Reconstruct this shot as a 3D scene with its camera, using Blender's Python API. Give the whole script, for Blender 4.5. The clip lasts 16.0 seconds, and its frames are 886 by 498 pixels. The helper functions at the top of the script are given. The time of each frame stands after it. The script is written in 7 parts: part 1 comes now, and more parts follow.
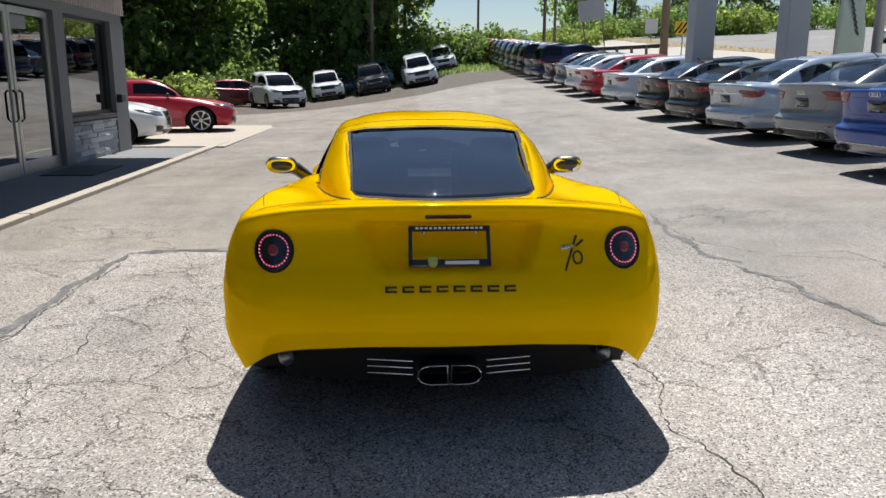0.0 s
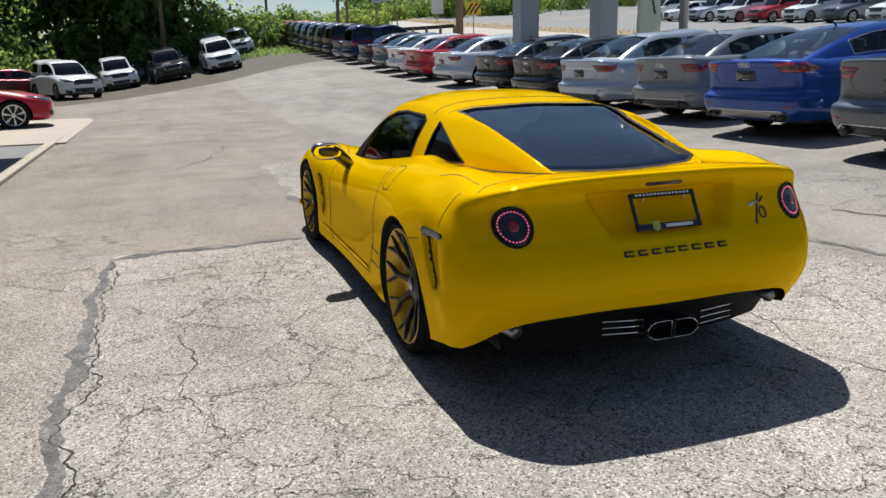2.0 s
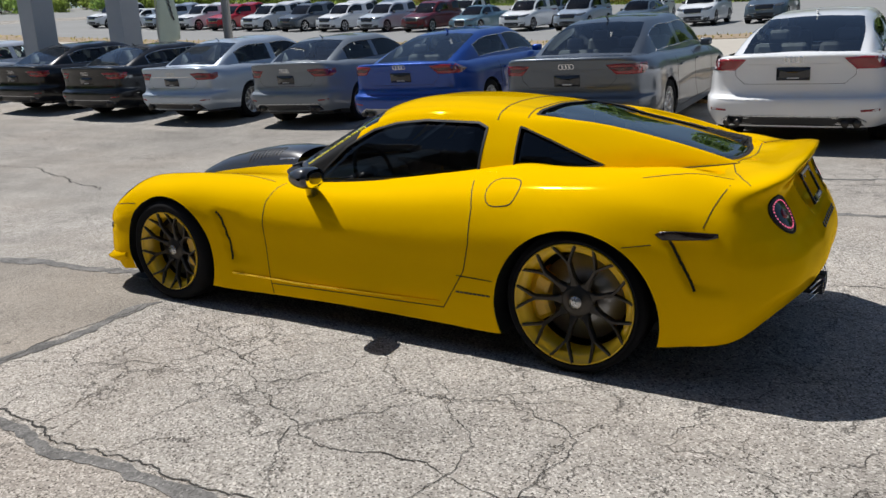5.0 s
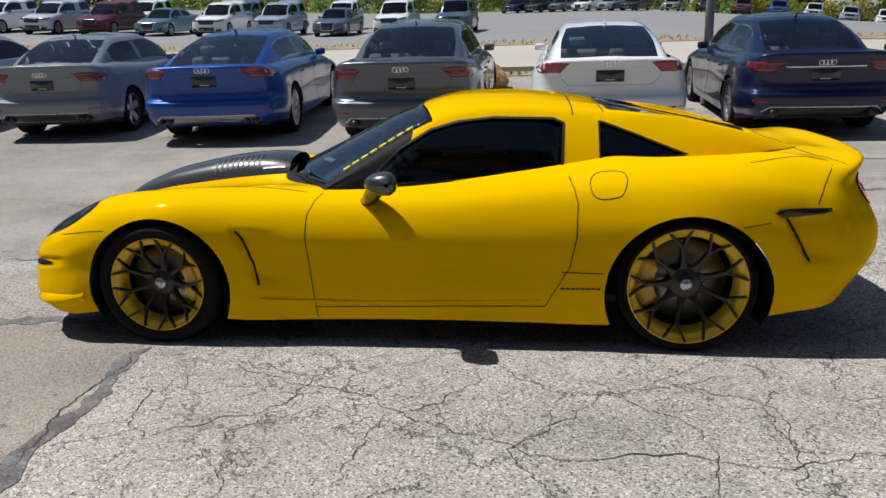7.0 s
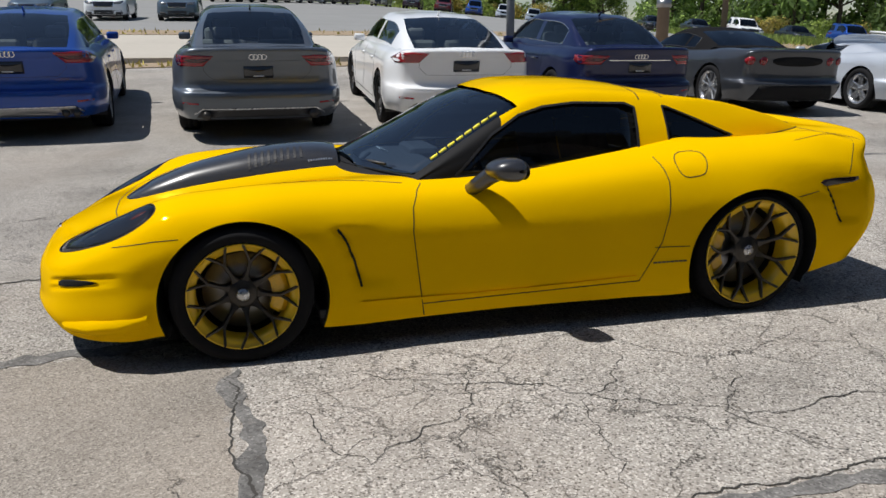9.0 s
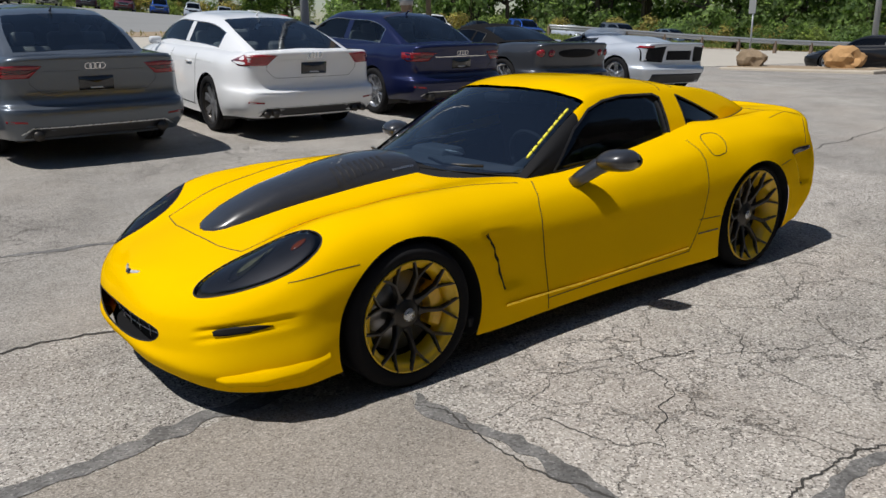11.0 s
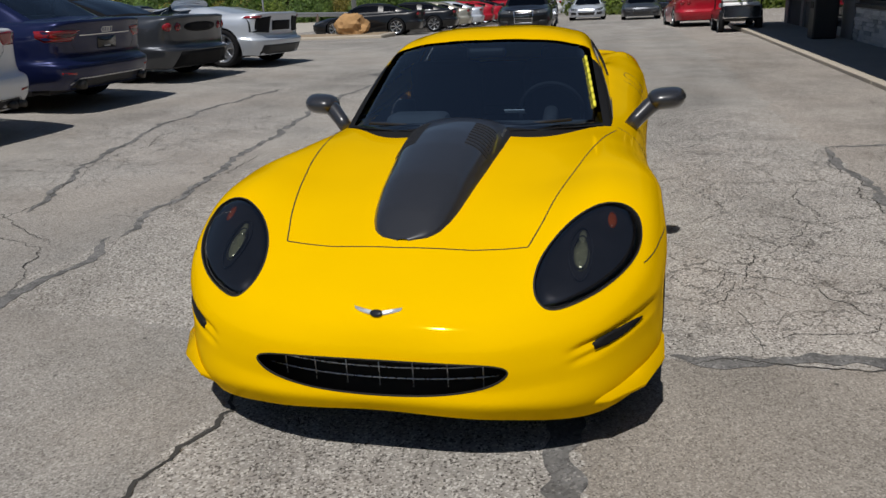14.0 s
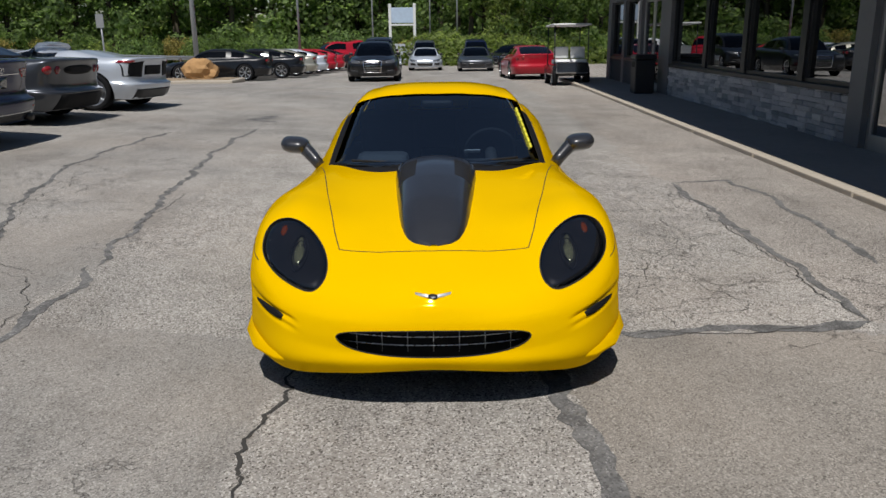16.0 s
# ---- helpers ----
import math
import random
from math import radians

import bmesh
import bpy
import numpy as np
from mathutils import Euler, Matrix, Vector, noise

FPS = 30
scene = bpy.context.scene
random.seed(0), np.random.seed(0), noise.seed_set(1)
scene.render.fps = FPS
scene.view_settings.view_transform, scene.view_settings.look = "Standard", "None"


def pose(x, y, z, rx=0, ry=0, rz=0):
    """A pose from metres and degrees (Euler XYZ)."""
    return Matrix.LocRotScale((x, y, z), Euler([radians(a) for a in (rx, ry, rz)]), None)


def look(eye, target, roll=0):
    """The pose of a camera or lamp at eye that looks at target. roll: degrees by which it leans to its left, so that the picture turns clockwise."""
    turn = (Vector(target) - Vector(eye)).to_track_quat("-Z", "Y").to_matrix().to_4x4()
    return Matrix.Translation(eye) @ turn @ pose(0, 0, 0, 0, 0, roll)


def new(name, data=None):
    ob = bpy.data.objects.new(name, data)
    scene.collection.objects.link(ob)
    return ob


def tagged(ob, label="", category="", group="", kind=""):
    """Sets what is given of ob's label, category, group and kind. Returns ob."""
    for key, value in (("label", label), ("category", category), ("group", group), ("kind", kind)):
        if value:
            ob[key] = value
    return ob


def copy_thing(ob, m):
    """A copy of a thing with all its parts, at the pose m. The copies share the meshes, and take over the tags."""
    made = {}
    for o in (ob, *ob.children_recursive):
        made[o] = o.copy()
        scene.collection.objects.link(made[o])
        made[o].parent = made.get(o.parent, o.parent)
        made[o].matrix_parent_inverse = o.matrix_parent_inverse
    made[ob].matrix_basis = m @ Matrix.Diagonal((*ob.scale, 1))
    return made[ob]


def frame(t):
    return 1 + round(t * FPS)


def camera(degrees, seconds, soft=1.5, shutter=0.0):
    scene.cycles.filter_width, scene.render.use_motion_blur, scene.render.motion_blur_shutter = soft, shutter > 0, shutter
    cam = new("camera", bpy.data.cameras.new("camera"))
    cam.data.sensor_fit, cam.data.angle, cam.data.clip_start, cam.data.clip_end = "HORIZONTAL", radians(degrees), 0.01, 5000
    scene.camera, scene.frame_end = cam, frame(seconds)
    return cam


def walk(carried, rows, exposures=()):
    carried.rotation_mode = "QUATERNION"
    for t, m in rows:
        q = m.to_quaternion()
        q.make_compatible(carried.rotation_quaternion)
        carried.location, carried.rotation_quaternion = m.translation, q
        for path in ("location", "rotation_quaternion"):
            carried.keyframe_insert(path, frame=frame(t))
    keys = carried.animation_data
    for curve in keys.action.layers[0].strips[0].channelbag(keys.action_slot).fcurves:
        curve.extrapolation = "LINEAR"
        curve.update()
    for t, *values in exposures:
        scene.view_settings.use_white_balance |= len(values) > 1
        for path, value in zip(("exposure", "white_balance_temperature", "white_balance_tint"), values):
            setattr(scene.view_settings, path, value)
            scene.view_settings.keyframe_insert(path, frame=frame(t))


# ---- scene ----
cam = camera(60.0, 16.0)
PATH = [
    (0, (-0.199, -5.099, 1.42), (-0.079, -3.15, 0.99), 0.2),
    (0.5, (-0.514, -5.277, 1.427), (-0.329, -3.333, 0.999), -0.0),
    (1, (-0.969, -5.233, 1.433), (-0.675, -3.305, 0.992), -0.4),
    (1.5, (-1.44, -5.042, 1.441), (-0.991, -3.148, 0.981), -0.9),
    (2, (-1.91, -4.871, 1.42), (-1.269, -3.038, 0.942), -1.2),
    (2.5, (-2.334, -4.657, 1.436), (-1.49, -2.912, 0.943), -1.3),
    (3, (-2.766, -4.329, 1.446), (-1.733, -2.691, 0.946), -1.3),
    (3.5, (-3.213, -3.975, 1.439), (-1.992, -2.473, 0.933), -1.5),
    (4, (-3.542, -3.541, 1.43), (-2.152, -2.194, 0.926), -1.8),
    (4.2, (-3.644, -3.342, 1.451), (-2.19, -2.064, 0.948), -1.9),
    (6.5, (-4.52, -1.065, 1.487), (-2.629, -0.649, 0.988), -1.9),
    (7, (-4.528, -0.574, 1.475), (-2.605, -0.355, 0.97), -1.5),
    (7.5, (-4.507, -0.076, 1.483), (-2.574, -0.052, 0.972), -1.1),
    (8, (-4.406, 0.413, 1.482), (-2.481, 0.248, 0.966), -0.6),
    (8.5, (-4.395, 0.908, 1.475), (-2.496, 0.559, 0.951), -0.1),
    (9, (-4.305, 1.357, 1.458), (-2.448, 0.839, 0.926), 0.0),
    (9.2, (-4.222, 1.547, 1.468), (-2.386, 0.958, 0.934), 0.1),
    (11.3, (-3.175, 3.344, 1.498), (-1.739, 2.066, 0.947), -1.5),
    (11.5, (-2.999, 3.456, 1.464), (-1.618, 2.121, 0.908), -1.7),
    (12, (-2.541, 3.73, 1.467), (-1.314, 2.257, 0.897), -2.1),
    (12.5, (-2.088, 3.988, 1.473), (-1.039, 2.389, 0.886), -2.7),
    (13, (-1.6, 4.117, 1.456), (-0.748, 2.413, 0.846), -3.1),
    (13.5, (-1.149, 4.258, 1.456), (-0.506, 2.472, 0.827), -3.2),
    (14, (-0.723, 4.338, 1.457), (-0.284, 2.495, 0.818), -2.8),
    (14.5, (-0.341, 4.374, 1.477), (-0.079, 2.496, 0.839), -2.2),
    (15, (-0.105, 4.636, 1.518), (0.023, 2.738, 0.902), -1.4),
    (15.5, (-0.052, 4.961, 1.529), (-0.003, 3.048, 0.948), -1.0),
    (16, (-0.067, 5.292, 1.577), (-0.053, 3.367, 1.036), -0.7),
]
LIGHT = [(0, .35), (1, .29), (3, .10), (4.2, .03), (6.5, .02), (9.2, -.02), (11.3, -.17), (12.5, -.29), (13.5, -.44), (14.5, -.50), (16, -.38)]
walk(cam, [(t, look(eye, target, roll)) for t, eye, target, roll in PATH], LIGHT)
from mathutils.bvhtree import BVHTree



# ---------------------------------------------------------------- world and sun
TO_SUN = Vector((0.05, 0.53, 1.0)).normalized()
world = bpy.data.worlds.new("daylight")
scene.world = world
world.use_nodes = True
wt = world.node_tree
sky = wt.nodes.new("ShaderNodeTexSky")
sky.sky_type = "NISHITA"
sky.sun_disc = False
sky.sun_elevation = math.asin(TO_SUN.z)
sky.sun_rotation = math.atan2(TO_SUN.x, TO_SUN.y)
sky.air_density, sky.dust_density, sky.ozone_density = 1.0, 0.25, 1.8
wt.links.new(sky.outputs[0], wt.nodes["Background"].inputs[0])
wt.nodes["Background"].inputs[1].default_value = 0.068
sun_data = bpy.data.lights.new("sun", "SUN")
sun_data.energy, sun_data.angle, sun_data.color = 4.95, radians(0.53), (1.0, 0.975, 0.94)
sun = new("sun", sun_data)
sun.matrix_world = Matrix.Translation((0, 20, 40)) @ TO_SUN.to_track_quat("Z", "Y").to_matrix().to_4x4()


# ---------------------------------------------------------------- materials
class Mat:
    """A small builder for node materials."""

    def __init__(self, name, base=(0.5, 0.5, 0.5), rough=0.5, metal=0.0, coat=0.0, spec=0.5, coat_rough=0.03):
        self.m = bpy.data.materials.new(name)
        self.m.use_nodes = True
        self.t = self.m.node_tree
        self.b = self.t.nodes["Principled BSDF"]
        self.b.inputs["Base Color"].default_value = (*base, 1)
        self.b.inputs["Roughness"].default_value = rough
        self.b.inputs["Metallic"].default_value = metal
        self.b.inputs["Coat Weight"].default_value = coat
        self.b.inputs["Coat Roughness"].default_value = coat_rough
        self.b.inputs["Specular IOR Level"].default_value = spec
        self.co = None

    def node(self, kind, **kw):
        n = self.t.nodes.new("ShaderNode" + kind)
        for k, v in kw.items():
            if k in n.inputs:
                n.inputs[k].default_value = v
        return n

    def link(self, a, b):
        self.t.links.new(a, b)

    def coords(self, space="Object"):
        if self.co is None:
            self.co = self.node("TexCoord")
        return self.co.outputs[space]

    def place(self):
        """World position."""
        return self.node("NewGeometry").outputs["Position"]

    def noise(self, vec, scale, detail=4.0, rough=0.55, distort=0.0):
        n = self.node("TexNoise", Scale=scale, Detail=detail, Roughness=rough, Distortion=distort)
        self.link(vec, n.inputs["Vector"])
        return n.outputs["Fac"]

    def ramp(self, fac, stops, ease="LINEAR"):
        n = self.node("ValToRGB")
        n.color_ramp.interpolation = ease
        e = n.color_ramp.elements
        while len(e) < len(stops):
            e.new(0.5)
        for el, (p, c) in zip(e, stops):
            el.position = p
            el.color = (*c, 1) if isinstance(c, tuple) else (c, c, c, 1)
        self.link(fac, n.inputs["Fac"])
        return n.outputs["Color"]

    def mix(self, fac, a, b, how="MIX"):
        n = self.node("Mix")
        n.data_type, n.blend_type = "RGBA", how
        for sock, v in ((n.inputs[0], fac), (n.inputs[6], a), (n.inputs[7], b)):
            if hasattr(v, "is_linked"):
                self.link(v, sock)
            elif isinstance(v, (int, float)):
                sock.default_value = v if sock.type == "VALUE" else (v, v, v, 1)
            else:
                sock.default_value = (*v, 1)
        return n.outputs[2]

    def math(self, op, a, b=0.5, clamp=False):
        n = self.node("Math")
        n.operation, n.use_clamp = op, clamp
        for sock, v in zip(n.inputs, (a, b)):
            if hasattr(v, "is_linked"):
                self.link(v, sock)
            else:
                sock.default_value = v
        return n.outputs[0]

    def bump(self, height, strength=0.3, dist=0.01, chain=None):
        n = self.node("Bump", Strength=strength, Distance=dist)
        self.link(height, n.inputs["Height"])
        if chain:
            self.link(chain, n.inputs["Normal"])
        self.link(n.outputs[0], self.b.inputs["Normal"])
        return n.outputs[0]

    def color(self, sock):
        self.link(sock, self.b.inputs["Base Color"])
        return self

    def roughness(self, sock):
        self.link(sock, self.b.inputs["Roughness"])
        return self


def paint(name, base, flake=0.0, rough=0.32, metal=0.0, coat=0.9, spec=0.3, coat_rough=0.025, coat_ior=1.5):
    """Car paint under clear coat, with faint unevenness and dust."""
    k = Mat(name, base, rough, metal, coat=coat, coat_rough=coat_rough, spec=spec)
    k.b.inputs["Coat IOR"].default_value = coat_ior
    co = k.coords()
    n = k.noise(co, 3.0, 3)
    dust = k.noise(co, 140.0, 2)
    c = k.mix(k.math("MULTIPLY", n, 0.10), base, tuple(v * 0.82 for v in base))
    if flake:
        v = k.node("TexVoronoi", Scale=900.0)
        k.link(co, v.inputs["Vector"])
        c = k.mix(k.math("MULTIPLY", v.outputs["Color"], flake), c, tuple(min(1, x * 1.6 + 0.03) for x in base))
    k.color(k.mix(k.math("MULTIPLY", dust, 0.012), c, (0.5, 0.47, 0.42)))
    k.roughness(k.math("ADD", k.math("MULTIPLY", n, 0.1), rough - 0.05))
    return k.m


def plain(name, base, rough=0.5, metal=0.0, coat=0.0, grain=60.0, vary=0.25, bump=0.0, spec=0.5):
    """A plain surface with fine and broad variation."""
    k = Mat(name, base, rough, metal, coat, spec)
    co = k.coords()
    fine, broad = k.noise(co, grain, 3), k.noise(co, grain * 0.06, 3)
    f = k.math("ADD", k.math("MULTIPLY", fine, 0.6), k.math("MULTIPLY", broad, 0.6))
    k.color(k.mix(f, tuple(v * (1 - vary) for v in base), tuple(min(1, v * (1 + vary)) for v in base)))
    k.roughness(k.math("ADD", k.math("MULTIPLY", fine, 0.16), rough - 0.08))
    if bump:
        k.bump(fine, bump, 0.01)
    return k.m


def glass(name, tint, gloss_rough=0.0, ior=1.5):
    """Thin tinted pane: light passes by the tint, gloss by Fresnel."""
    m = bpy.data.materials.new(name)
    m.use_nodes = True
    t = m.node_tree
    t.nodes.remove(t.nodes["Principled BSDF"])
    a, g, f, x = (t.nodes.new("ShaderNode" + n) for n in ("BsdfTransparent", "BsdfGlossy", "Fresnel", "MixShader"))
    a.inputs[0].default_value = (*tint, 1)
    g.inputs["Roughness"].default_value = gloss_rough
    g.inputs[0].default_value = (0.95, 0.97, 1.0, 1)
    f.inputs["IOR"].default_value = ior
    t.links.new(f.outputs[0], x.inputs[0])
    t.links.new(a.outputs[0], x.inputs[1])
    t.links.new(g.outputs[0], x.inputs[2])
    t.links.new(x.outputs[0], t.nodes["Material Output"].inputs[0])
    return m


def glow(name, base, strength):
    k = Mat(name, base, 0.3)
    k.b.inputs["Emission Color"].default_value = (*base, 1)
    k.b.inputs["Emission Strength"].default_value = strength
    return k.m


def lacquer(name, base, gloss, ior=1.45, rough=0.05):
    """Solid paint under lacquer of its own colour: broad unevenness, fine orange peel, gloss by Fresnel."""
    m = bpy.data.materials.new(name)
    m.use_nodes = True
    t = m.node_tree
    t.nodes.remove(t.nodes["Principled BSDF"])
    co, big, fine, tone, peel, d, g, f, x = (t.nodes.new("ShaderNode" + n) for n in ("TexCoord", "TexNoise", "TexNoise", "Mix", "Bump", "BsdfDiffuse", "BsdfGlossy", "Fresnel", "MixShader"))
    big.inputs["Scale"].default_value, fine.inputs["Scale"].default_value = 2.5, 260.0
    tone.data_type = "RGBA"
    tone.inputs[6].default_value = (*base, 1)
    tone.inputs[7].default_value = (base[0] * .94, base[1] * .93, base[2], 1)
    peel.inputs["Strength"].default_value, peel.inputs["Distance"].default_value = 0.05, 0.001
    g.inputs["Roughness"].default_value = rough
    g.inputs[0].default_value = (*gloss, 1)
    f.inputs["IOR"].default_value = ior
    for a, b in ((co.outputs["Object"], big.inputs["Vector"]), (co.outputs["Object"], fine.inputs["Vector"]), (big.outputs["Fac"], tone.inputs[0]), (fine.outputs["Fac"], peel.inputs["Height"]),
                 (tone.outputs[2], d.inputs[0]), (peel.outputs[0], g.inputs["Normal"]), (f.outputs[0], x.inputs[0]), (d.outputs[0], x.inputs[1]), (g.outputs[0], x.inputs[2]), (x.outputs[0], t.nodes["Material Output"].inputs[0])):
        t.links.new(a, b)
    return m


M_YELLOW = lacquer("yellow_paint", (0.90, 0.53, 0.0), (1.0, 0.66, 0.05))
M_CARBON = Mat("carbon_fibre", (0.02, 0.02, 0.022), 0.3, coat=1.0, coat_rough=0.035)
_w = M_CARBON.node("TexChecker", Scale=420.0)
M_CARBON.link(M_CARBON.coords(), _w.inputs["Vector"])
_w.inputs["Color1"].default_value, _w.inputs["Color2"].default_value = (0.012, 0.012, 0.014, 1), (0.040, 0.041, 0.046, 1)
M_CARBON.color(_w.outputs["Color"])
M_CARBON = M_CARBON.m
M_BLACK = plain("black_plastic", (0.018, 0.018, 0.02), 0.5, vary=0.3)
M_GAP = plain("panel_gap", (0.012, 0.01, 0.008), 0.8)
M_GLOSS = plain("gloss_black", (0.012, 0.012, 0.014), 0.15, coat=0.6)
M_TYRE = plain("tyre_rubber", (0.013, 0.013, 0.014), 0.88, grain=90, vary=0.35, bump=0.15, spec=0.12)
M_CHROME = plain("chrome", (0.75, 0.76, 0.78), 0.08, 1.0, vary=0.04)
M_ALLOY = plain("alloy", (0.55, 0.56, 0.58), 0.28, 0.9, vary=0.08)
M_GUN = plain("gunmetal_alloy", (0.055, 0.05, 0.045), 0.35, 0.7, vary=0.12)
M_STEEL = plain("brake_steel", (0.3, 0.3, 0.31), 0.35, 0.9, vary=0.15)
M_DARKIN = plain("dark_interior", (0.02, 0.02, 0.022), 0.8, vary=0.3)
M_GREYIN = plain("grey_interior", (0.06, 0.06, 0.062), 0.8, vary=0.3)
M_DASH = plain("dash_vinyl", (0.11, 0.112, 0.118), 0.6, vary=0.2)
M_CARSEAT = plain("grey_leather", (0.22, 0.22, 0.225), 0.7, vary=0.2)
M_WHITE = plain("white_trim", (0.75, 0.75, 0.74), 0.4, vary=0.08)
M_MIRROR = Mat("mirror_glass", (0.85, 0.86, 0.87), 0.02, 1.0).m
M_TINT = glass("tinted_car_glass", (0.07, 0.085, 0.10), ior=1.5)
M_SCREEN = glass("windscreen_glass", (0.46, 0.56, 0.66), ior=2.4)
M_BACKGLASS = glass("rear_glass", (0.14, 0.165, 0.185), ior=2.5)
M_FARGLASS = glass("far_car_glass", (0.05, 0.06, 0.065), ior=1.5)
M_TINT2 = glass("car_glass", (0.76, 0.83, 0.83), ior=1.85)
M_SIDEGLASS = glass("car_side_glass", (0.55, 0.62, 0.62), ior=1.45)
M_LENS = glass("smoked_lens", (0.48, 0.48, 0.50), ior=1.7)
M_RED = plain("red_lens", (0.25, 0.008, 0.012), 0.12, coat=1.0, grain=200, vary=0.35)
M_SMOKE = plain("smoked_marker", (0.012, 0.006, 0.006), 0.2, coat=0.25, grain=200, vary=0.3)
M_REDDARK = plain("dark_red_lens", (0.07, 0.006, 0.008), 0.12, coat=1.0, grain=200, vary=0.35)
M_AMBER = plain("amber_lens", (0.34, 0.075, 0.02), 0.2, coat=1.0, grain=160, vary=0.7)
M_LED = glow("led_red", (0.9, 0.15, 0.26), 0.9)
M_SILVER = plain("polished_silver", (0.72, 0.72, 0.72), 0.25, 0.35, coat=0.5, vary=0.06)
M_BADGE = plain("badge_dark", (0.02, 0.018, 0.015), 0.4)


# ---------------------------------------------------------------- geometry helpers
def mesh_ob(name, V, F, mat, parent=None, label="", smooth=True, merge=0.0):
    me = bpy.data.meshes.new(name)
    me.from_pydata([tuple(map(float, v)) for v in V], [], [tuple(map(int, f)) for f in F])
    if merge:
        bm = bmesh.new()
        bm.from_mesh(me)
        bmesh.ops.remove_doubles(bm, verts=bm.verts, dist=merge)
        bmesh.ops.recalc_face_normals(bm, faces=bm.faces)
        bm.to_mesh(me)
        bm.free()
    if smooth:
        me.polygons.foreach_set("use_smooth", [True] * len(me.polygons))
    if mat:
        me.materials.append(mat)
    ob = new(name, me)
    if parent:
        ob.parent = parent
    if label:
        ob["label"] = label
    return ob


def part(name, bm, material, parent, label="", smooth=False):
    me = bpy.data.meshes.new(name)
    bm.to_mesh(me)
    bm.free()
    me.materials.append(material)
    if smooth:
        me.polygons.foreach_set("use_smooth", [True] * len(me.polygons))
    ob = new(name, me)
    ob.parent = parent
    if label:
        ob["label"] = label
    return ob


def again(ob, parent, m=None):
    """Another object on the same mesh, under a parent."""
    o = new(ob.name.split(".")[0], ob.data)
    o.parent = parent
    o.matrix_local = m if m is not None else ob.matrix_local.copy()
    if "label" in ob:
        o["label"] = ob["label"]
    return o


def empty(name, m=None):
    ob = new(name)
    ob.empty_display_size = 0.2
    if m is not None:
        ob.matrix_world = m
    return ob


def box_bm(bm, c, s, bevel=0.0, rot=None):
    """Adds a box of centre c and size s, with bevelled edges."""
    r = bmesh.ops.create_cube(bm, size=1.0)
    vs = r["verts"]
    for v in vs:
        v.co = Vector((v.co.x * s[0], v.co.y * s[1], v.co.z * s[2]))
    if bevel:
        es = list({e for v in vs for e in v.link_edges})
        r = bmesh.ops.bevel(bm, geom=es, offset=bevel, segments=2, affect="EDGES", profile=0.5)
        vs = list({v for f in r["faces"] for v in f.verts} | {v for v in vs if v.is_valid})
    for v in vs:
        p = v.co
        if rot is not None:
            p = rot @ p
        v.co = p + Vector(c)
    return bm


def box(name, c, s, mat, parent=None, bevel=0.0, rot=None, label=""):
    return part(name, box_bm(bmesh.new(), c, s, bevel, rot), mat, parent, label, smooth=False)


def tube(name, pts, r, mat, parent=None, n=8, label="", taper=None):
    """A round bar along points."""
    P = [Vector(p) for p in pts]
    V, F = [], []
    up = Vector((0.31, 0.17, 0.93))
    for i, p in enumerate(P):
        d = (P[min(i + 1, len(P) - 1)] - P[max(i - 1, 0)]).normalized()
        a = d.cross(up).normalized()
        b = d.cross(a)
        rr = r if taper is None else r + (taper - r) * i / max(1, len(P) - 1)
        for k in range(n):
            w = 2 * math.pi * k / n
            V.append(p + rr * (math.cos(w) * a + math.sin(w) * b))
    for i in range(len(P) - 1):
        for k in range(n):
            F.append((i * n + k, i * n + (k + 1) % n, (i + 1) * n + (k + 1) % n, (i + 1) * n + k))
    F.append(tuple(range(n))[::-1])
    F.append(tuple((len(P) - 1) * n + k for k in range(n)))
    return mesh_ob(name, V, F, mat, parent, label)


def revolve(name, prof, mat, parent=None, n=48, label="", axis="x", smooth=True, closed=False):
    """Turns a profile of (along, radius) round an axis."""
    V, F = [], []
    m = len(prof)
    for k in range(n):
        w = 2 * math.pi * k / n
        c, s = math.cos(w), math.sin(w)
        for a, r in prof:
            V.append((a, r * c, r * s) if axis == "x" else (r * c, r * s, a) if axis == "z" else (r * s, a, r * c))
    for k in range(n):
        q = (k + 1) % n
        for i in range(m if closed else m - 1):
            j = (i + 1) % m
            F.append((k * m + i, k * m + j, q * m + j, q * m + i))
    return mesh_ob(name, V, F, mat, parent, label, smooth)


def tangents(P, h):
    """Slopes for a cubic through the rows of P, with steps h."""
    T = np.zeros_like(P)
    d = (P[1:] - P[:-1]) / h.reshape(-1, *([1] * (P.ndim - 1)))
    hh = h.reshape(-1, *([1] * (P.ndim - 1)))
    T[1:-1] = (d[1:] * hh[:-1] + d[:-1] * hh[1:]) / (hh[1:] + hh[:-1])
    T[0], T[-1] = d[0], d[-1]
    return T


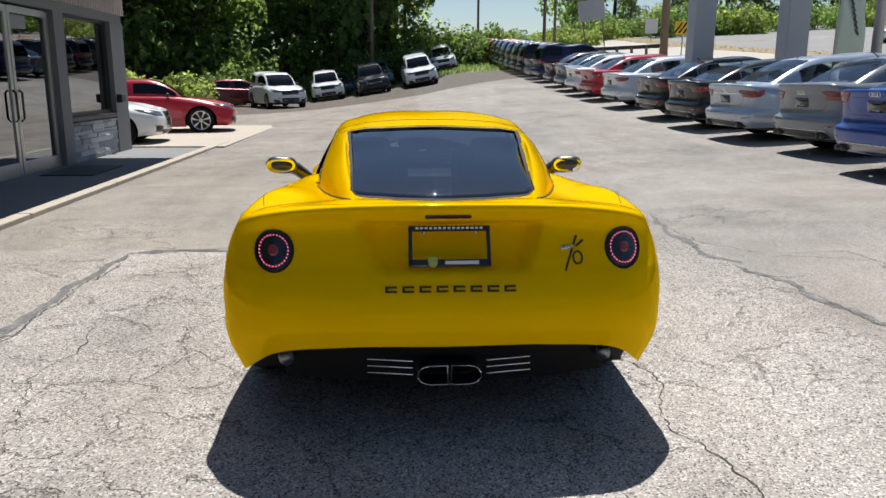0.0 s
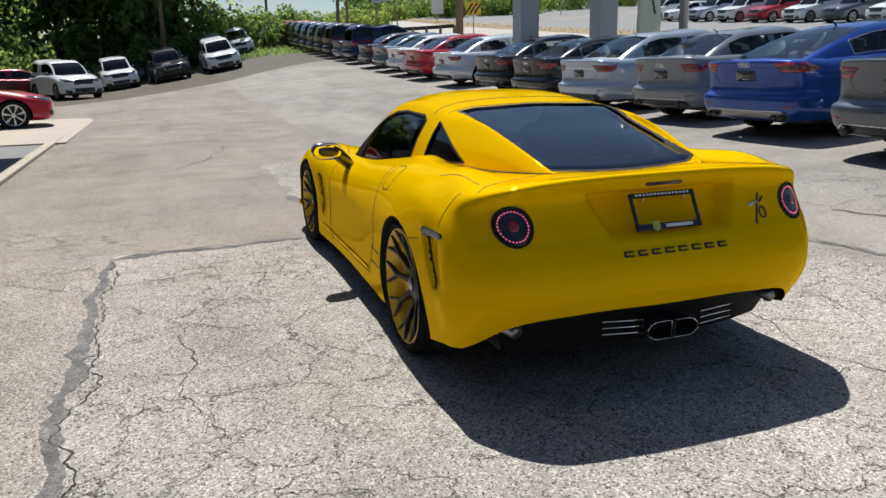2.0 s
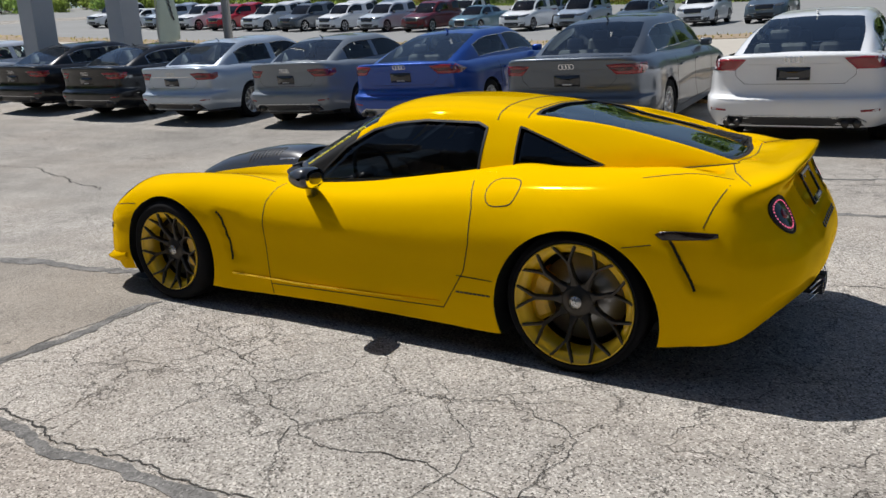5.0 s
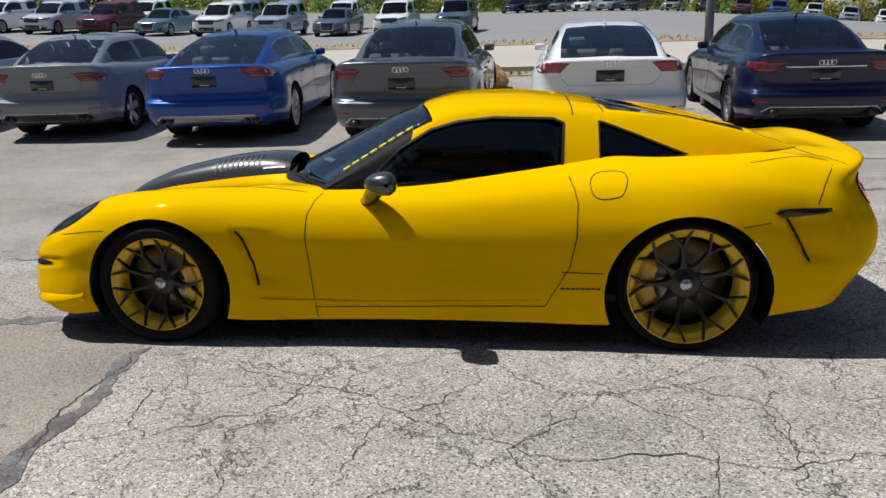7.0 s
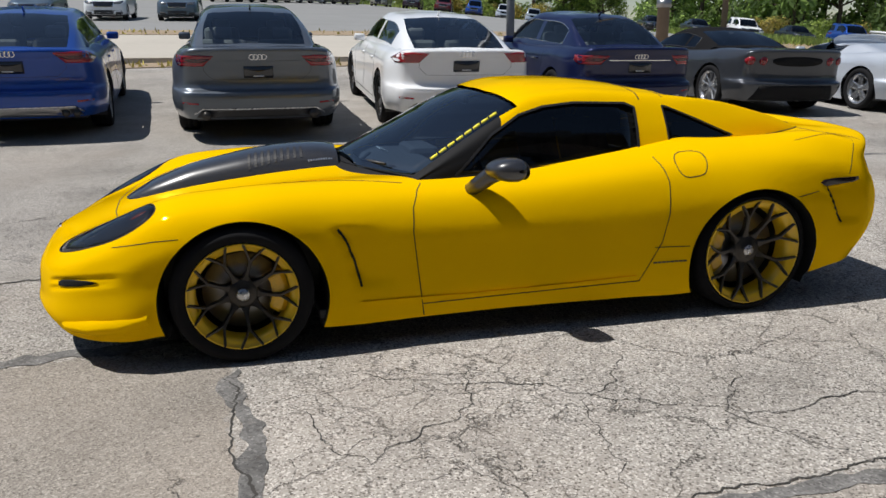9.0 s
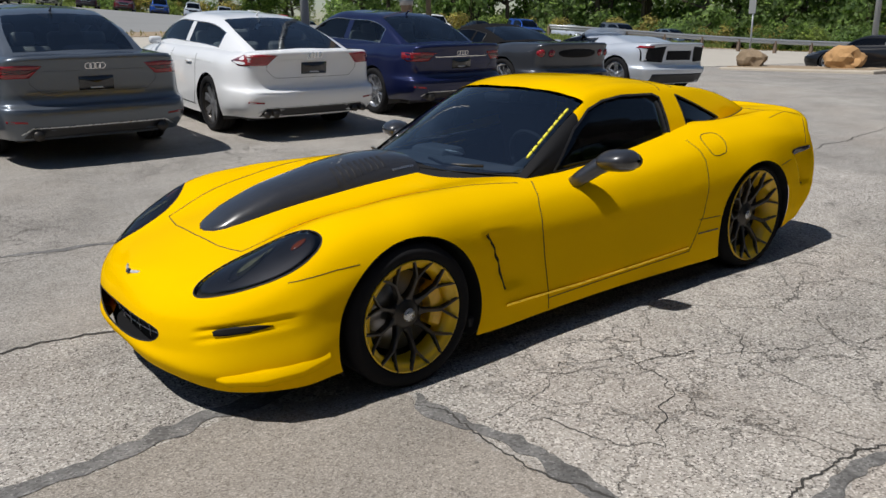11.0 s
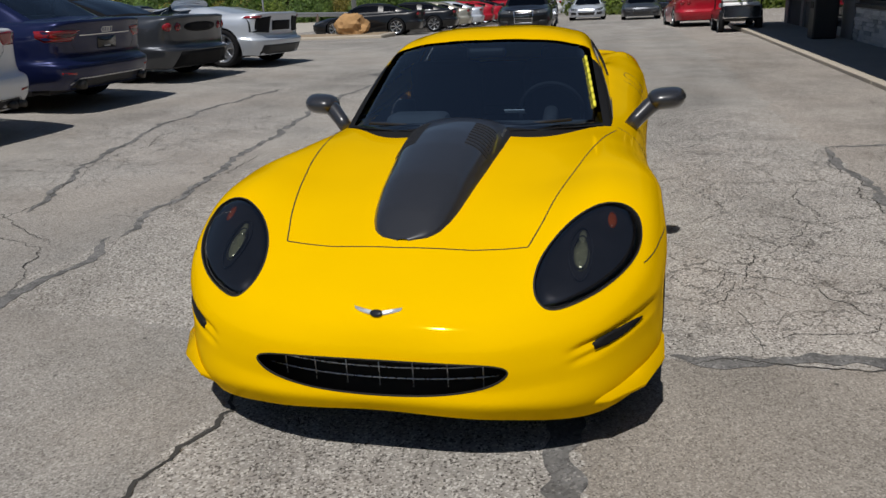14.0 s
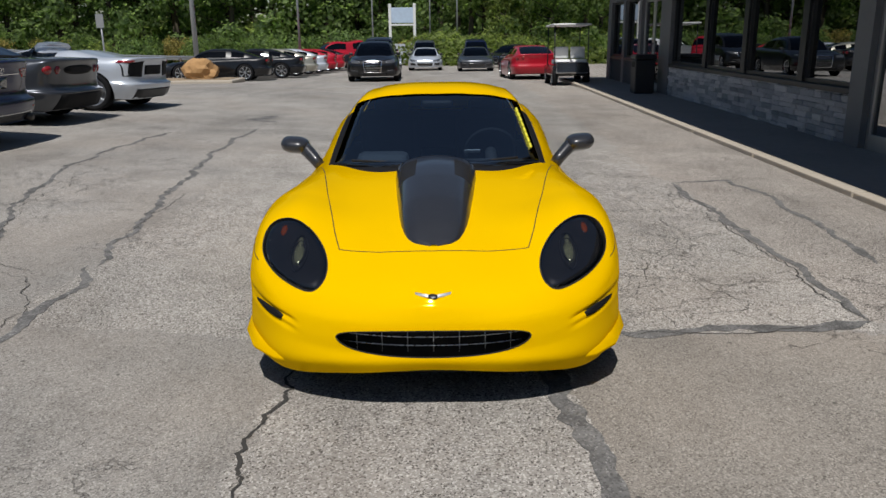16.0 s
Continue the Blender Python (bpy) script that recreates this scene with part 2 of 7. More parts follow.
def spline(P, n, pad_lo=None, pad_hi=None, per=None):
    """n samples for each span (or per[i]) of a cubic through the rows of P. Pads are extra rows beyond the ends."""
    Q, lo = P, 0
    if pad_lo is not None:
        Q, lo = np.concatenate([pad_lo[None], Q]), 1
    if pad_hi is not None:
        Q = np.concatenate([Q, pad_hi[None]])
    flat = Q.reshape(len(Q), -1, Q.shape[-1])
    h = np.linalg.norm(flat[1:] - flat[:-1], axis=-1).mean(1) + 1e-6
    T = tangents(Q, h)
    out = []
    for i in range(len(P) - 1):
        k = per[i] if per else n
        a = i + lo
        for s in np.arange(k) / k:
            out.append((2 * s**3 - 3 * s**2 + 1) * Q[a] + (s**3 - 2 * s**2 + s) * h[a] * T[a] + (3 * s**2 - 2 * s**3) * Q[a + 1] + (s**3 - s**2) * h[a] * T[a + 1])
    out.append(P[-1])
    return np.array(out)


FLIP = np.array([-1.0, 1.0, 1.0])


def loft(R, nu, nv, ends=True, per_u=None, per_v=None):
    """A half shell through rails: R[station, rail, xyz]. Mirrored over x = 0 at the first rail and, with ends, at both end stations."""
    R = np.array(R, float)
    U = spline(R, nu, R[1] * FLIP if ends else None, R[-2] * FLIP if ends else None, per_u)
    W = np.swapaxes(U, 0, 1)
    G = spline(W, nv, W[1] * FLIP, None, per_v)
    return np.swapaxes(G, 0, 1)


def shell(G, pick=None):
    """Vertices and faces of both halves of a half-shell grid; pick(i, j) chooses faces."""
    a, b = G.shape[:2]
    V = np.concatenate([G.reshape(-1, 3), (G * FLIP).reshape(-1, 3)])
    F = []
    for i in range(a - 1):
        for j in range(b - 1):
            if pick is None or pick(i, j):
                q = (i * b + j, i * b + j + 1, (i + 1) * b + j + 1, (i + 1) * b + j)
                F.append(q)
                F.append(tuple(x + a * b for x in q[::-1]))
    return V, F


def inside(p, poly):
    x, y = p
    hit = False
    for (x0, y0), (x1, y1) in zip(poly, poly[1:] + poly[:1]):
        if (y0 > y) != (y1 > y) and x < (x1 - x0) * (y - y0) / (y1 - y0) + x0:
            hit = not hit
    return hit


def nearest(p, poly):
    best, at = 1e9, p
    for a, b in zip(poly, poly[1:] + poly[:1]):
        ax, ay, dx, dy = *a, b[0] - a[0], b[1] - a[1]
        s = max(0, min(1, ((p[0] - ax) * dx + (p[1] - ay) * dy) / (dx * dx + dy * dy + 1e-12)))
        q = (ax + s * dx, ay + s * dy)
        d = (q[0] - p[0]) ** 2 + (q[1] - p[1]) ** 2
        if d < best:
            best, at = d, q
    return at


def tree_of(V, F):
    return BVHTree.FromPolygons([tuple(map(float, v)) for v in V], F)


AX = {"x": (1, 2, 0), "y": (0, 2, 1), "z": (0, 1, 2)}


def cast(bvh, p, axis, sign):
    """The surface point and normal under a flat point, seen along an axis from the side of the sign."""
    i, j, k = AX[axis]
    o, d = [0.0] * 3, [0.0] * 3
    o[i], o[j], o[k], d[k] = p[0], p[1], 6.0 * sign, -sign
    hit, nor, _, _ = bvh.ray_cast(Vector(o), Vector(d))
    if hit is None:
        return None, None
    return hit, nor if nor[k] * sign > 0 else -nor


def cut(V, F, poly, axis, keep, bvh):
    """Removes the faces whose middle lies in the polygon, seen along an axis, and draws the rim to the polygon. keep(c): faces to leave."""
    i, j, k = AX[axis]
    V = np.array(V, float)
    lo, hi = np.min(poly, 0), np.max(poly, 0)
    C = np.array([V[list(f)].mean(0) for f in F])
    gone = set()
    for n, c in enumerate(C):
        if lo[0] < c[i] < hi[0] and lo[1] < c[j] < hi[1] and not keep(c) and inside((c[i], c[j]), poly):
            gone.add(n)
    rim = {v for n in gone for v in F[n]} & {v for n, f in enumerate(F) if n not in gone for v in f}
    for v in rim:
        q = nearest((V[v][i], V[v][j]), poly)
        hit, _ = cast(bvh, q, axis, 1 if V[v][k] > 0 else -1)
        V[v][i], V[v][j] = q
        if hit is not None and abs(hit[k] - V[v][k]) < 0.12:
            V[v][k] = hit[k]
    return V, [f for n, f in enumerate(F) if n not in gone]


def refine(poly, step):
    out = []
    for a, b in zip(poly, poly[1:] + poly[:1]):
        n = max(1, int(math.dist(a, b) / step))
        out += [(a[0] + (b[0] - a[0]) * s / n, a[1] + (b[1] - a[1]) * s / n) for s in range(n)]
    return out


def rounded(poly, n=3):
    """Corner cutting, which rounds a polygon."""
    for _ in range(n):
        out = []
        for a, b in zip(poly, poly[1:] + poly[:1]):
            out += [(a[0] * 0.75 + b[0] * 0.25, a[1] * 0.75 + b[1] * 0.25), (a[0] * 0.25 + b[0] * 0.75, a[1] * 0.25 + b[1] * 0.75)]
        poly = out
    return poly


def patch(name, bvh, poly, axis, sign, off, mat, parent, label="", rings=5, skirt=0.012, bulge=0.0, step=0.03):
    """A lens or plate that follows the surface under a polygon, standing off it, with a rim that goes into it."""
    P = refine(poly, step)
    c = (sum(p[0] for p in P) / len(P), sum(p[1] for p in P) / len(P))
    n = len(P)
    V, F, last = [], [], None
    for r in range(rings + 2):
        f = 1.0 if r == 0 else 1.0 - (r - 1) / rings
        if f <= 0:
            f = 0.001
        for p in P:
            q = (c[0] + (p[0] - c[0]) * f, c[1] + (p[1] - c[1]) * f)
            hit, nor = cast(bvh, q, axis, sign)
            if hit is None:
                hit, nor = last if last else (Vector(), Vector((0, 0, 1)))
            last = (hit, nor)
            V.append(hit + nor * (-skirt if r == 0 else off + bulge * (1 - f * f)))
    for r in range(rings + 1):
        for k in range(n):
            F.append((r * n + k, r * n + (k + 1) % n, (r + 1) * n + (k + 1) % n, (r + 1) * n + k))
    mid = (rings + 1) * n
    a, b, c3 = V[n], V[n + 1], V[mid]
    if (b - a).cross(c3 - a).dot(last[1]) < 0:
        F = [f[::-1] for f in F]
    return mesh_ob(name, V, F, mat, parent, label)


def face_out(ob, c):
    """Turns the faces of a pane away from a point inside."""
    bm = bmesh.new()
    bm.from_mesh(ob.data)
    bm.normal_update()
    for f in bm.faces:
        if f.normal.dot(f.calc_center_median() - Vector(c)) < 0:
            f.normal_flip()
    bm.to_mesh(ob.data)
    bm.free()
    return ob


def ribbon(name, bvh, line, axis, sign, width, off, mat, parent, label="", closed=False, step=0.02):
    """A narrow strip that follows the surface along a line."""
    pts = list(line) + ([line[0]] if closed else [])
    Q = []
    for a, b in zip(pts, pts[1:]):
        n = max(1, int(math.dist(a, b) / step))
        Q += [(a[0] + (b[0] - a[0]) * s / n, a[1] + (b[1] - a[1]) * s / n) for s in range(n)]
    Q.append(pts[-1])
    H = [h for h in (cast(bvh, q, axis, sign) for q in Q) if h[0] is not None]
    V, F = [], []
    for i, (p, nor) in enumerate(H):
        d = H[min(i + 1, len(H) - 1)][0] - H[max(i - 1, 0)][0]
        s = d.cross(nor)
        s = s.normalized() if s.length > 1e-9 else Vector((0, 0, 1))
        V += [p + s * width / 2 - nor * 0.004, p + s * width / 2 + nor * off, p - s * width / 2 + nor * off, p - s * width / 2 - nor * 0.004]
    for i in range(len(H) - 1):
        for k in range(3):
            F.append((4 * i + k, 4 * i + k + 1, 4 * i + k + 5, 4 * i + k + 4))
    return mesh_ob(name, V, F, mat, parent, label, smooth=False)


def band(name, tops, lows, mat, parent, label="", thick=0.02):
    """A bent strip between two lines, with thickness towards +y or -y of its middle."""
    n = len(tops)
    sg = 1 if tops[n // 2][1] < 0 else -1
    V = [Vector(p) for p in tops] + [Vector(p) for p in lows]
    V += [p + Vector((0, sg * thick, 0)) for p in V]
    F = []
    for a, b in ((0, n), (2 * n, 3 * n), (0, 2 * n), (n, 3 * n)):
        F += [(a + k, a + k + 1, b + k + 1, b + k) for k in range(n - 1)]
    return mesh_ob(name, V, F, mat, parent, label, smooth=False, merge=1e-5)


def arc(c, r, a0, a1, n):
    return [(c[0] + r * math.cos(radians(a0 + (a1 - a0) * k / n)), c[1] + r * math.sin(radians(a0 + (a1 - a0) * k / n))) for k in range(n + 1)]


# ---------------------------------------------------------------- the lie of the land
def smooth01(a, b, x):
    s = max(0.0, min(1.0, (x - a) / (b - a)))
    return s * s * (3 - 2 * s)


def land(x, y):
    """Height of the ground."""
    if x < 0.6:
        rise = 0.0
    elif x < 1.6:
        rise = 0.0328 * (x - 0.6) ** 2
    else:
        rise = 0.0655 * min(x - 1.1, 4.7) + 0.062 * max(0.0, x - 5.8)
    far = smooth01(12, 30, x)
    z = rise * (smooth01(-27, -4, y) * (1 - far) + smooth01(-75, -5, y) * far)
    if y > 8:
        z += 1.35 * ((min(y, 90) - 8) / 33) ** 1.4 * smooth01(-7, 5, x)
    if y < -17:
        z -= 0.02 * (-17 - max(y, -90))
    return z


# ---------------------------------------------------------------- wheels
def tyre_profile(R, rim, w):
    h = w / 2
    return [(-h * 0.80, rim - 0.012), (-h * 0.92, rim + 0.004), (-h, rim + (R - rim) * 0.45), (-h * 0.97, R - 0.03), (-h * 0.86, R - 0.008),
            (-h * 0.6, R), (-h * 0.3, R), (-h * 0.28, R - 0.006), (-h * 0.22, R - 0.006), (-h * 0.2, R), (h * 0.2, R), (h * 0.22, R - 0.006),
            (h * 0.28, R - 0.006), (h * 0.3, R), (h * 0.6, R), (h * 0.86, R - 0.008), (h * 0.97, R - 0.03), (h, rim + (R - rim) * 0.45), (h * 0.80, rim - 0.012)]


def spoke_bm(bm, a0, r0, a1, r1, x0, x1, w0, w1, d0=0.03, d1=0.022):
    """A tapered bar in the wheel's plane from (angle, radius) to (angle, radius); x0, x1: the outer face."""
    p0 = Vector((0, r0 * math.cos(a0), r0 * math.sin(a0)))
    p1 = Vector((0, r1 * math.cos(a1), r1 * math.sin(a1)))
    d = (p1 - p0).normalized()
    s = Vector((1, 0, 0)).cross(d)
    vs = []
    for p, x, w, dd in ((p0, x0, w0, d0), (p1, x1, w1, d1)):
        for k, dx in ((-1, 0.0), (-0.6, -0.006), (0.6, -0.006), (1, 0.0), (1, dd), (-1, dd)):
            vs.append(bm.verts.new(p + s * (w / 2 * k) + Vector((x + dx, 0, 0))))
    for k in range(6):
        bm.faces.new((vs[k], vs[(k + 1) % 6], vs[6 + (k + 1) % 6], vs[6 + k]))
    bm.faces.new(vs[5::-1])
    bm.faces.new(vs[6:])
    return bm


WHEELS = {}


def wheel(parent, key, R, rim, w, style, m, lip, spoke, caliper=None, side=0, phase=0.0):
    """A wheel with its outer side at -x: rim > tyre, spokes, disc, hub cap. Alike wheels share their meshes."""
    if key not in WHEELS:
        h = w / 2
        prof = [(-h * 0.82, rim - 0.016), (-h * 0.86, rim - 0.004), (-h * 0.80, rim - 0.002), (-h * 0.80, rim - 0.024), (-h * 0.45, rim - 0.048), (-h * 0.1, rim - 0.055), (h * 0.8, rim - 0.03)]
        if style == "mesh":
            prof = [(-h * .80, rim - .004), (-h * .93, rim - .001), (-h * .95, rim - .007), (-h * .88, rim * .962), (-h * .80, rim * .90), (-h * .77, rim * .848), (-h * .15, rim * .825)]
        ob = revolve("wheel", prof, lip, parent, 56)
        kids = [revolve("tyre", tyre_profile(R, rim, w), M_TYRE, ob, 56)]
        face = -h * 0.62
        if style == "mesh":
            outer = -h * .90
            for k in range(9):
                a, bm = 2 * math.pi * k / 9 + phase, bmesh.new()
                spoke_bm(bm, a, rim * 0.22, a, rim * 0.33, face + .020, face + .008, rim * .23, rim * .105, 0.045, .036)
                spoke_bm(bm, a, rim * 0.33, a, rim * 0.45, face + .008, face - .002, rim * .105, rim * .068, 0.036, .028)
                spoke_bm(bm, a, rim * 0.45, a, rim * 0.69, face - .002, (face + outer) / 2, rim * .068, rim * .080, 0.028, .024)
                for sg in (-1, 1):
                    spoke_bm(bm, a + sg * .018, rim * 0.67, a + sg * .100, rim * 0.80, (face + outer) / 2, face * .3 + outer * .7, rim * .052, rim * .046, 0.020, .018)
                    spoke_bm(bm, a + sg * .100, rim * 0.795, a + sg * .198, rim * 0.985, face * .3 + outer * .7, outer - .002, rim * .046, rim * .050, 0.018, .018)
                kids.append(part("spoke", bm, spoke, ob, "", False))
        else:
            n = style
            for k in range(n):
                a, bm = 2 * math.pi * k / n + 0.3, bmesh.new()
                wd = 0.42 / n + 0.012
                for sg in ((-1, 1) if n <= 7 else (0,)):
                    spoke_bm(bm, a + sg * 0.10, rim * 0.2, a + sg * 0.13, rim * 0.965, face + 0.015, face - 0.004, wd * 0.75, wd * 0.62, 0.035)
                kids.append(part("spoke", bm, spoke, ob, "", False))
        if style == "mesh":
            # the inner barrel is coloured black for the shade deep inside the rim
            kids.append(revolve("barrel", [(-h * .15, rim * .824), (h * .3, rim * .80), (h * .7, rim * .80)], M_BLACK, ob, 48))
        kids.append(revolve("hub_cap", [(face + 0.045, rim * 0.30), (face + 0.012, rim * 0.285), (face + 0.006, rim * 0.20), (face + 0.0, rim * 0.12), (face - 0.008, rim * 0.095), (face - 0.01, 0.001)], spoke, ob, 28))
        kids.append(revolve("brake_disc", [(-0.012, 0.06), (-0.014, rim * 0.72), (0.014, rim * 0.72), (0.014, 0.06)], M_STEEL, ob, 40))
        kids.append(revolve("wheel_back", [(h * 0.55, rim - 0.04), (h * 0.55, 0.02)], M_DARKIN, ob, 30))
        if style == "mesh":
            kids.append(revolve("centre_emblem", [(face - 0.0085, 0.030), (face - 0.012, 0.029), (face - 0.013, 0.001)], M_ALLOY, ob, 24))
        if caliper:
            bm = bmesh.new()
            rings = []
            for k in range(13):
                a = radians(side - 34 + 68 * k / 12)
                e = .012 if k in (0, 12) else 0
                rings.append([bm.verts.new((x, r * math.cos(a), r * math.sin(a))) for x, r in ((-.076 + e, rim * .52 + e), (-.082 + e, rim * .58), (-.082 + e, rim * .74), (-.070 + e, rim * .82 - e), (.045, rim * .82 - e), (.045, rim * .52 + e))])
            for p, q in zip(rings, rings[1:]):
                for k in range(6):
                    bm.faces.new((p[k], p[(k + 1) % 6], q[(k + 1) % 6], q[k]))
            bm.faces.new(rings[0][::-1])
            bm.faces.new(rings[-1])
            bmesh.ops.recalc_face_normals(bm, faces=bm.faces)
            kids.append(part("brake_caliper", bm, caliper, ob, "yellow brake caliper"))
        WHEELS[key] = (ob, kids)
        ob.matrix_local = m
        return ob
    src, kids = WHEELS[key]
    ob = again(src, parent, m)
    for k in kids:
        again(k, ob)
    return ob


# ---------------------------------------------------------------- the yellow coupe
def yellow_coupe():
    car = tagged(empty("sports_car"), "bright yellow low two-door sports coupe with a black carbon hood scoop", "car")
    # rails: centre, deck, crown or lip, upper side, crease, widest, low, bottom edge
    R = [
        [(0, -1.95, .930), (0, -2.10, .936), (0, -2.215, .945), (0, -2.185, .85), (0, -2.255, .715), (0, -2.318, .60), (0, -2.325, .50), (0, -2.295, .418)],
        [(0, -1.90, .925), (.28, -2.08, .938), (.40, -2.205, .94), (.41, -2.175, .85), (.42, -2.243, .715), (.43, -2.303, .60), (.43, -2.31, .50), (.40, -2.28, .415)],
        [(0, -1.86, .92), (.45, -2.04, .940), (.68, -2.165, .918), (.71, -2.135, .83), (.745, -2.185, .70), (.755, -2.228, .58), (.75, -2.22, .46), (.69, -2.18, .36)],
        [(0, -1.78, .915), (.50, -1.93, .930), (.80, -2.035, .895), (.855, -2.02, .80), (.885, -2.04, .69), (.898, -2.06, .55), (.885, -2.06, .38), (.83, -2.03, .245)],
        [(0, -1.65, .91), (.52, -1.72, .92), (.765, -1.82, .938), (.875, -1.83, .81), (.905, -1.84, .68), (.915, -1.85, .52), (.90, -1.85, .35), (.87, -1.84, .205)],
        [(0, -1.45, .90), (.52, -1.47, .908), (.735, -1.54, .932), (.87, -1.56, .83), (.918, -1.57, .67), (.922, -1.58, .5), (.91, -1.58, .33), (.885, -1.58, .17)],
        [(0, -1.2, .89), (.52, -1.2, .900), (.71, -1.28, .922), (.85, -1.3, .83), (.92, -1.32, .68), (.928, -1.33, .5), (.912, -1.33, .33), (.89, -1.33, .16)],
        [(0, -1.0, .94), (.52, -1.0, .93), (.69, -1.0, .91), (.835, -1.0, .815), (.90, -1.0, .66), (.907, -1.0, .46), (.905, -1.0, .28), (.89, -1.0, .135)],
        [(0, -.6, .90), (.50, -.6, .885), (.695, -.6, .86), (.825, -.6, .77), (.88, -.6, .62), (.888, -.6, .42), (.893, -.6, .27), (.885, -.6, .14)],
        [(0, 0, .84), (.50, 0, .82), (.70, 0, .795), (.815, 0, .725), (.868, 0, .6), (.874, 0, .42), (.884, 0, .26), (.875, 0, .145)],
        [(0, .5, .82), (.46, .5, .79), (.705, .5, .777), (.81, .5, .715), (.864, .5, .6), (.872, .5, .42), (.881, .5, .25), (.875, .5, .14)],
        [(0, .9, .815), (.45, .9, .775), (.71, .9, .785), (.825, .9, .72), (.878, .9, .61), (.884, .9, .42), (.888, .9, .26), (.883, .9, .135)],
        [(0, 1.34, .765), (.45, 1.34, .735), (.70, 1.34, .785), (.84, 1.34, .735), (.902, 1.34, .64), (.904, 1.34, .45), (.90, 1.34, .30), (.888, 1.34, .16)],
        [(0, 1.65, .708), (.42, 1.68, .685), (.69, 1.70, .735), (.828, 1.70, .675), (.888, 1.70, .56), (.892, 1.70, .42), (.893, 1.70, .28), (.872, 1.70, .165)],
        [(0, 1.86, .648), (.42, 1.90, .622), (.663, 1.93, .628), (.800, 1.91, .565), (.848, 1.89, .48), (.852, 1.89, .37), (.865, 1.87, .25), (.835, 1.87, .14)],
        [(0, 2.05, .585), (.37, 2.075, .56), (.55, 2.12, .525), (.645, 2.13, .465), (.668, 2.14, .40), (.675, 2.145, .32), (.68, 2.15, .215), (.655, 2.12, .135)],
        [(0, 2.17, .543), (.22, 2.19, .52), (.34, 2.235, .47), (.395, 2.26, .42), (.405, 2.272, .35), (.41, 2.275, .29), (.41, 2.285, .235), (.38, 2.265, .178)],
        [(0, 2.222, .52), (0, 2.25, .495), (0, 2.28, .455), (0, 2.298, .41), (0, 2.308, .355), (0, 2.312, .30), (0, 2.322, .25), (0, 2.302, .205)],
    ]
    G = loft(R, 16, 9)
    V, F = shell(G)
    # shallow recess for the plate
    smooth_skin = []
    rear_fold = lambda u: -1.742 - .133 * u ** .9
    front_fold = lambda u: float(np.interp(u, (0, .22, .6, 1), (.925, .880, .838, .812)))
    for k in range(len(V)):
        x, y, z = V[k]
        if y < -2.05 and .68 < z < .93:
            s = (z - .705) / .178
            inner = min(x - (-.275 - .085 * s), (.305 + .075 * s) - x, (z - .700) * .9, (.893 - z) * 1.3)
            V[k][1] += .062 * smooth01(0, .034, inner)
        # the bumper stands a little proud under the tail's fold
        if y < -2.0 and z < .75:
            V[k][1] -= .007 * smooth01(0, .014, .708 - z) * smooth01(.90, .80, abs(x))
        # the panels behind the two side folds stand a little inward
        for top, low_, run, deep in ((.700, .452, rear_fold, .026), (.622, .300, front_fold, .022)):
            u = (top - z) / (top - low_)
            if 0 < u < 1 and abs(x) > .78:
                d = run(u) - y
                if 0 < d < .26:
                    V[k][0] -= math.copysign(deep * (1 - d / .26) ** 1.5 * smooth01(0, .006, d) * smooth01(0, .12, u) * smooth01(1.0, .8, u), x)
        smooth_skin.append(tuple(V[k]))
        # grooves that run out from the bumper slots
        if y > 1.75 and .56 < abs(x) < .90 and .30 < z < .50:
            for z0, z1, deep in ((.388, .448, .013), (.352, .424, .009)):
                d = z - (z0 + (z1 - z0) * (abs(x) - .605) / .25)
                dip = deep * math.exp(-(d / .012) ** 2) * smooth01(.575, .64, abs(x)) * smooth01(.885, .83, abs(x))
                V[k][0] -= math.copysign(dip * .6, x)
                V[k][1] -= dip * .8
    bvh = tree_of(V, F)
    bare = tree_of(smooth_skin, F)
    FA, RA = (1.335, .292), (-1.345, .288)
    fr, rr = .382, .398
    low = lambda c: c[2] > 0.8 or abs(c[0]) < 0.5
    V, F = cut(V, F, arc(FA, fr, -60, 240, 60), "x", low, bvh)
    V, F = cut(V, F, arc(RA, rr, -60, 240, 60), "x", low, bvh)
    grille = [(-.425, .345), (-.38, .372), (-.2, .380), (0, .382), (.2, .380), (.38, .372), (.425, .345), (.36, .300), (.22, .276), (0, .268), (-.22, .276), (-.36, .300)]
    grille = rounded(grille, 2)
    V, F = cut(V, F, grille, "y", lambda c: c[1] < 1.9, bvh)
    hl = [(.470, 2.075), (.488, 2.135), (.530, 2.152), (.610, 2.105), (.690, 2.035), (.757, 1.945), (.797, 1.86), (.810, 1.785), (.798, 1.715), (.757, 1.690), (.70, 1.703), (.635, 1.737), (.560, 1.802), (.505, 1.895), (.476, 1.99)]
    for sg in (-1, 1):
        V, F = cut(V, F, rounded([(sg * x, y) for x, y in hl], 2), "z", lambda c: c[2] < .45, bvh)
    foot = [(-.40, -1.80), (.40, -1.80), (.60, -1.0), (.675, 0), (.66, .42), (.5, .62), (0, .74), (-.5, .62), (-.66, .42), (-.675, 0), (-.60, -1.0)]
    C = [np.mean([V[k] for k in f], 0) for f in F]
    tub = [f for f, c in zip(F, C) if c[2] > .7 and inside((c[0], c[1]), [(x * .93, y * .97) for x, y in foot])]
    gone = set(tub)
    body = mesh_ob("body", V, [f for f in F if f not in gone], M_YELLOW, car, "bright yellow glossy painted body", merge=0.0006)
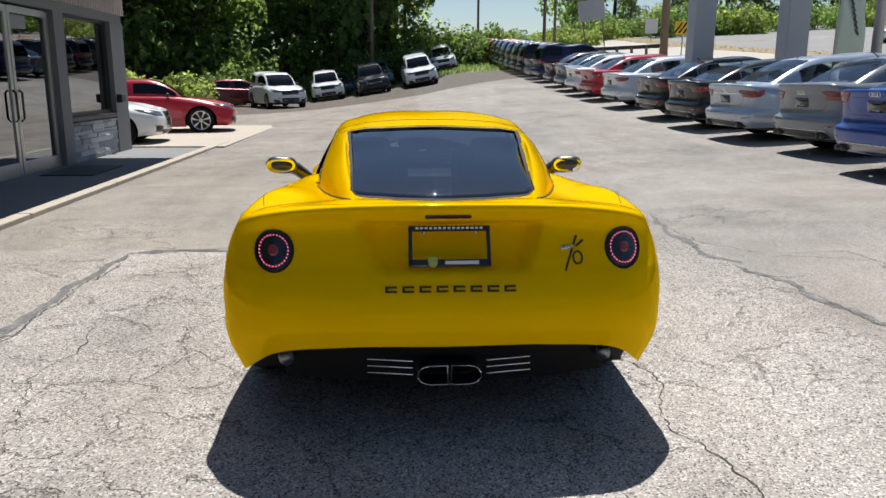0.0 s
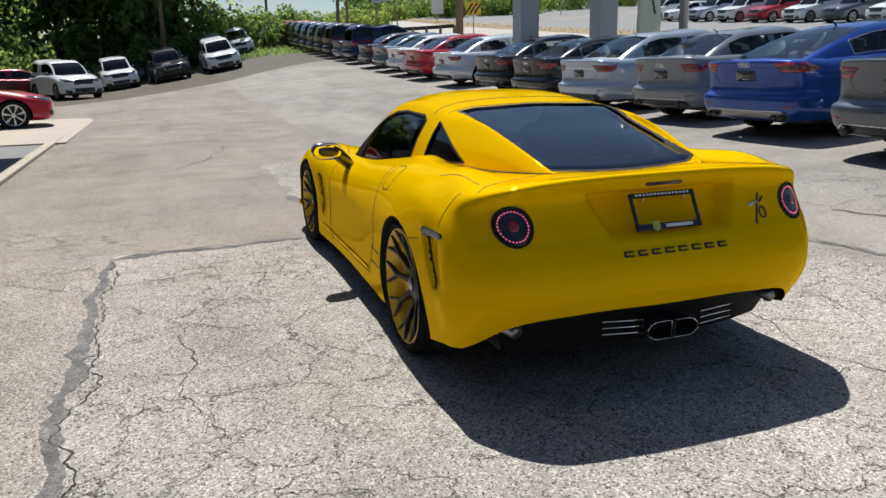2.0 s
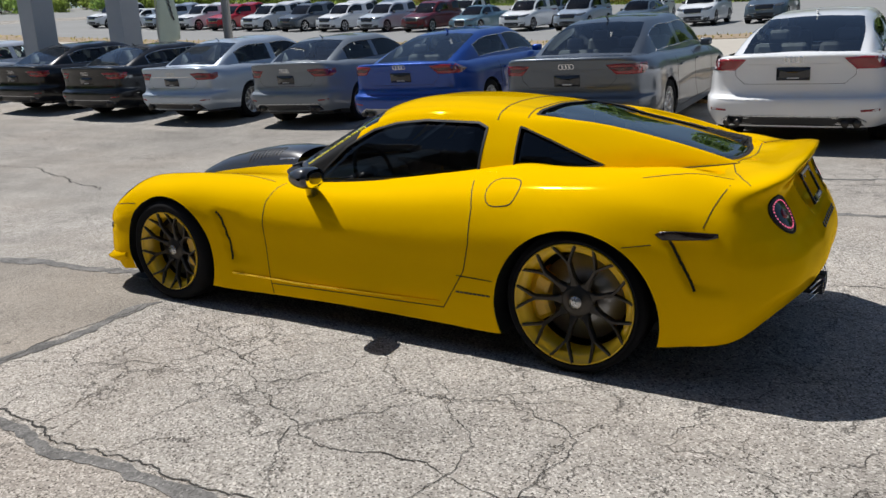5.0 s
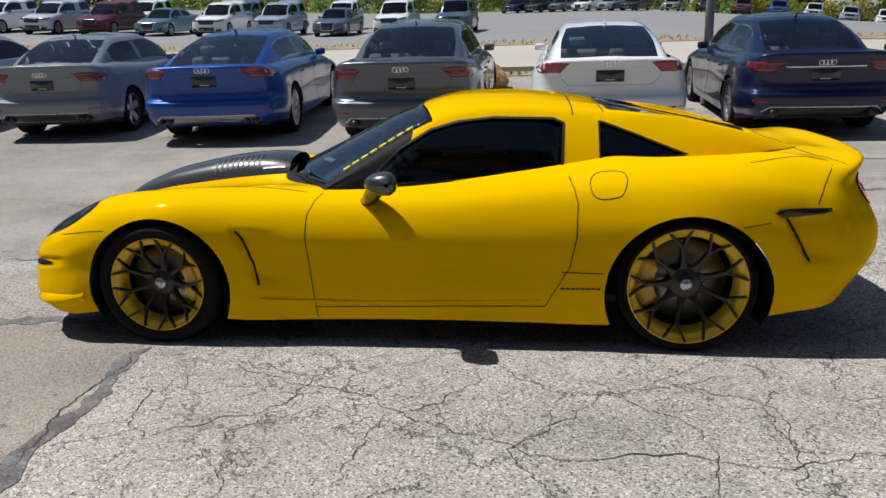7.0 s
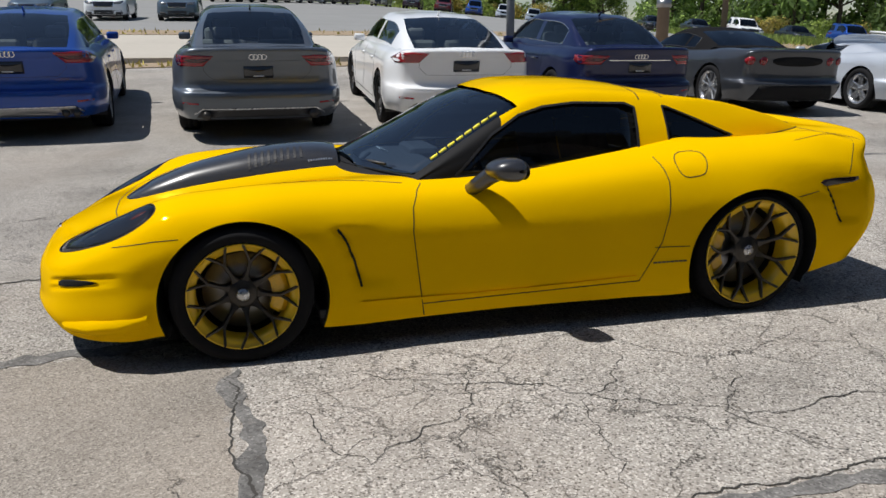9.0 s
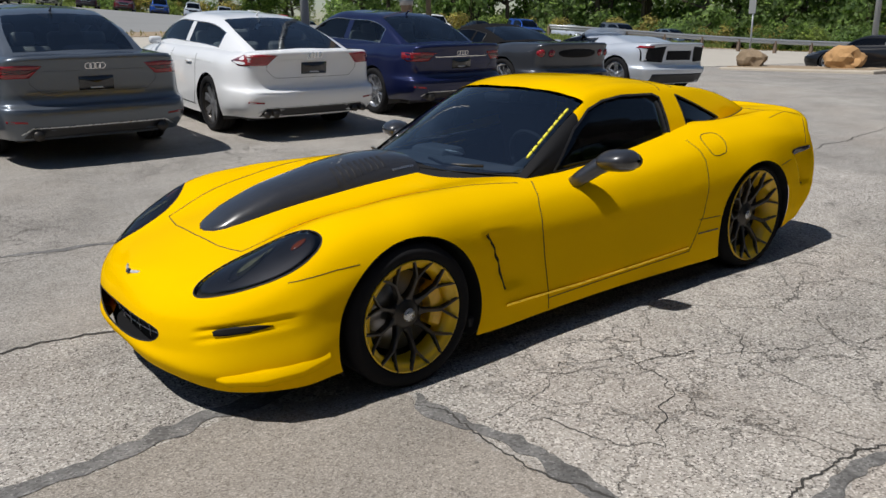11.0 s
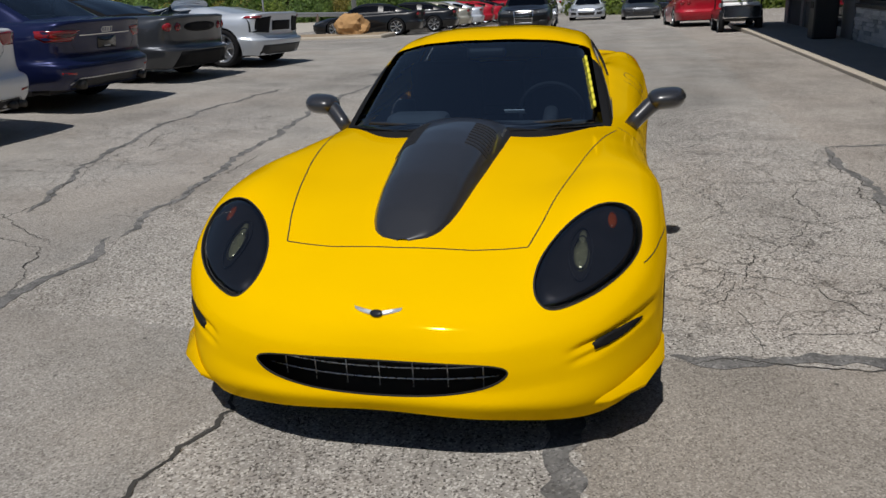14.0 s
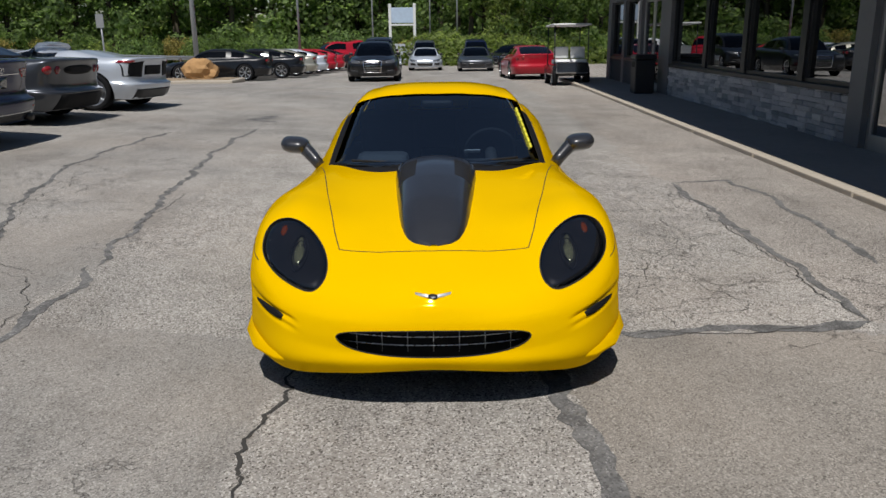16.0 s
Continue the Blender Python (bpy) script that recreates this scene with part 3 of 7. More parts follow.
    # greenhouse: centre, mid, roof edge, side, belt
    H = [
        [(0, -1.96, .915), (.22, -1.96, .916), (.37, -1.985, .917), (.40, -1.99, .905), (.41, -1.99, .87)],
        [(0, -1.80, .972), (.24, -1.80, .972), (.405, -1.80, .982), (.445, -1.80, .95), (.47, -1.80, .88)],
        [(0, -1.6, 1.03), (.25, -1.6, 1.028), (.43, -1.6, 1.04), (.485, -1.6, .99), (.53, -1.6, .88)],
        [(0, -1.3, 1.098), (.25, -1.3, 1.095), (.455, -1.3, 1.105), (.54, -1.3, 1.01), (.61, -1.3, .87)],
        [(0, -1.0, 1.165), (.26, -1.0, 1.16), (.49, -1.0, 1.135), (.58, -1.0, 1.02), (.655, -1.0, .85)],
        [(0, -.75, 1.21), (.27, -.75, 1.202), (.505, -.75, 1.15), (.60, -.75, 1.01), (.672, -.75, .83)],
        [(0, -.4, 1.235), (.28, -.4, 1.226), (.525, -.4, 1.16), (.62, -.4, .99), (.685, -.4, .79)],
        [(0, -.1, 1.215), (.29, -.1, 1.203), (.55, -.12, 1.125), (.64, -.1, .96), (.69, -.1, .765)],
        [(0, .12, 1.150), (.30, .09, 1.135), (.585, .0, 1.065), (.655, .05, .925), (.692, .1, .755)],
        [(0, .45, .995), (.33, .40, .975), (.63, .25, .93), (.675, .27, .855), (.695, .3, .75)],
        [(0, .82, .82), (.36, .74, .80), (.67, .50, .78), (.685, .50, .765), (.695, .5, .74)],
        [(0, .98, .745), (.37, .9, .73), (.68, .58, .73), (.69, .58, .725), (.695, .58, .72)],
    ]
    # a rail inside the roof edge, low beside the rear window so that the sail panels stand up crisply
    for row in H:
        mid_, edge_ = row[1], row[2]
        if edge_[1] <= -1.25:
            row.insert(2, (edge_[0] - .030, edge_[1], mid_[2] - .006))
            row[3] = (edge_[0], edge_[1], edge_[2] + .008)
        else:
            row.insert(2, tuple(mid_[k] * .43 + edge_[k] * .57 + (.012 if k == 2 and edge_[2] > 1 else 0) for k in range(3)))
    T = loft(H, 14, 11, ends=False)
    TV, TF = shell(T)
    tb = tree_of(TV, TF)
    door = [(.285, .79), (0.0, .80), (-.37, .83), (-.745, .868), (-.755, 1.095), (-.70, 1.118), (-.40, 1.128), (-.22, 1.112), (-.08, 1.075), (.08, .985)]
    quarter = [(-.932, 1.100), (-.962, 1.092), (-1.10, 1.040), (-1.32, .950), (-1.375, .930), (-.936, .886)]
    screen = [(.645, .485), (.555, -.085), (.46, -.06), (.25, .0), (0, .015), (-.25, .0), (-.46, -.06), (-.555, -.085), (-.645, .485), (-.36, .725), (0, .80), (.36, .725)]
    rear = [(-.445, -.985), (-.25, -.955), (0, -.945), (.25, -.955), (.445, -.985), (.420, -1.35), (.385, -1.87), (.2, -1.91), (0, -1.92), (-.2, -1.91), (-.385, -1.87), (-.420, -1.35)]
    below = lambda c: False
    for poly, ax in ((door, "x"), (quarter, "x"), (screen, "z"), (rear, "z")):
        TV, TF = cut(TV, TF, poly, ax, below, tb)
    C = [np.mean([TV[k] for k in f], 0) for f in TF]
    black = [f for f, c in zip(TF, C) if c[1] > .02 and c[2] < 1.10 and abs(c[0]) > .35 or c[1] > .55]
    dark = set(black)
    mesh_ob("roof", TV, [f for f in TF if f not in dark], M_YELLOW, car, "yellow roof with sail panels", merge=0.0006)
    mesh_ob("windscreen_pillar", TV, black, M_DEEP, car, "black windscreen surround", merge=0.0006)
    for sg in (-1, 1):
        patch("side_window", tb, door, "x", sg, -.004, M_TINT, car, "dark tinted side window", skirt=.012)
        patch("quarter_window", tb, quarter, "x", sg, -.010, M_TINT, car, "dark tinted quarter window", skirt=.02)
        ribbon("window_trim", tb, door, "x", sg, .012, .003, M_BLACK, car, closed=True)
        ribbon("window_seal", tb, quarter, "x", sg, .009, .002, M_GAP, car, closed=True)
    patch("windscreen", tb, screen, "z", 1, -.004, M_SCREEN, car, "dark tinted windscreen", skirt=.005, rings=8)
    patch("rear_window", tb, rear, "z", 1, -.004, M_BACKGLASS, car, "large dark tinted rear window", skirt=.005, rings=8)
    ribbon("rear_window_seal", tb, rear, "z", 1, .018, .001, M_GAP, car, closed=True)
    # cabin
    box("cabin_floor", (0, -.4, .45), (1.3, 2.5, .06), M_DARKIN, car, .01)
    bm = bmesh.new()
    box_bm(bm, (0, .42, .70), (1.28, .42, .16), .05)
    box_bm(bm, (.36, .22, .76), (.34, .2, .12), .04)
    part("dashboard", bm, M_DASH, car)
    for x in (-.36, .36):
        bm = bmesh.new()
        box_bm(bm, (x, -.25, .55), (.48, .5, .14), .05)
        box_bm(bm, (x, -.58, .78), (.46, .14, .52), .06, Matrix.Rotation(radians(-14), 3, "X"))
        box_bm(bm, (x, -.68, 1.03), (.26, .09, .14), .035, Matrix.Rotation(radians(-10), 3, "X"))
        part("seat", bm, M_DARKIN, car, "black leather bucket seat")
    rim = []
    for k in range(33):
        a = 2 * math.pi * k / 32
        rim.append(Vector((-.36 + .17 * math.cos(a), .10 + .17 * math.sin(a) * .35, .80 + .17 * math.sin(a) * .94)))
    sw = tube("steering_wheel", rim, .012, M_DARKIN, car, 8)
    tube("steering_column", [(-.36, .10, .80), (-.36, .3, .72)], .04, M_GREYIN, sw, 10)
    bm = box_bm(bmesh.new(), (0, .045, 1.12), (.22, .03, .055), .02)
    part("rear_view_mirror", bm, M_BLACK, car)
    box("toll_tag", (-.22, .56, .875), (.1, .05, .006), M_WHITE, car, .002, Matrix.Rotation(radians(24), 3, "X"), "small white dashboard card")
    box("rear_bulkhead", (0, -1.86, .66), (1.62, .03, .48), M_DARKIN, car, .005)
    # underside and wheel wells
    bm = bmesh.new()
    box_bm(bm, (0, .02, .19), (1.26, 3.9, .06), .01)
    box_bm(bm, (0, .1, .19), (1.70, 1.8, .05), .01)
    box_bm(bm, (0, -1.78, .52), (1.36, .66, .05), .01)
    part("underbody", bm, M_BLACK, car)
    for c, r in ((FA, fr), (RA, rr)):
        for sg in (-1, 1):
            V2, F2 = [], []
            A = arc(c, r - .004, -25, 205, 40)
            for y, z in A:
                for x in (.90, .80, .50):
                    hit = None
                    if x == .90:
                        hit, _ = cast(bvh, (y, z), "x", sg)
                    V2.append((hit.x if hit is not None and abs(hit.x) > .6 else sg * min(x, .86), y, z))
            for k in range(len(A) - 1):
                for j in range(2):
                    F2.append((3 * k + j, 3 * k + j + 1, 3 * k + j + 4, 3 * k + j + 3))
            o = len(V2)
            V2 += [(sg * .5, y, z) for y, z in A] + [(sg * .5, c[0], .15)]
            F2 += [(o + k, o + k + 1, o + len(A)) for k in range(len(A) - 1)]
            mesh_ob("wheel_well", V2, F2, M_BLACK, car)
    # front apron under the nose, rear diffuser
    band("front_air_dam", [(x, 2.07 - .42 * (x / .7) ** 2, .20) for x in np.linspace(-.66, .66, 25)], [(x, 2.01 - .40 * (x / .7) ** 2, .055) for x in np.linspace(-.66, .66, 25)], M_DEEP, car, "black front air dam")
    band("rear_diffuser", [(x, -2.27 + .17 * (x / .7) ** 2, .425 - .05 * (x / .7) ** 4) for x in np.linspace(-.72, .72, 29)], [(x, -2.16 + .14 * (x / .7) ** 2, .215) for x in np.linspace(-.66, .66, 29)], M_DEEP, car, "black rear valance")
    edge = [(0, 2.285), (.22, 2.268), (.40, 2.235), (.53, 2.175), (.64, 2.11), (.73, 2.0), (.79, 1.9), (.80, 1.75)]
    ring = [(-x, y) for x, y in edge[:0:-1]] + edge
    bm = bmesh.new()
    lo_, hi_ = ([bm.verts.new((x, y, z)) for x, y in ring] for z in (.185, .20))
    bm.faces.new(lo_[::-1])
    bm.faces.new(hi_)
    for k in range(len(ring)):
        q = (k + 1) % len(ring)
        bm.faces.new((lo_[k], lo_[q], hi_[q], hi_[k]))
    part("undertray", bm, M_DEEP, car, "black tray under the nose")
    # panel gaps
    gap = lambda pts, ax, sg, w=.005: ribbon("panel_gap", bvh, pts, ax, sg, w, .0012, M_GAP, car)
    for sg in (-1, 1):
        gap([(.455, .785), (.50, .75), (.535, .68), (.543, .567), (.525, .40), (.507, .232), (.497, .15)], "x", sg)
        gap([(-.775, .855), (-.80, .80), (-.815, .741), (-.81, .574), (-.78, .432), (-.72, .33), (-.66, .229)], "x", sg)
        gap([(.507, .209), (-.66, .229)], "x", sg)
        gap([(-.74, .405), (-.94, .40)], "x", sg)
        gap([(1.88, .575), (1.70, .603), (1.60, .61)], "x", sg, .0035)
        gap([(-1.575, .632), (-1.70, .655)], "x", sg, .004)
        gap([(sg * .71, .56), (sg * .66, .8), (sg * .57, 1.3), (sg * .475, 1.75), (sg * .435, 1.895)], "z", 1, .0045)
        f = [(-.868, .87), (-1.03, .882), (-1.055, .850), (-1.035, .79), (-1.01, .765), (-.885, .754)]
        ribbon("fuel_flap_gap", bvh, rounded(f, 2), "x", sg, .005, .0012, M_GAP, car, closed=True) if sg < 0 else None
        gap([(sg * .42, -1.93), (sg * .60, -1.97), (sg * .72, -2.02), (sg * .775, -2.06)], "z", 1, .004)
        line = []
        for y in np.linspace(-1.36, -1.95, 24):
            for z in np.linspace(1.0, .88, 61):
                side, _ = cast(tb, (y, z), "x", sg)
                deck = cast(bvh, (side.x, y), "z", 1)[0] if side is not None else None
                if deck is not None and deck.z >= z:
                    line.append((side.x + sg * .002, y, z + .002))
                    break
        tube("sail_gap", line, .0035, M_GAP, car, 6)
        # strake at the sill
        ribbon("sill_strake", bvh, [(.80, .245), (.3, .238), (-.2, .244), (-.64, .256)], "x", sg, .012, .009, M_YELLOW, car, step=.05)
        # side markers
        rv = [(-1.712, .700), (-1.735, .714), (-1.80, .720), (-1.965, .722), (-1.968, .706), (-1.93, .694), (-1.80, .680), (-1.745, .678)]
        patch("side_marker", bvh, rv, "x", sg, .003, M_SMOKE, car, "dark smoked side marker")
        # dark strips on the folds' backward faces, put there as the slots' shade
        for name, lab, top, low_, run in (("rear_vent", "dark vent slot behind the rear wheel", .695, .462, rear_fold), ("fender_vent", "dark vent slot behind the front wheel", .616, .312, front_fold)):
            line = [(run(u) - .014, top + (low_ - top) * u) for u in np.linspace(.03, .97, 16)]
            ribbon(name, bvh, line, "x", sg, .011, .004, M_GAP, car, lab, step=.08)
        gap([(sg * .778, -1.62), (sg * .765, -1.78), (sg * .750, -1.90), (sg * .735, -1.985)], "z", 1, .003)
        gap([(-1.985, .905), (-1.962, .87), (-1.935, .82), (-1.905, .74)], "x", sg, .004)
    gap([(-.435, 1.895), (-.25, 1.925), (0, 1.935), (.25, 1.925), (.435, 1.895)], "z", 1, .0045)
    gap([(-.42, -1.93), (0, -1.965), (.42, -1.93)], "z", 1, .004)
    ribbon("roof_gap", tb, [(-.52, -.80), (-.3, -.785), (0, -.78), (.3, -.785), (.52, -.80)], "z", 1, .006, .0015, M_GAP, car)
    ribbon("roof_gap", tb, [(-.49, -.955), (-.3, -.93), (0, -.92), (.3, -.93), (.49, -.955)], "z", 1, .005, .0015, M_GAP, car)
    # headlights
    for sg in (-1, 1):
        p = rounded([(sg * x, y) for x, y in hl], 2)
        lamp = patch("headlight", bvh, p, "z", 1, -.011, M_LAMPBED, car, "dark smoked almond headlight")
        ribbon("lens_rim", bvh, p, "z", 1, .006, .0015, M_GAP, lamp, closed=True)
        for (x, y), r, m, lab in (((.615, 1.945), .050, M_REFLECT, "dim projector bowl"), ((.615, 1.868), .024, M_REFLECT, "small round reflector"), ((.712, 1.775), .028, M_AMBER, "amber turn lamp")):
            q = [(sg * (x + r * .55 * math.cos(a)), y + r * 1.25 * math.sin(a)) for a in np.linspace(0, 6.0, 18)]
            patch("reflector", bvh, q, "z", 1, -.008, m, lamp, lab, rings=3, bulge=.002)
        for r in (.070, .046):
            q = [(sg * (.612 + r * .55 * math.cos(a)), 1.935 + r * 1.5 * math.sin(a)) for a in np.linspace(0, 2 * math.pi, 28)[:-1]]
            ribbon("bezel", bvh, q, "z", 1, .004, -.006, M_BEZEL, lamp, closed=True)
        patch("lens", bvh, p, "z", 1, .001, M_LENS, lamp, "smoked lens", bulge=.002)
    # nose: grille, bumper slots, emblem, lip
    band("grille_backing", [(x, 2.21 - .35 * abs(x) ** 2.2, .42) for x in np.linspace(-.5, .5, 21)], [(x, 2.21 - .35 * abs(x) ** 2.2, .20) for x in np.linspace(-.5, .5, 21)], M_GAP, car)
    for z in (.30, .338):
        tube("grille_bar", [(x, 2.262 - .35 * abs(x) ** 2.2, z + .10 * abs(x) ** 2.4) for x in np.linspace(-.39, .39, 21)], .0026, M_ALLOY, car, 6)
    for x in np.linspace(-.33, .33, 7):
        tube("grille_bar", [(x, 2.258 - .35 * abs(x) ** 2.2, .27), (x, 2.26 - .35 * abs(x) ** 2.2, .378)], .0022, M_ALLOY, car, 6)
    ribbon("grille_rim", bvh, grille, "y", 1, .005, .001, M_GAP, car, closed=True)
    for sg in (-1, 1):
        s = [(sg * x, .400 + .14 * (x - .735) + (z - .400 - .14 * (x - .735)) * .68) for x, z in ((.664, .402), (.670, .374), (.707, .376), (.765, .391), (.802, .409), (.818, .424), (.79, .432), (.728, .427), (.682, .415))]
        patch("bumper_slot", bare, s, "y", 1, -.001, M_DEEP, car, "dark slot in the bumper", rings=2, step=.02)
        bm = bmesh.new()
        pts = [(.60, 2.17, .20), (.70, 2.115, .205), (.80, 2.005, .215), (.865, 1.87, .235), (.895, 1.76, .265)]
        vs = []
        for (x, y, z), w in zip(pts, (.004, .03, .042, .034, .004)):
            n = Vector((x, (y - 1.5) * 1.2, 0)).normalized()
            o = Vector((x, y, z))
            vs.append([bm.verts.new(Vector((sg * q.x, q.y, q.z))) for q in (o - n * .03 + Vector((0, 0, .045)), o + n * w, o + n * w * .8 - Vector((0, 0, .018)), o - n * .03 - Vector((0, 0, .06)))])
        for a, b in zip(vs, vs[1:]):
            for k in range(3):
                bm.faces.new((a[k + 1], a[k], b[k], b[k + 1]) if sg > 0 else (a[k], a[k + 1], b[k + 1], b[k]))
        part("front_winglet", bm, M_YELLOW, car, smooth=True)
    wing = np.linspace(-1, 1, 13)
    em = [(.078 * u, .512 + .009 * abs(u) ** 1.6) for u in wing] + [(.074 * u, .505 + .011 * abs(u) ** 1.8) for u in wing[::-1]]
    patch("nose_emblem", bvh, em, "y", 1, .005, M_SILVER, car, "silver winged emblem", rings=2, step=.01)
    patch("emblem_oval", bvh, [(.020 * math.cos(a), .508 + .0075 * math.sin(a)) for a in np.linspace(0, 6.0, 16)], "y", 1, .009, M_GLOSS, car, rings=2, step=.01)
    # hood scoop in carbon
    ys = np.linspace(.80, 1.897, 50)
    V2, F2 = [], []
    nx = 24
    for y in ys:
        s = (y - .80) / 1.097
        w = float(np.interp(y, (.80, 1.0, 1.3, 1.6, 1.70, 1.77, 1.83, 1.865, 1.885, 1.897), (.240, .232, .208, .178, .164, .148, .126, .100, .072, .02)))
        w = max(w, .004)
        lift = float(np.interp(s, (0, .03, .08, .15, .3, .45, .7, .88, 1), (.064, .072, .080, .086, .092, .089, .072, .045, .004)))
        for i in range(nx + 1):
            q = -1 + 2 * i / nx
            hit, _ = cast(bvh, (q * w, y), "z", 1)
            base = hit.z if hit is not None else .8
            f = (1 - abs(q) ** 7) * (1 - .22 * q * q)
            V2.append((q * w, y, base + (.004 + lift) * f - (.012 if abs(q) == 1 else 0)))
    for i in range(len(ys) - 1):
        for j in range(nx):
            F2.append((i * (nx + 1) + j, i * (nx + 1) + j + 1, (i + 1) * (nx + 1) + j + 1, (i + 1) * (nx + 1) + j))
    scoop = mesh_ob("hood_scoop", V2, F2, M_CARBON, car, "glossy black carbon fibre hood scoop", merge=.0004)
    sb = tree_of(V2, F2)
    for sg in (-1, 1):
        for k in range(9):
            y = .985 + .034 * k
            ribbon("louvre", sb, [(sg * .105, y), (sg * .15, y + .004), (sg * .195, y + .006)], "z", 1, .014, .003, M_BLACK, scoop, step=.01)
        for k in range(10):
            y = .83 + .0135 * k
            ribbon("scoop_mark", sb, [(sg * .212, y), (sg * .2125, y + .008)], "z", 1, .012, .002, M_ALLOY, scoop, step=.01)
    # wiper and cowl
    band("cowl", [(x, .82 - .33 * (x / .66) ** 2, .822 - .03 * (x / .66) ** 2) for x in np.linspace(-.67, .67, 29)], [(x, .70 - .30 * (x / .66) ** 2, .818 - .03 * (x / .66) ** 2) for x in np.linspace(-.66, .66, 29)], M_DEEP, car)
    for x0, x1 in ((.52, .08), (-.05, -.5)):
        tube("wiper", [(x0, .60, .83), ((x0 + x1) / 2, .68, .832), (x1, .72 if x1 > 0 else .60, .838)], .008, M_BLACK, car, 6)
    # mirrors
    for sg in (-1, 1):
        V2, F2 = [], []
        n = 20
        for t, r in [(k / 14, max(.02, (1 - abs(2 * k / 14 - 1) ** 3.2)) ** .5) for k in range(15)]:
            cx, cy = .858 + .205 * t, .105
            for k in range(n):
                a = 2 * math.pi * k / n
                dy = math.cos(a) * .115 * r * (1.0 if math.cos(a) > 0 else .42)
                V2.append((sg * cx, cy - .03 * t + dy, .855 + .012 * t + math.sin(a) * .058 * r))
        for i in range(14):
            for k in range(n):
                F2.append((i * n + k, i * n + (k + 1) % n, (i + 1) * n + (k + 1) % n, (i + 1) * n + k))
        mo = mesh_ob("door_mirror", V2, F2, M_CARBON, car, "black carbon fibre door mirror")
        tube("mirror_stalk", [(sg * .775, .235, .735), (sg * .815, .20, .775), (sg * .87, .155, .825), (sg * .92, .12, .858)], .036, M_CARBON, mo, 12, taper=.048)
        bm = bmesh.new()
        vs = [bm.verts.new((sg * (.962 + .092 * math.copysign(abs(math.cos(a)) ** .7, math.cos(a))), .050 - .016 * math.cos(a), .861 + .047 * math.sin(a))) for a in np.linspace(0, 2 * math.pi, 25)[:-1]]
        bm.faces.new(vs if sg < 0 else vs[::-1])
        part("mirror_glass", bm, M_MIRROR, mo)
    # wheels
    for sg in (-1, 1):
        turn = pose(0, 0, 0, 0, 0, 0 if sg < 0 else 180)
        wheel(car, "hero_front", .325, .252, .275, "mesh", pose(sg * .765, 1.343, .322) @ turn, M_YELLOWRIM, M_GUN, M_CALIPER, 180, .42)
        wheel(car, "hero_rear", .337, .290, .325, "mesh", pose(sg * .745, -1.343, .333) @ turn, M_YELLOWRIM, M_GUN, M_CALIPER, 0, .017)
    # tail: lamps, third lamp, plate recess and frame, lettering bars, exhaust
    for x in (-.672, .698):
        ring = lambda r: [(x + r * math.cos(a), .775 + r * math.sin(a)) for a in np.linspace(0, 2 * math.pi, 29)[:-1]]
        lamp = patch("tail_light", bvh, ring(.074), "y", -1, .004, M_GLOSS, car, "round smoked tail light with a ring of red diodes", bulge=.004)
        ribbon("tail_light_rim", bvh, ring(.074), "y", -1, .010, .006, M_GAP, lamp, closed=True)
        for k in range(28):
            a = 2 * math.pi * k / 28
            c = (x + .057 * math.cos(a), .775 + .057 * math.sin(a))
            patch("diode", bvh, [(c[0] + .0030 * math.cos(b), c[1] + .0030 * math.sin(b)) for b in np.linspace(0, 5.4, 7)], "y", -1, .008, M_LED, lamp, rings=1, step=.01)
        patch("lamp_centre", bvh, [(x + .02 * math.cos(b), .775 + .02 * math.sin(b)) for b in np.linspace(0, 5.8, 14)], "y", -1, .011, M_RED, lamp, rings=2, step=.01)
    tl = [(-.085, .915), (-.09, .908), (-.085, .901), (.085, .901), (.09, .908), (.085, .915)]
    patch("high_stop_lamp", bvh, tl, "y", -1, .004, M_REDDARK, car, "slim dark red stop lamp")
    top, _ = cast(bvh, (0, .878), "y", -1)
    bot, _ = cast(bvh, (0, .712), "y", -1)
    lean = math.atan2(top.y - bot.y, .166)
    rot = Matrix.Rotation(-lean, 3, "X")
    mid = Vector((.004, (top.y + bot.y) / 2 - .020, .795))
    at = lambda x, z, d=0.0: tuple(mid + rot @ Vector((x, -d, z)))
    bm = bmesh.new()
    for x, z, s in ((0, .071, (.318, .012, .022)), (0, -.068, (.318, .012, .030)), (-.151, 0, (.016, .012, .155)), (.151, 0, (.016, .012, .155))):
        box_bm(bm, at(x, z), s, .004, rot)
    o = part("plate_frame", bm, M_GLOSS, car, "black dealer plate frame")
    for k in range(15):
        box("lettering_bar", at(-.125 + .0178 * k, .071, .007), (.012, .003, .009), M_WHITE, o, .001, rot)
    box("lettering_bar", at(.046, -.068, .007), (.13, .003, .014), M_WHITE, o, .001, rot)
    bm = bmesh.new()
    bm.faces.new([bm.verts.new(at(-.066 + x, -.067 + z, .009)) for x, z in ((-.019, .018), (0, .023), (.019, .018), (.017, -.01), (0, -.024), (-.017, -.01))])
    part("shield_mark", bm, M_SHIELD, o)
    for x in (-.10, .10):
        tube("plate_screw", [at(x, .052, .004), at(x, .052, .010)], .006, M_ALLOY, o, 8)
    for k in range(8):
        x = -.222 + .0645 * k
        for z in (.6365, .6515):
            patch("lettering_bar", bvh, [(x - .022, z), (x + .022, z), (x + .022, z + .006), (x - .022, z + .006)], "y", -1, .004, M_BADGE, car, rings=1, step=.02)
        patch("lettering_bar", bvh, [(x - .022, .6425), (x - .013, .6425), (x - .013, .6515), (x - .022, .6515)], "y", -1, .004, M_BADGE, car, rings=1, step=.02)
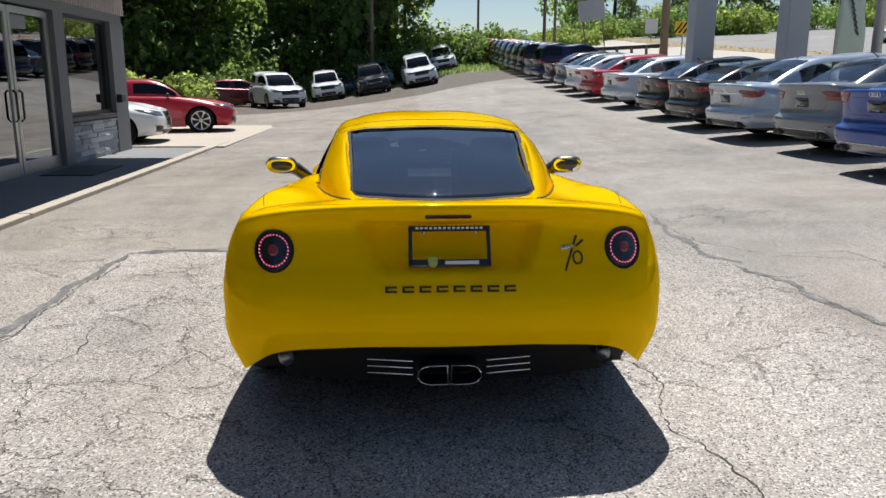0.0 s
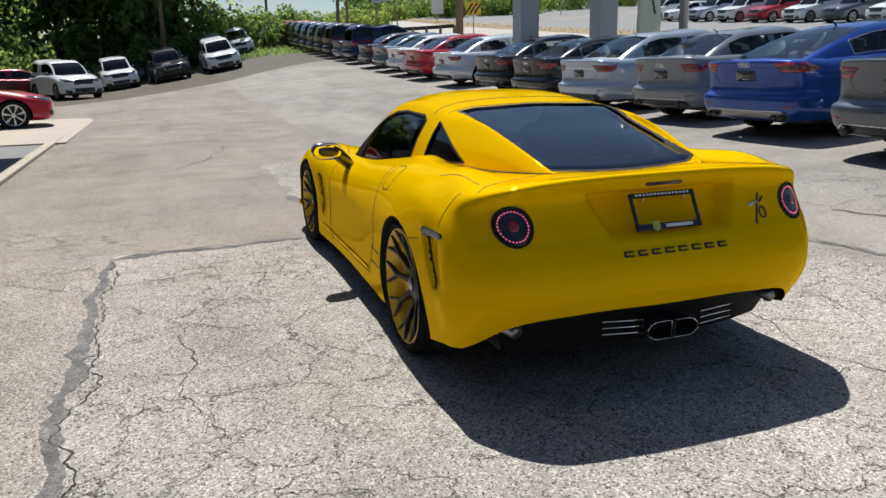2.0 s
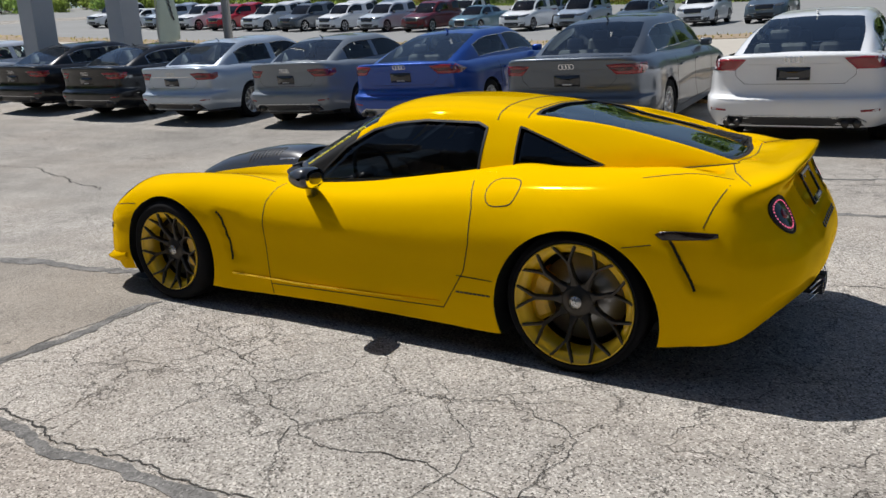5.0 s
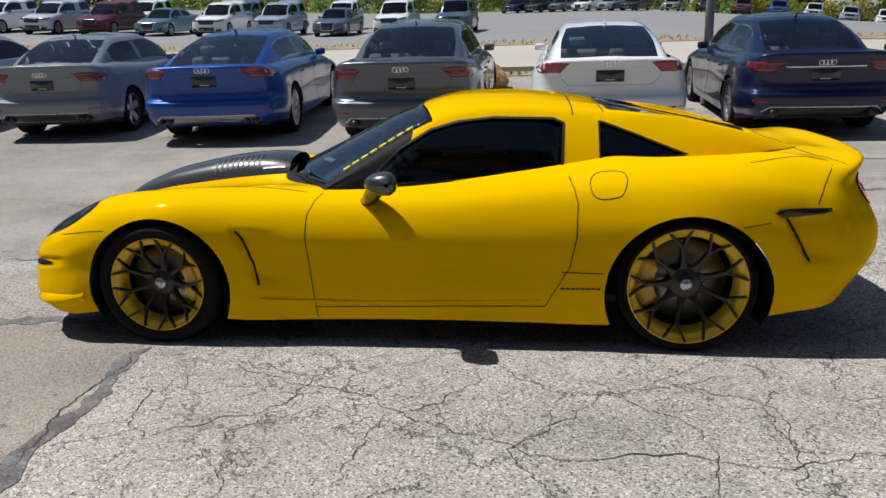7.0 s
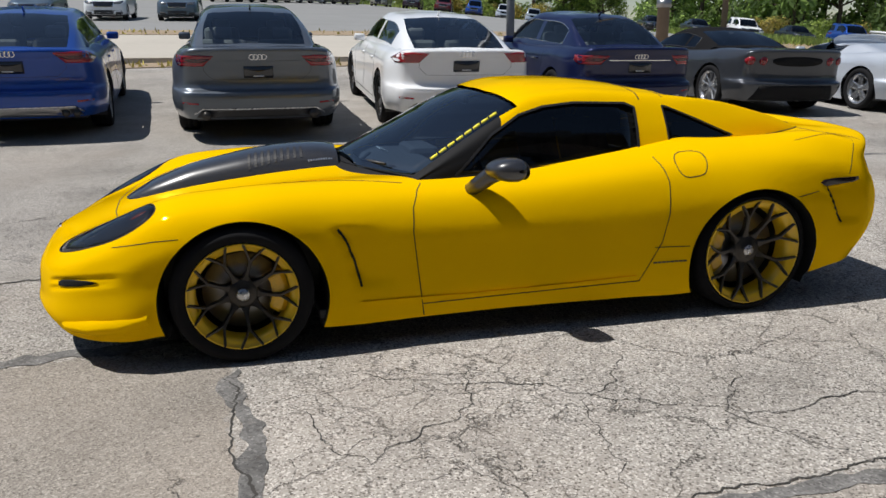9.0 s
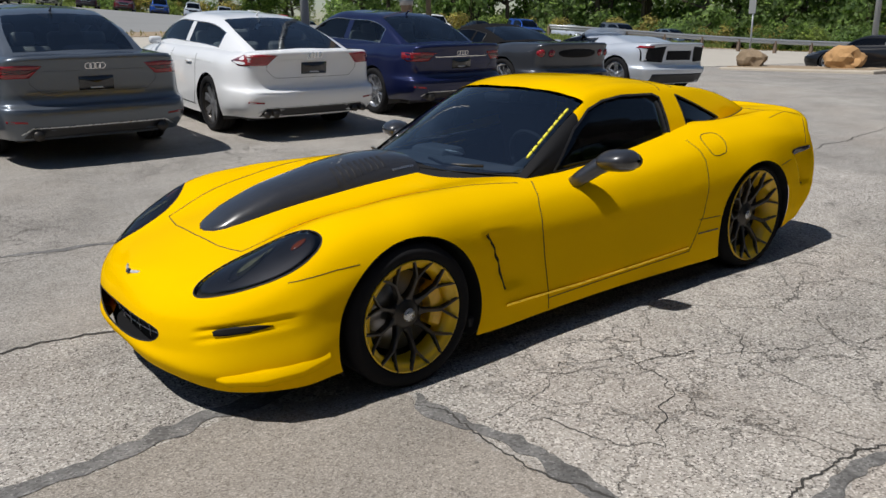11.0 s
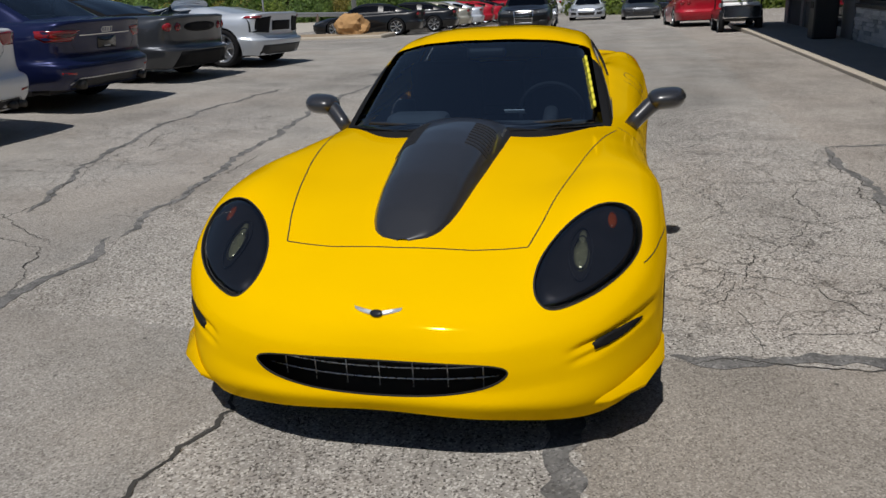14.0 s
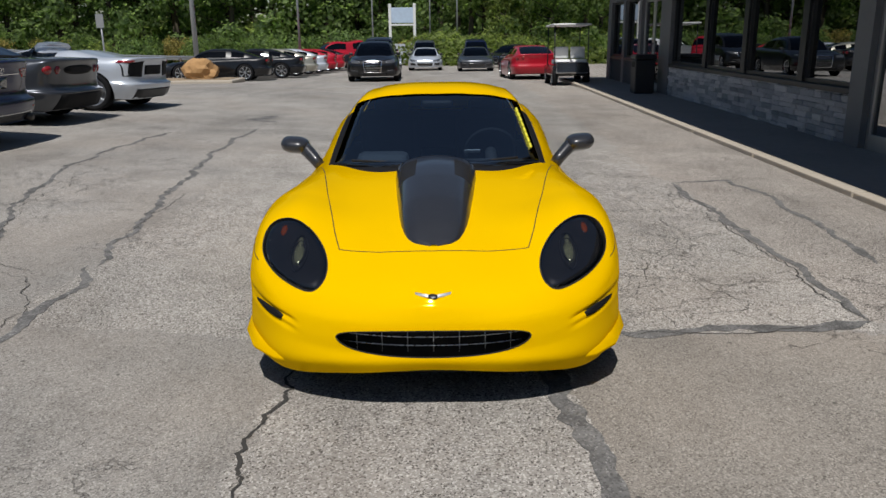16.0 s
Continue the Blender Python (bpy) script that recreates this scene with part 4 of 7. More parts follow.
    ribbon("script_stroke", bvh, [(.452, .70), (.478, .76), (.505, .825)], "y", -1, .008, .003, M_BADGE, car)
    ribbon("script_stroke", bvh, [(.50, .785), (.53, .808)], "y", -1, .008, .003, M_BADGE, car)
    ribbon("script_stroke", bvh, [(.505 + .018 * math.cos(a), .745 + .022 * math.sin(a)) for a in np.linspace(.5, 6.9, 16)], "y", -1, .007, .003, M_BADGE, car)
    patch("script_plate", bvh, [(.44, .775), (.49, .781), (.49, .792), (.44, .788)], "y", -1, .005, M_ALLOY, car, rings=1)
    for k in range(8):
        y = -.735 - .0245 * k
        patch("lettering_bar", bvh, [(y, .318), (y - .02, .318), (y - .02, .327), (y, .327)], "x", -1, .002, M_BADGE, car, rings=1, step=.02)
    for k in range(8):
        s = k / 7
        p = (-.60 + .075 * s * .8, .37 - .33 * s)
        d = Vector((.075 * .8, -.33)).normalized() * .014
        n = Vector((-d.y, d.x)).normalized() * .0055
        u = Vector(p)
        patch("lettering_bar", tb, [tuple(u - d * 1.3 - n), tuple(u + d * 1.3 - n), tuple(u + d * 1.3 + n), tuple(u - d * 1.3 + n)], "z", 1, .004, M_LETTER, car, rings=1, step=.02)
    for sg in (-1, 1):
        for z in (.362, .335, .308):
            tube("diffuser_trim", [(sg * .13 + sg * .012, -2.305, z), (sg * .318, -2.275, z + .002)], .0035, M_CHROME, car, 6)
        pts = [(sg * x, z + .018) for x, z in ((.008, .25), (.008, .327), (.08, .327), (.106, .318), (.122, .30), (.122, .277), (.106, .259), (.08, .25))]
        V2 = [(x, -2.315, z) for x, z in pts] + [(x, -2.20, z) for x, z in pts]
        n = len(pts)
        ex = mesh_ob("exhaust_tip", V2, [(k, (k + 1) % n, n + (k + 1) % n, n + k) for k in range(n)], M_BLACK, car, "black exhaust outlet", smooth=False)
        tube("tip_rim", [(x, -2.316, z) for x, z in pts + pts[:1]], .0020, M_CHROME, ex, 6)
        tube("exhaust_pipe", [(sg * .645, -2.15, .325), (sg * .69, -1.95, .33)], .03, M_STEEL, car, 14)
    return car


M_YELLOWRIM = plain("yellow_rim", (0.85, 0.54, 0.01), 0.35, coat=0.3, vary=0.1)
M_REFLECT = plain("lamp_reflector", (0.34, 0.36, 0.24), 0.25, 0.5, vary=0.8, grain=60)
M_LAMPBED = plain("lamp_bed", (0.03, 0.031, 0.035), 0.4, vary=0.6, grain=14, spec=0.3)
M_BEZEL = plain("lamp_bezel", (0.16, 0.165, 0.18), 0.3, 0.8, vary=0.2)
M_DEEP = plain("deep_black_plastic", (0.008, 0.008, 0.009), 0.7, spec=0.2)
M_CALIPER = plain("yellow_caliper", (0.75, 0.45, 0.01), 0.35, coat=0.4)
M_SHIELD = plain("shield_green", (0.45, 0.48, 0.10), 0.4)
M_LETTER = plain("yellow_letter", (0.8, 0.72, 0.05), 0.5)
hero = yellow_coupe()


# ---------------------------------------------------------------- parked cars
PAINTS = {}


def colour(key):
    table = {
        "white": ((0.78, 0.79, 0.80), 0.0, 0.0), "blue": ((0.006, 0.055, 0.30), 0.2, 0.35), "navy": ((0.005, 0.010, 0.055), 0.2, 0.4),
        "grey": ((0.105, 0.122, 0.145), 0.2, 0.5), "stone": ((0.20, 0.225, 0.25), 0.05, 0.1), "silver": ((0.42, 0.48, 0.56), 0.2, 0.4),
        "black": ((0.005, 0.005, 0.006), 0.0, 0.0), "red": ((0.40, 0.008, 0.022), 0.05, 0.0), "graphite": ((0.055, 0.060, 0.070), 0.2, 0.5),
        "brightsilver": ((0.58, 0.62, 0.68), 0.2, 0.35), "slate": ((0.10, 0.14, 0.18), 0.2, 0.4), "maroon": ((0.13, 0.006, 0.012), 0.2, 0.3),
        "teal": ((0.12, 0.22, 0.28), 0.2, 0.4), "champagne": ((0.42, 0.40, 0.33), 0.2, 0.5), "plum": ((0.03, 0.008, 0.02), 0.2, 0.3),
    }
    if key not in PAINTS:
        base, flake, metal = table[key]
        PAINTS[key] = paint(key + "_paint", base, flake * 0.3, 0.3, metal, coat=0.85, spec=0.2)
    return PAINTS[key]


def spec(kind, **kw):
    """Sizes in metres of a type of car."""
    d = dict(L=4.75, W=1.84, H=1.43, wb=2.82, fo=0.88, belt=0.93, dk=1.03, hood=0.92, nose=0.74, R=0.335, rim=0.245, spokes=10,
             ybb=-0.50, ybt=0.92, wst=0.30, wsb=0.95, tail="wide", tz=0.86, door=4, low=0.19)
    d.update({
        "sedan": {},
        "limousine": dict(L=5.2, W=1.95, H=1.48, wb=3.03, fo=0.95, belt=0.98, dk=1.07, hood=0.96, nose=0.78, R=0.35, ybb=-0.58, ybt=1.0, tz=0.92, rim=0.262),
        "fastback": dict(L=4.97, W=1.91, H=1.42, wb=2.91, fo=0.92, belt=0.97, dk=1.03, ybb=-0.26, ybt=1.35, tz=0.93, R=0.35, rim=0.262, spokes=7),
        "compact": dict(L=4.47, W=1.80, H=1.42, wb=2.63, fo=0.86, belt=0.95, dk=1.06, ybb=-0.40, ybt=0.82, tz=0.88, spokes=5, R=0.33, rim=0.25),
        "suv": dict(L=4.75, W=1.90, H=1.70, wb=2.80, fo=0.88, belt=1.12, dk=1.10, hood=1.08, nose=0.88, ybb=-0.08, ybt=0.26, wst=0.40, wsb=1.02, R=0.37, rim=0.25, tz=1.0, low=0.26, tail="tall"),
        "spider": dict(L=4.51, W=1.92, H=1.215, wb=2.60, fo=1.0, belt=0.83, dk=0.97, hood=0.74, nose=0.60, ybb=-1.18, ybt=0.80, wst=0.15, wsb=0.85, R=0.345, rim=0.265, tail="round", tz=0.82, door=2, low=0.14),
        "wedge": dict(L=4.30, W=1.90, H=1.165, wb=2.56, fo=0.95, belt=0.82, dk=0.95, hood=0.68, nose=0.52, ybb=-0.55, ybt=1.45, wst=0.25, wsb=1.05, R=0.335, rim=0.25, tail="slot", tz=0.80, door=2, low=0.13, spokes=5),
        "coupe": dict(L=4.55, W=1.94, H=1.277, wb=2.50, fo=1.03, belt=0.86, dk=0.93, hood=0.80, nose=0.60, ybb=-0.40, ybt=1.05, wst=0.25, wsb=0.85, R=0.335, rim=0.25, tail="round", tz=0.80, door=2, low=0.14, spokes=5),
    }[kind])
    d.update(kw)
    return d


def car_shells(d, res):
    """The half-shell grids of the lower body and the greenhouse."""
    hw, yr, yf = d["W"] / 2, -d["wb"] / 2 - (d["L"] - d["wb"] - d["fo"]), d["wb"] / 2 + d["fo"]
    ra, fa, bt, dk, lo = -d["wb"] / 2, d["wb"] / 2, d["belt"], d["dk"], d["low"]
    k = bt / 0.93

    def ring(y, top, mid, crown, xs=(0.5, 0.87, 0.955, 0.985, 1.0, 0.985, 0.955), dz=0.09, low=lo):
        zs = (mid, crown, crown - dz, 0.66 * k, 0.5 * k, 0.33, low)
        return [(0, y, top)] + [(hw * x, y, z) for x, z in zip(xs, zs)]

    def end(y, s, xs, top, crown, sgn, drop):
        """An end station: rails wrap round to the middle."""
        dy = (0.30, 0.15, 0.03, 0.065, 0.075, 0.0, 0.015, 0.09) if sgn < 0 else (0.34, 0.2, 0.07, 0.03, 0.0, 0.0, 0.01, 0.07)
        zs = (top, top - 0.003, crown - 0.012, crown - (0.13 if sgn < 0 else 0.09), 0.61 * k if sgn < 0 else 0.56 * k, 0.555 * k if sgn < 0 else 0.45 * k, 0.40 if sgn < 0 else 0.32, lo + (0.09 if sgn < 0 else 0.03))
        return [(hw * x, y - sgn * q + drop * sgn * -1, z) for x, q, z in zip(xs, dy, zs)]

    hd, ns = d["hood"], d["nose"]
    R = [
        end(yr, -1, (0,) * 8, dk, dk, -1, 0),
        end(yr, -1, (0, .38, .52, .53, .54, .55, .55, .53), dk, dk, -1, 0.02),
        end(yr, -1, (0, .55, .80, .82, .84, .86, .85, .80), dk, dk - 0.012, -1, 0.09),
        end(yr, -1, (0, .56, .87, .93, .955, .97, .96, .91), dk, dk - 0.025, -1, 0.30),
        ring(ra - 0.12, dk, dk - 0.01, dk - 0.035, low=lo + 0.03),
        ring(ra + 0.38, (dk + bt) / 2 + 0.01, (dk + bt) / 2, bt + (dk - bt) * 0.35),
        ring(-0.1, bt + 0.02, bt + 0.01, bt, (0.5, 0.86, 0.945, 0.972, 0.98, 0.985, 0.965)),
        ring(fa - d["wsb"] * 0.85, hd + 0.03, hd + 0.01, bt - 0.015, (0.5, 0.86, 0.945, 0.972, 0.98, 0.985, 0.965)),
        ring(fa - 0.10, hd, hd - 0.012, hd - 0.025, (0.45, 0.82, 0.94, 0.985, 0.995, 0.985, 0.955)),
        end(yf, 1, (0, .48, .78, .90, .945, .96, .96, .92), (hd + ns) / 2 + .035, ns + 0.05, 1, 0.34),
        end(yf, 1, (0, .45, .68, .78, .82, .83, .83, .80), ns + .055, ns + 0.02, 1, 0.12),
        end(yf, 1, (0, .30, .45, .50, .52, .53, .53, .51), ns + .03, ns, 1, 0.03),
        end(yf, 1, (0,) * 8, ns + .02, ns - 0.005, 1, 0.0),
    ]
    G = loft(R, res, max(3, res // 2))
    rz = d["H"]
    yb0, yb1 = yr - d["ybb"], yr - d["ybb"] + d["ybt"]
    yw0, yw1 = fa - d["wsb"] + 0.55 - d["wst"] * 0 - 0.55 + 0.0, 0.0
    y6 = fa - d["wsb"] + 0.62
    y4 = y6 - (0.80 if d["tail"] != "slot" else 0.95)
    wB, wT = 0.845 * hw, 0.60 * hw if d["tail"] != "tall" else 0.68 * hw
    zb = dk - 0.02

    def cab(y, top, edge, wt, wb_, zbelt, lean=0.0):
        zm = edge * 0.48 + zbelt * 0.52
        return [(0, y, top), (wt * 0.55, y - lean * .1, top - 0.012), (wt, y - lean * .4, edge), (wt * 0.45 + wb_ * 0.55, y - lean * .75, zm), (wb_, y - lean, zbelt - 0.03)]

    ym = (yb1 + y4) / 2
    H = [
        cab(yb0, zb, zb - 0.015, wB * 0.80, wB * 0.93, zb - 0.02, -0.10),
        cab(yb0 * 0.5 + yb1 * 0.5, zb * 0.45 + rz * 0.55 - 0.015, zb * 0.47 + rz * 0.53 - 0.045, wT * 0.52 + wB * 0.42, wB * 0.97, bt + (dk - bt) * 0.4, -0.02 if d["tail"] != "tall" else 0.0),
        cab(yb1, rz - 0.035, rz - 0.10, wT, wB, bt + 0.01, 0.0),
        cab(ym, rz, rz - 0.075, wT * 1.03, wB, bt, 0.0),
        cab(y4, rz - 0.03, rz - 0.105, wT * 1.03, wB, bt - 0.005, -0.10),
        cab(y4 * 0.45 + y6 * 0.55, (rz + hd) / 2 + 0.02, (rz + hd) / 2 - 0.03, wT * 0.5 + wB * 0.46, wB * 0.99, bt - 0.01, -0.02),
        cab(y6, hd - 0.005, hd - 0.03, wB * 0.92, wB * 0.98, bt - 0.03, 0.22),
    ]
    n = max(4, res)
    T = loft(H, n, 4, ends=False)
    return G, T, n, (hw, yr, yf, ra, fa, y4, y6, yb0, yb1, ym)


def parked_car(name, kind, label, paint_key, fine=True, group="", **kw):
    """A car at the origin that faces +y, resting on z = 0."""
    d = spec(kind, **kw)
    body_mat = colour(paint_key)
    res = 10 if fine else 5
    G, T, n, (hw, yr, yf, ra, fa, y4, y6, yb0, yb1, ym) = car_shells(d, res)
    car = tagged(empty(name), label, "car", group)
    V, F = shell(G)
    bvh = tree_of(V, F)
    k = d["belt"] / 0.93
    Ra = d["R"] + 0.055
    low = lambda c: abs(c[0]) < hw * 0.6 or c[2] > d["belt"] - 0.08
    for y in (ra, fa):
        V, F = cut(V, F, arc((y, d["R"] - 0.02), Ra, -50, 230, 44 if fine else 24), "x", low, bvh)
    foot = [(-hw * .80, yb0 + .06), (hw * .80, yb0 + .06), (hw * .80, y6 - .30), (hw * .5, y6 - .05), (-hw * .5, y6 - .05), (-hw * .80, y6 - .30)]
    C = [np.mean([V[q] for q in f], 0) for f in F]
    F = [f for f, c in zip(F, C) if not (c[2] > d["belt"] * 0.8 and inside((c[0], c[1]), foot))]
    slot = [mesh_ob("body", V, F, body_mat, car, merge=.0006)]
    # greenhouse
    back = lambda i, j: (n // 5 if kind != "suv" else 1) <= i < 2 * n - 1 and j < 7
    front = lambda i, j: 4 * n + 1 <= i < 6 * n and j < 7
    post = 3 * n - (1 if d["door"] == 4 else n - 1)
    s0, s1 = (n + n // 3, 5 * n + n // 2)
    side = lambda i, j: s0 <= i < s1 and 9 <= j < 14 and not post <= i < post + 2
    soft_top = d["tail"] == "round" and kind == "spider"
    slot.append(mesh_ob("roof", *shell(T, lambda i, j: not back(i, j) and not front(i, j) and not side(i, j)), M_SOFT if soft_top else body_mat, car, "black fabric soft top" if soft_top else "", merge=.0006))
    tv, tf = shell(T)
    gm = M_FARGLASS if not fine else M_TINT if soft_top else M_TINT2
    if kind == "wedge":
        mesh_ob("engine_cover", *shell(T, back), body_mat, car, merge=.0006)
    else:
        face_out(mesh_ob("rear_window", *shell(T, back), gm, car, merge=.0006), (0, ym, .5))
    face_out(mesh_ob("windscreen", *shell(T, front), gm, car, merge=.0006), (0, ym, .5))
    for sg in (0, 1):
        for lo_, hi_ in ((s0, post), (post + 2, s1)):
            if hi_ > lo_ + 1:
                va, fa_ = shell(T, lambda i, j: side(i, j) and lo_ <= i < hi_)
                face_out(mesh_ob("side_window", va, fa_[sg::2], M_SIDEGLASS if gm is M_TINT2 else gm, car, merge=.0006), (0, ym, .5))
        if fine:
            # bright trim round the side windows
            b = T.shape[1]
            loop = [T[i, 9] for i in range(s0, s1 + 1)] + [T[s1, j] for j in range(9, 15)] + [T[i, 14] for i in range(s1, s0 - 1, -1)] + [T[s0, j] for j in range(14, 8, -1)]
            pts = [Vector(p) * 1.0 for p in loop]
            pts = [Vector((p.x if sg == 0 else -p.x, p.y, p.z)) for p in pts]
            tube("window_trim", pts, .007, M_CHROME if d["tail"] == "wide" and paint_key != "stone" else M_BLACK, car, 5)
    # cabin
    zf = d["belt"]
    bm = box_bm(bmesh.new(), (0, (yb0 + y6) / 2, zf - .42), (hw * 1.5, y6 - yb0 - .2, .05), .01)
    part("cabin_floor", bm, M_DARKIN, car)
    if fine:
        bm = box_bm(bmesh.new(), (0, y6 - .52, zf - .12), (hw * 1.5, .36, .16), .05)
        part("dashboard", bm, M_DARKIN, car)
        rows = [(y4 - .62, .5)] + ([(yb1 - .12, 1)] if d["door"] == 4 else [])
        for y, back_ in rows:
            for x in (-.37, .37):
                bm = bmesh.new()
                if d["door"] == 2:
                    box_bm(bm, (x, y, zf - .22), (.48, .15, .5), .06)
                    part("seat", bm, M_CARSEAT, car)
                    continue
                box_bm(bm, (x, y, zf - (.10 if back_ < 1 else .20)), (.48 if back_ < 1 else .62, .15, .62), .06, Matrix.Rotation(radians(-14), 3, "X"))
                box_bm(bm, (x, y - .09, min(zf + (.28 if back_ < 1 else .19), d["H"] - .26)), (.24, .10, .15), .04, Matrix.Rotation(radians(-10), 3, "X"))
                part("seat", bm, M_CARSEAT, car)
        if d["door"] == 4:
            bm = box_bm(bmesh.new(), (0, yb0 + .22 + .12, zf - .02), (hw * 1.35, .42, .04), .01)
            part("parcel_shelf", bm, M_CARSEAT, car)
    # underside, wells, wheels
    bm = box_bm(bmesh.new(), (0, 0, .24), (hw * 1.5, d["L"] * .86, .08), .02)
    part("underbody", bm, M_BLACK, car)
    for y in (ra, fa):
        for sg in (-1, 1):
            A = arc((y, d["R"] - .02), Ra - .004, -20, 200, 24 if fine else 12)
            V2 = [(sg * x, q, z) for q, z in A for x in (hw * .955, hw * .6)] + [(sg * hw * .6, y, .2)]
            m = len(A)
            F2 = [(2 * a, 2 * a + 1, 2 * a + 3, 2 * a + 2) for a in range(m - 1)] + [(2 * a + 1, 2 * a + 3, 2 * m) for a in range(m - 1)]
            mesh_ob("wheel_well", V2, F2, M_BLACK, car)
            turn = pose(0, 0, 0, 0, 0, 0 if sg < 0 else 180)
            dark = paint_key in ("stone", "white", "grey") and kind in ("fastback", "compact")
            key = (d["R"], d["rim"], d["spokes"] if fine else 5, dark, fine)
            if fine:
                wheel(car, key, d["R"], d["rim"], .25, d["spokes"], pose(sg * (hw - .135), y, d["R"]) @ turn, M_GUN if dark else M_ALLOY, M_ALLOY if not dark else M_SPOKE2)
            else:
                far_wheel(car, d["R"], d["rim"], pose(sg * (hw - .12), y, d["R"]) @ turn)
    # tail
    tz = d["tz"]
    if d["tail"] in ("wide", "tall"):
        for sg in (-1, 1):
            if d["tail"] == "wide":
                p = [(.50, tz + .075), (.70, tz + .085), (.915, tz + .07), (.93, tz + .0), (.90, tz - .045), (.62, tz - .04)]
            else:
                p = [(.70, tz + .16), (.90, tz + .18), (.925, tz + .0), (.90, tz - .12), (.76, tz - .10)]
            o = patch("tail_light", bvh, [(sg * hw * x, z) for x, z in p], "y", -1, .006, M_RED, car, "red tail light", rings=3, bulge=.004)
            if fine and paint_key != "white":
                patch("tail_light_band", bvh, [(sg * hw * (x * .82 + .12), (z - tz) * .35 + tz + .015) for x, z in p], "y", -1, .011, M_REDDARK, o, rings=2)
    elif d["tail"] == "round":
        for sg in (-1, 1):
            for x in (.60, .795):
                c = [(sg * hw * x + .062 * math.cos(a), tz + .062 * math.sin(a)) for a in np.linspace(0, 6.0, 18)]
                o = patch("tail_light", bvh, c, "y", -1, .012, M_RED, car, "round red tail light", rings=3, bulge=.02)
                if fine:
                    patch("lamp_centre", bvh, [(sg * hw * x + .024 * math.cos(a), tz + .024 * math.sin(a)) for a in np.linspace(0, 6.0, 12)], "y", -1, .03, M_REDDARK, o, rings=2)
        if fine:
            patch("tail_grille", bvh, rounded([(-.46, tz + .065), (.46, tz + .065), (.40, tz - .075), (-.40, tz - .075)], 2), "y", -1, .005, M_DEEP, car, rings=2)
            patch("diffuser", bvh, [(-.62, .47), (.62, .47), (.72, .24), (-.72, .24)], "y", -1, .006, M_DEEP, car, rings=3)
    else:
        for sg in (-1, 1):
            patch("tail_grille", bvh, [(sg * hw * .42, tz + .10), (sg * hw * .90, tz + .06), (sg * hw * .90, tz - .17), (sg * hw * .46, tz - .19)], "y", -1, .006, M_DEEP, car, "black tail grille", rings=3)
            patch("tail_light", bvh, [(sg * hw * .72, tz + .115), (sg * hw * .91, tz + .095), (sg * hw * .91, tz + .06), (sg * hw * .72, tz + .075)], "y", -1, .010, M_RED, car, rings=2)
        patch("tail_panel", bvh, [(-.34, tz + .02), (.34, tz + .02), (.34, tz - .15), (-.34, tz - .15)], "y", -1, .006, M_DEEP, car, rings=3)
        patch("diffuser", bvh, [(-.70, .40), (.70, .40), (.74, .20), (-.74, .20)], "y", -1, .006, M_BLACK, car, rings=3)
    if fine and d["tail"] in ("wide", "tall"):
        pz = tz - .075 if kind != "limousine" else tz - .10
        o = patch("number_plate", bvh, [(-.165, pz + .06), (.165, pz + .06), (.165, pz - .075), (-.165, pz - .075)], "y", -1, .012, M_GLOSS, car, "black dealer plate", rings=1)
        patch("lettering_bar", bvh, [(-.06, pz - .045), (.06, pz - .045), (.06, pz - .055), (-.06, pz - .055)], "y", -1, .017, M_WHITE, o, rings=1)
        if d["tail"] == "wide":
            for q in range(4):
                c = [((q - 1.5) * .045 + .030 * math.cos(a), tz + .065 + .030 * math.sin(a)) for a in np.linspace(0, 2 * math.pi, 17)[:-1]]
                ribbon("badge_ring", bvh, c, "y", -1, .008, .006, M_CHROME, car, closed=True, step=.01)
            ribbon("boot_strip", bvh, [(-hw * .5, tz + .015), (hw * .5, tz + .015)], "y", -1, .012, .004, M_CHROME if paint_key in ("navy", "silver") else body_mat, car)
        ribbon("boot_gap", bvh, [(-hw * .62, tz + .09), (-hw * .62, tz - .10), (-hw * .52, tz - .19), (hw * .52, tz - .19), (hw * .62, tz - .10), (hw * .62, tz + .09)], "y", -1, .0035, .0015, M_GAP, car)
        ribbon("bumper_crease", bvh, [(-hw * .80, .56 * k), (0, .55 * k), (hw * .80, .56 * k)], "y", -1, .012, .004, body_mat, car)
        patch("diffuser", bvh, [(-hw * .66, .40), (hw * .66, .40), (hw * .74, .30), (-hw * .74, .30)], "y", -1, .005, M_STEEL if paint_key == "blue" else M_BLACK, car, "lower bumper insert", rings=2)
        ribbon("bumper_trim", bvh, [(-hw * .76, .345), (-hw * .66, .405), (hw * .66, .405), (hw * .76, .345)], "y", -1, .012, .007, M_ALLOY, car)
        for sg in (-1, 1):
            for q in ((.56, .68) if kind in ("fastback", "compact") else (.62,)):
                tube("exhaust_tip", [(sg * hw * q, yr + .01, .33), (sg * hw * q, yr + .16, .33)], .038 if q != .62 else .05, M_GUN, car, 14)
            patch("reflector", bvh, [(sg * hw * .70, .475), (sg * hw * .88, .485), (sg * hw * .88, .465), (sg * hw * .70, .455)], "y", -1, .004, M_RED, car, rings=1)
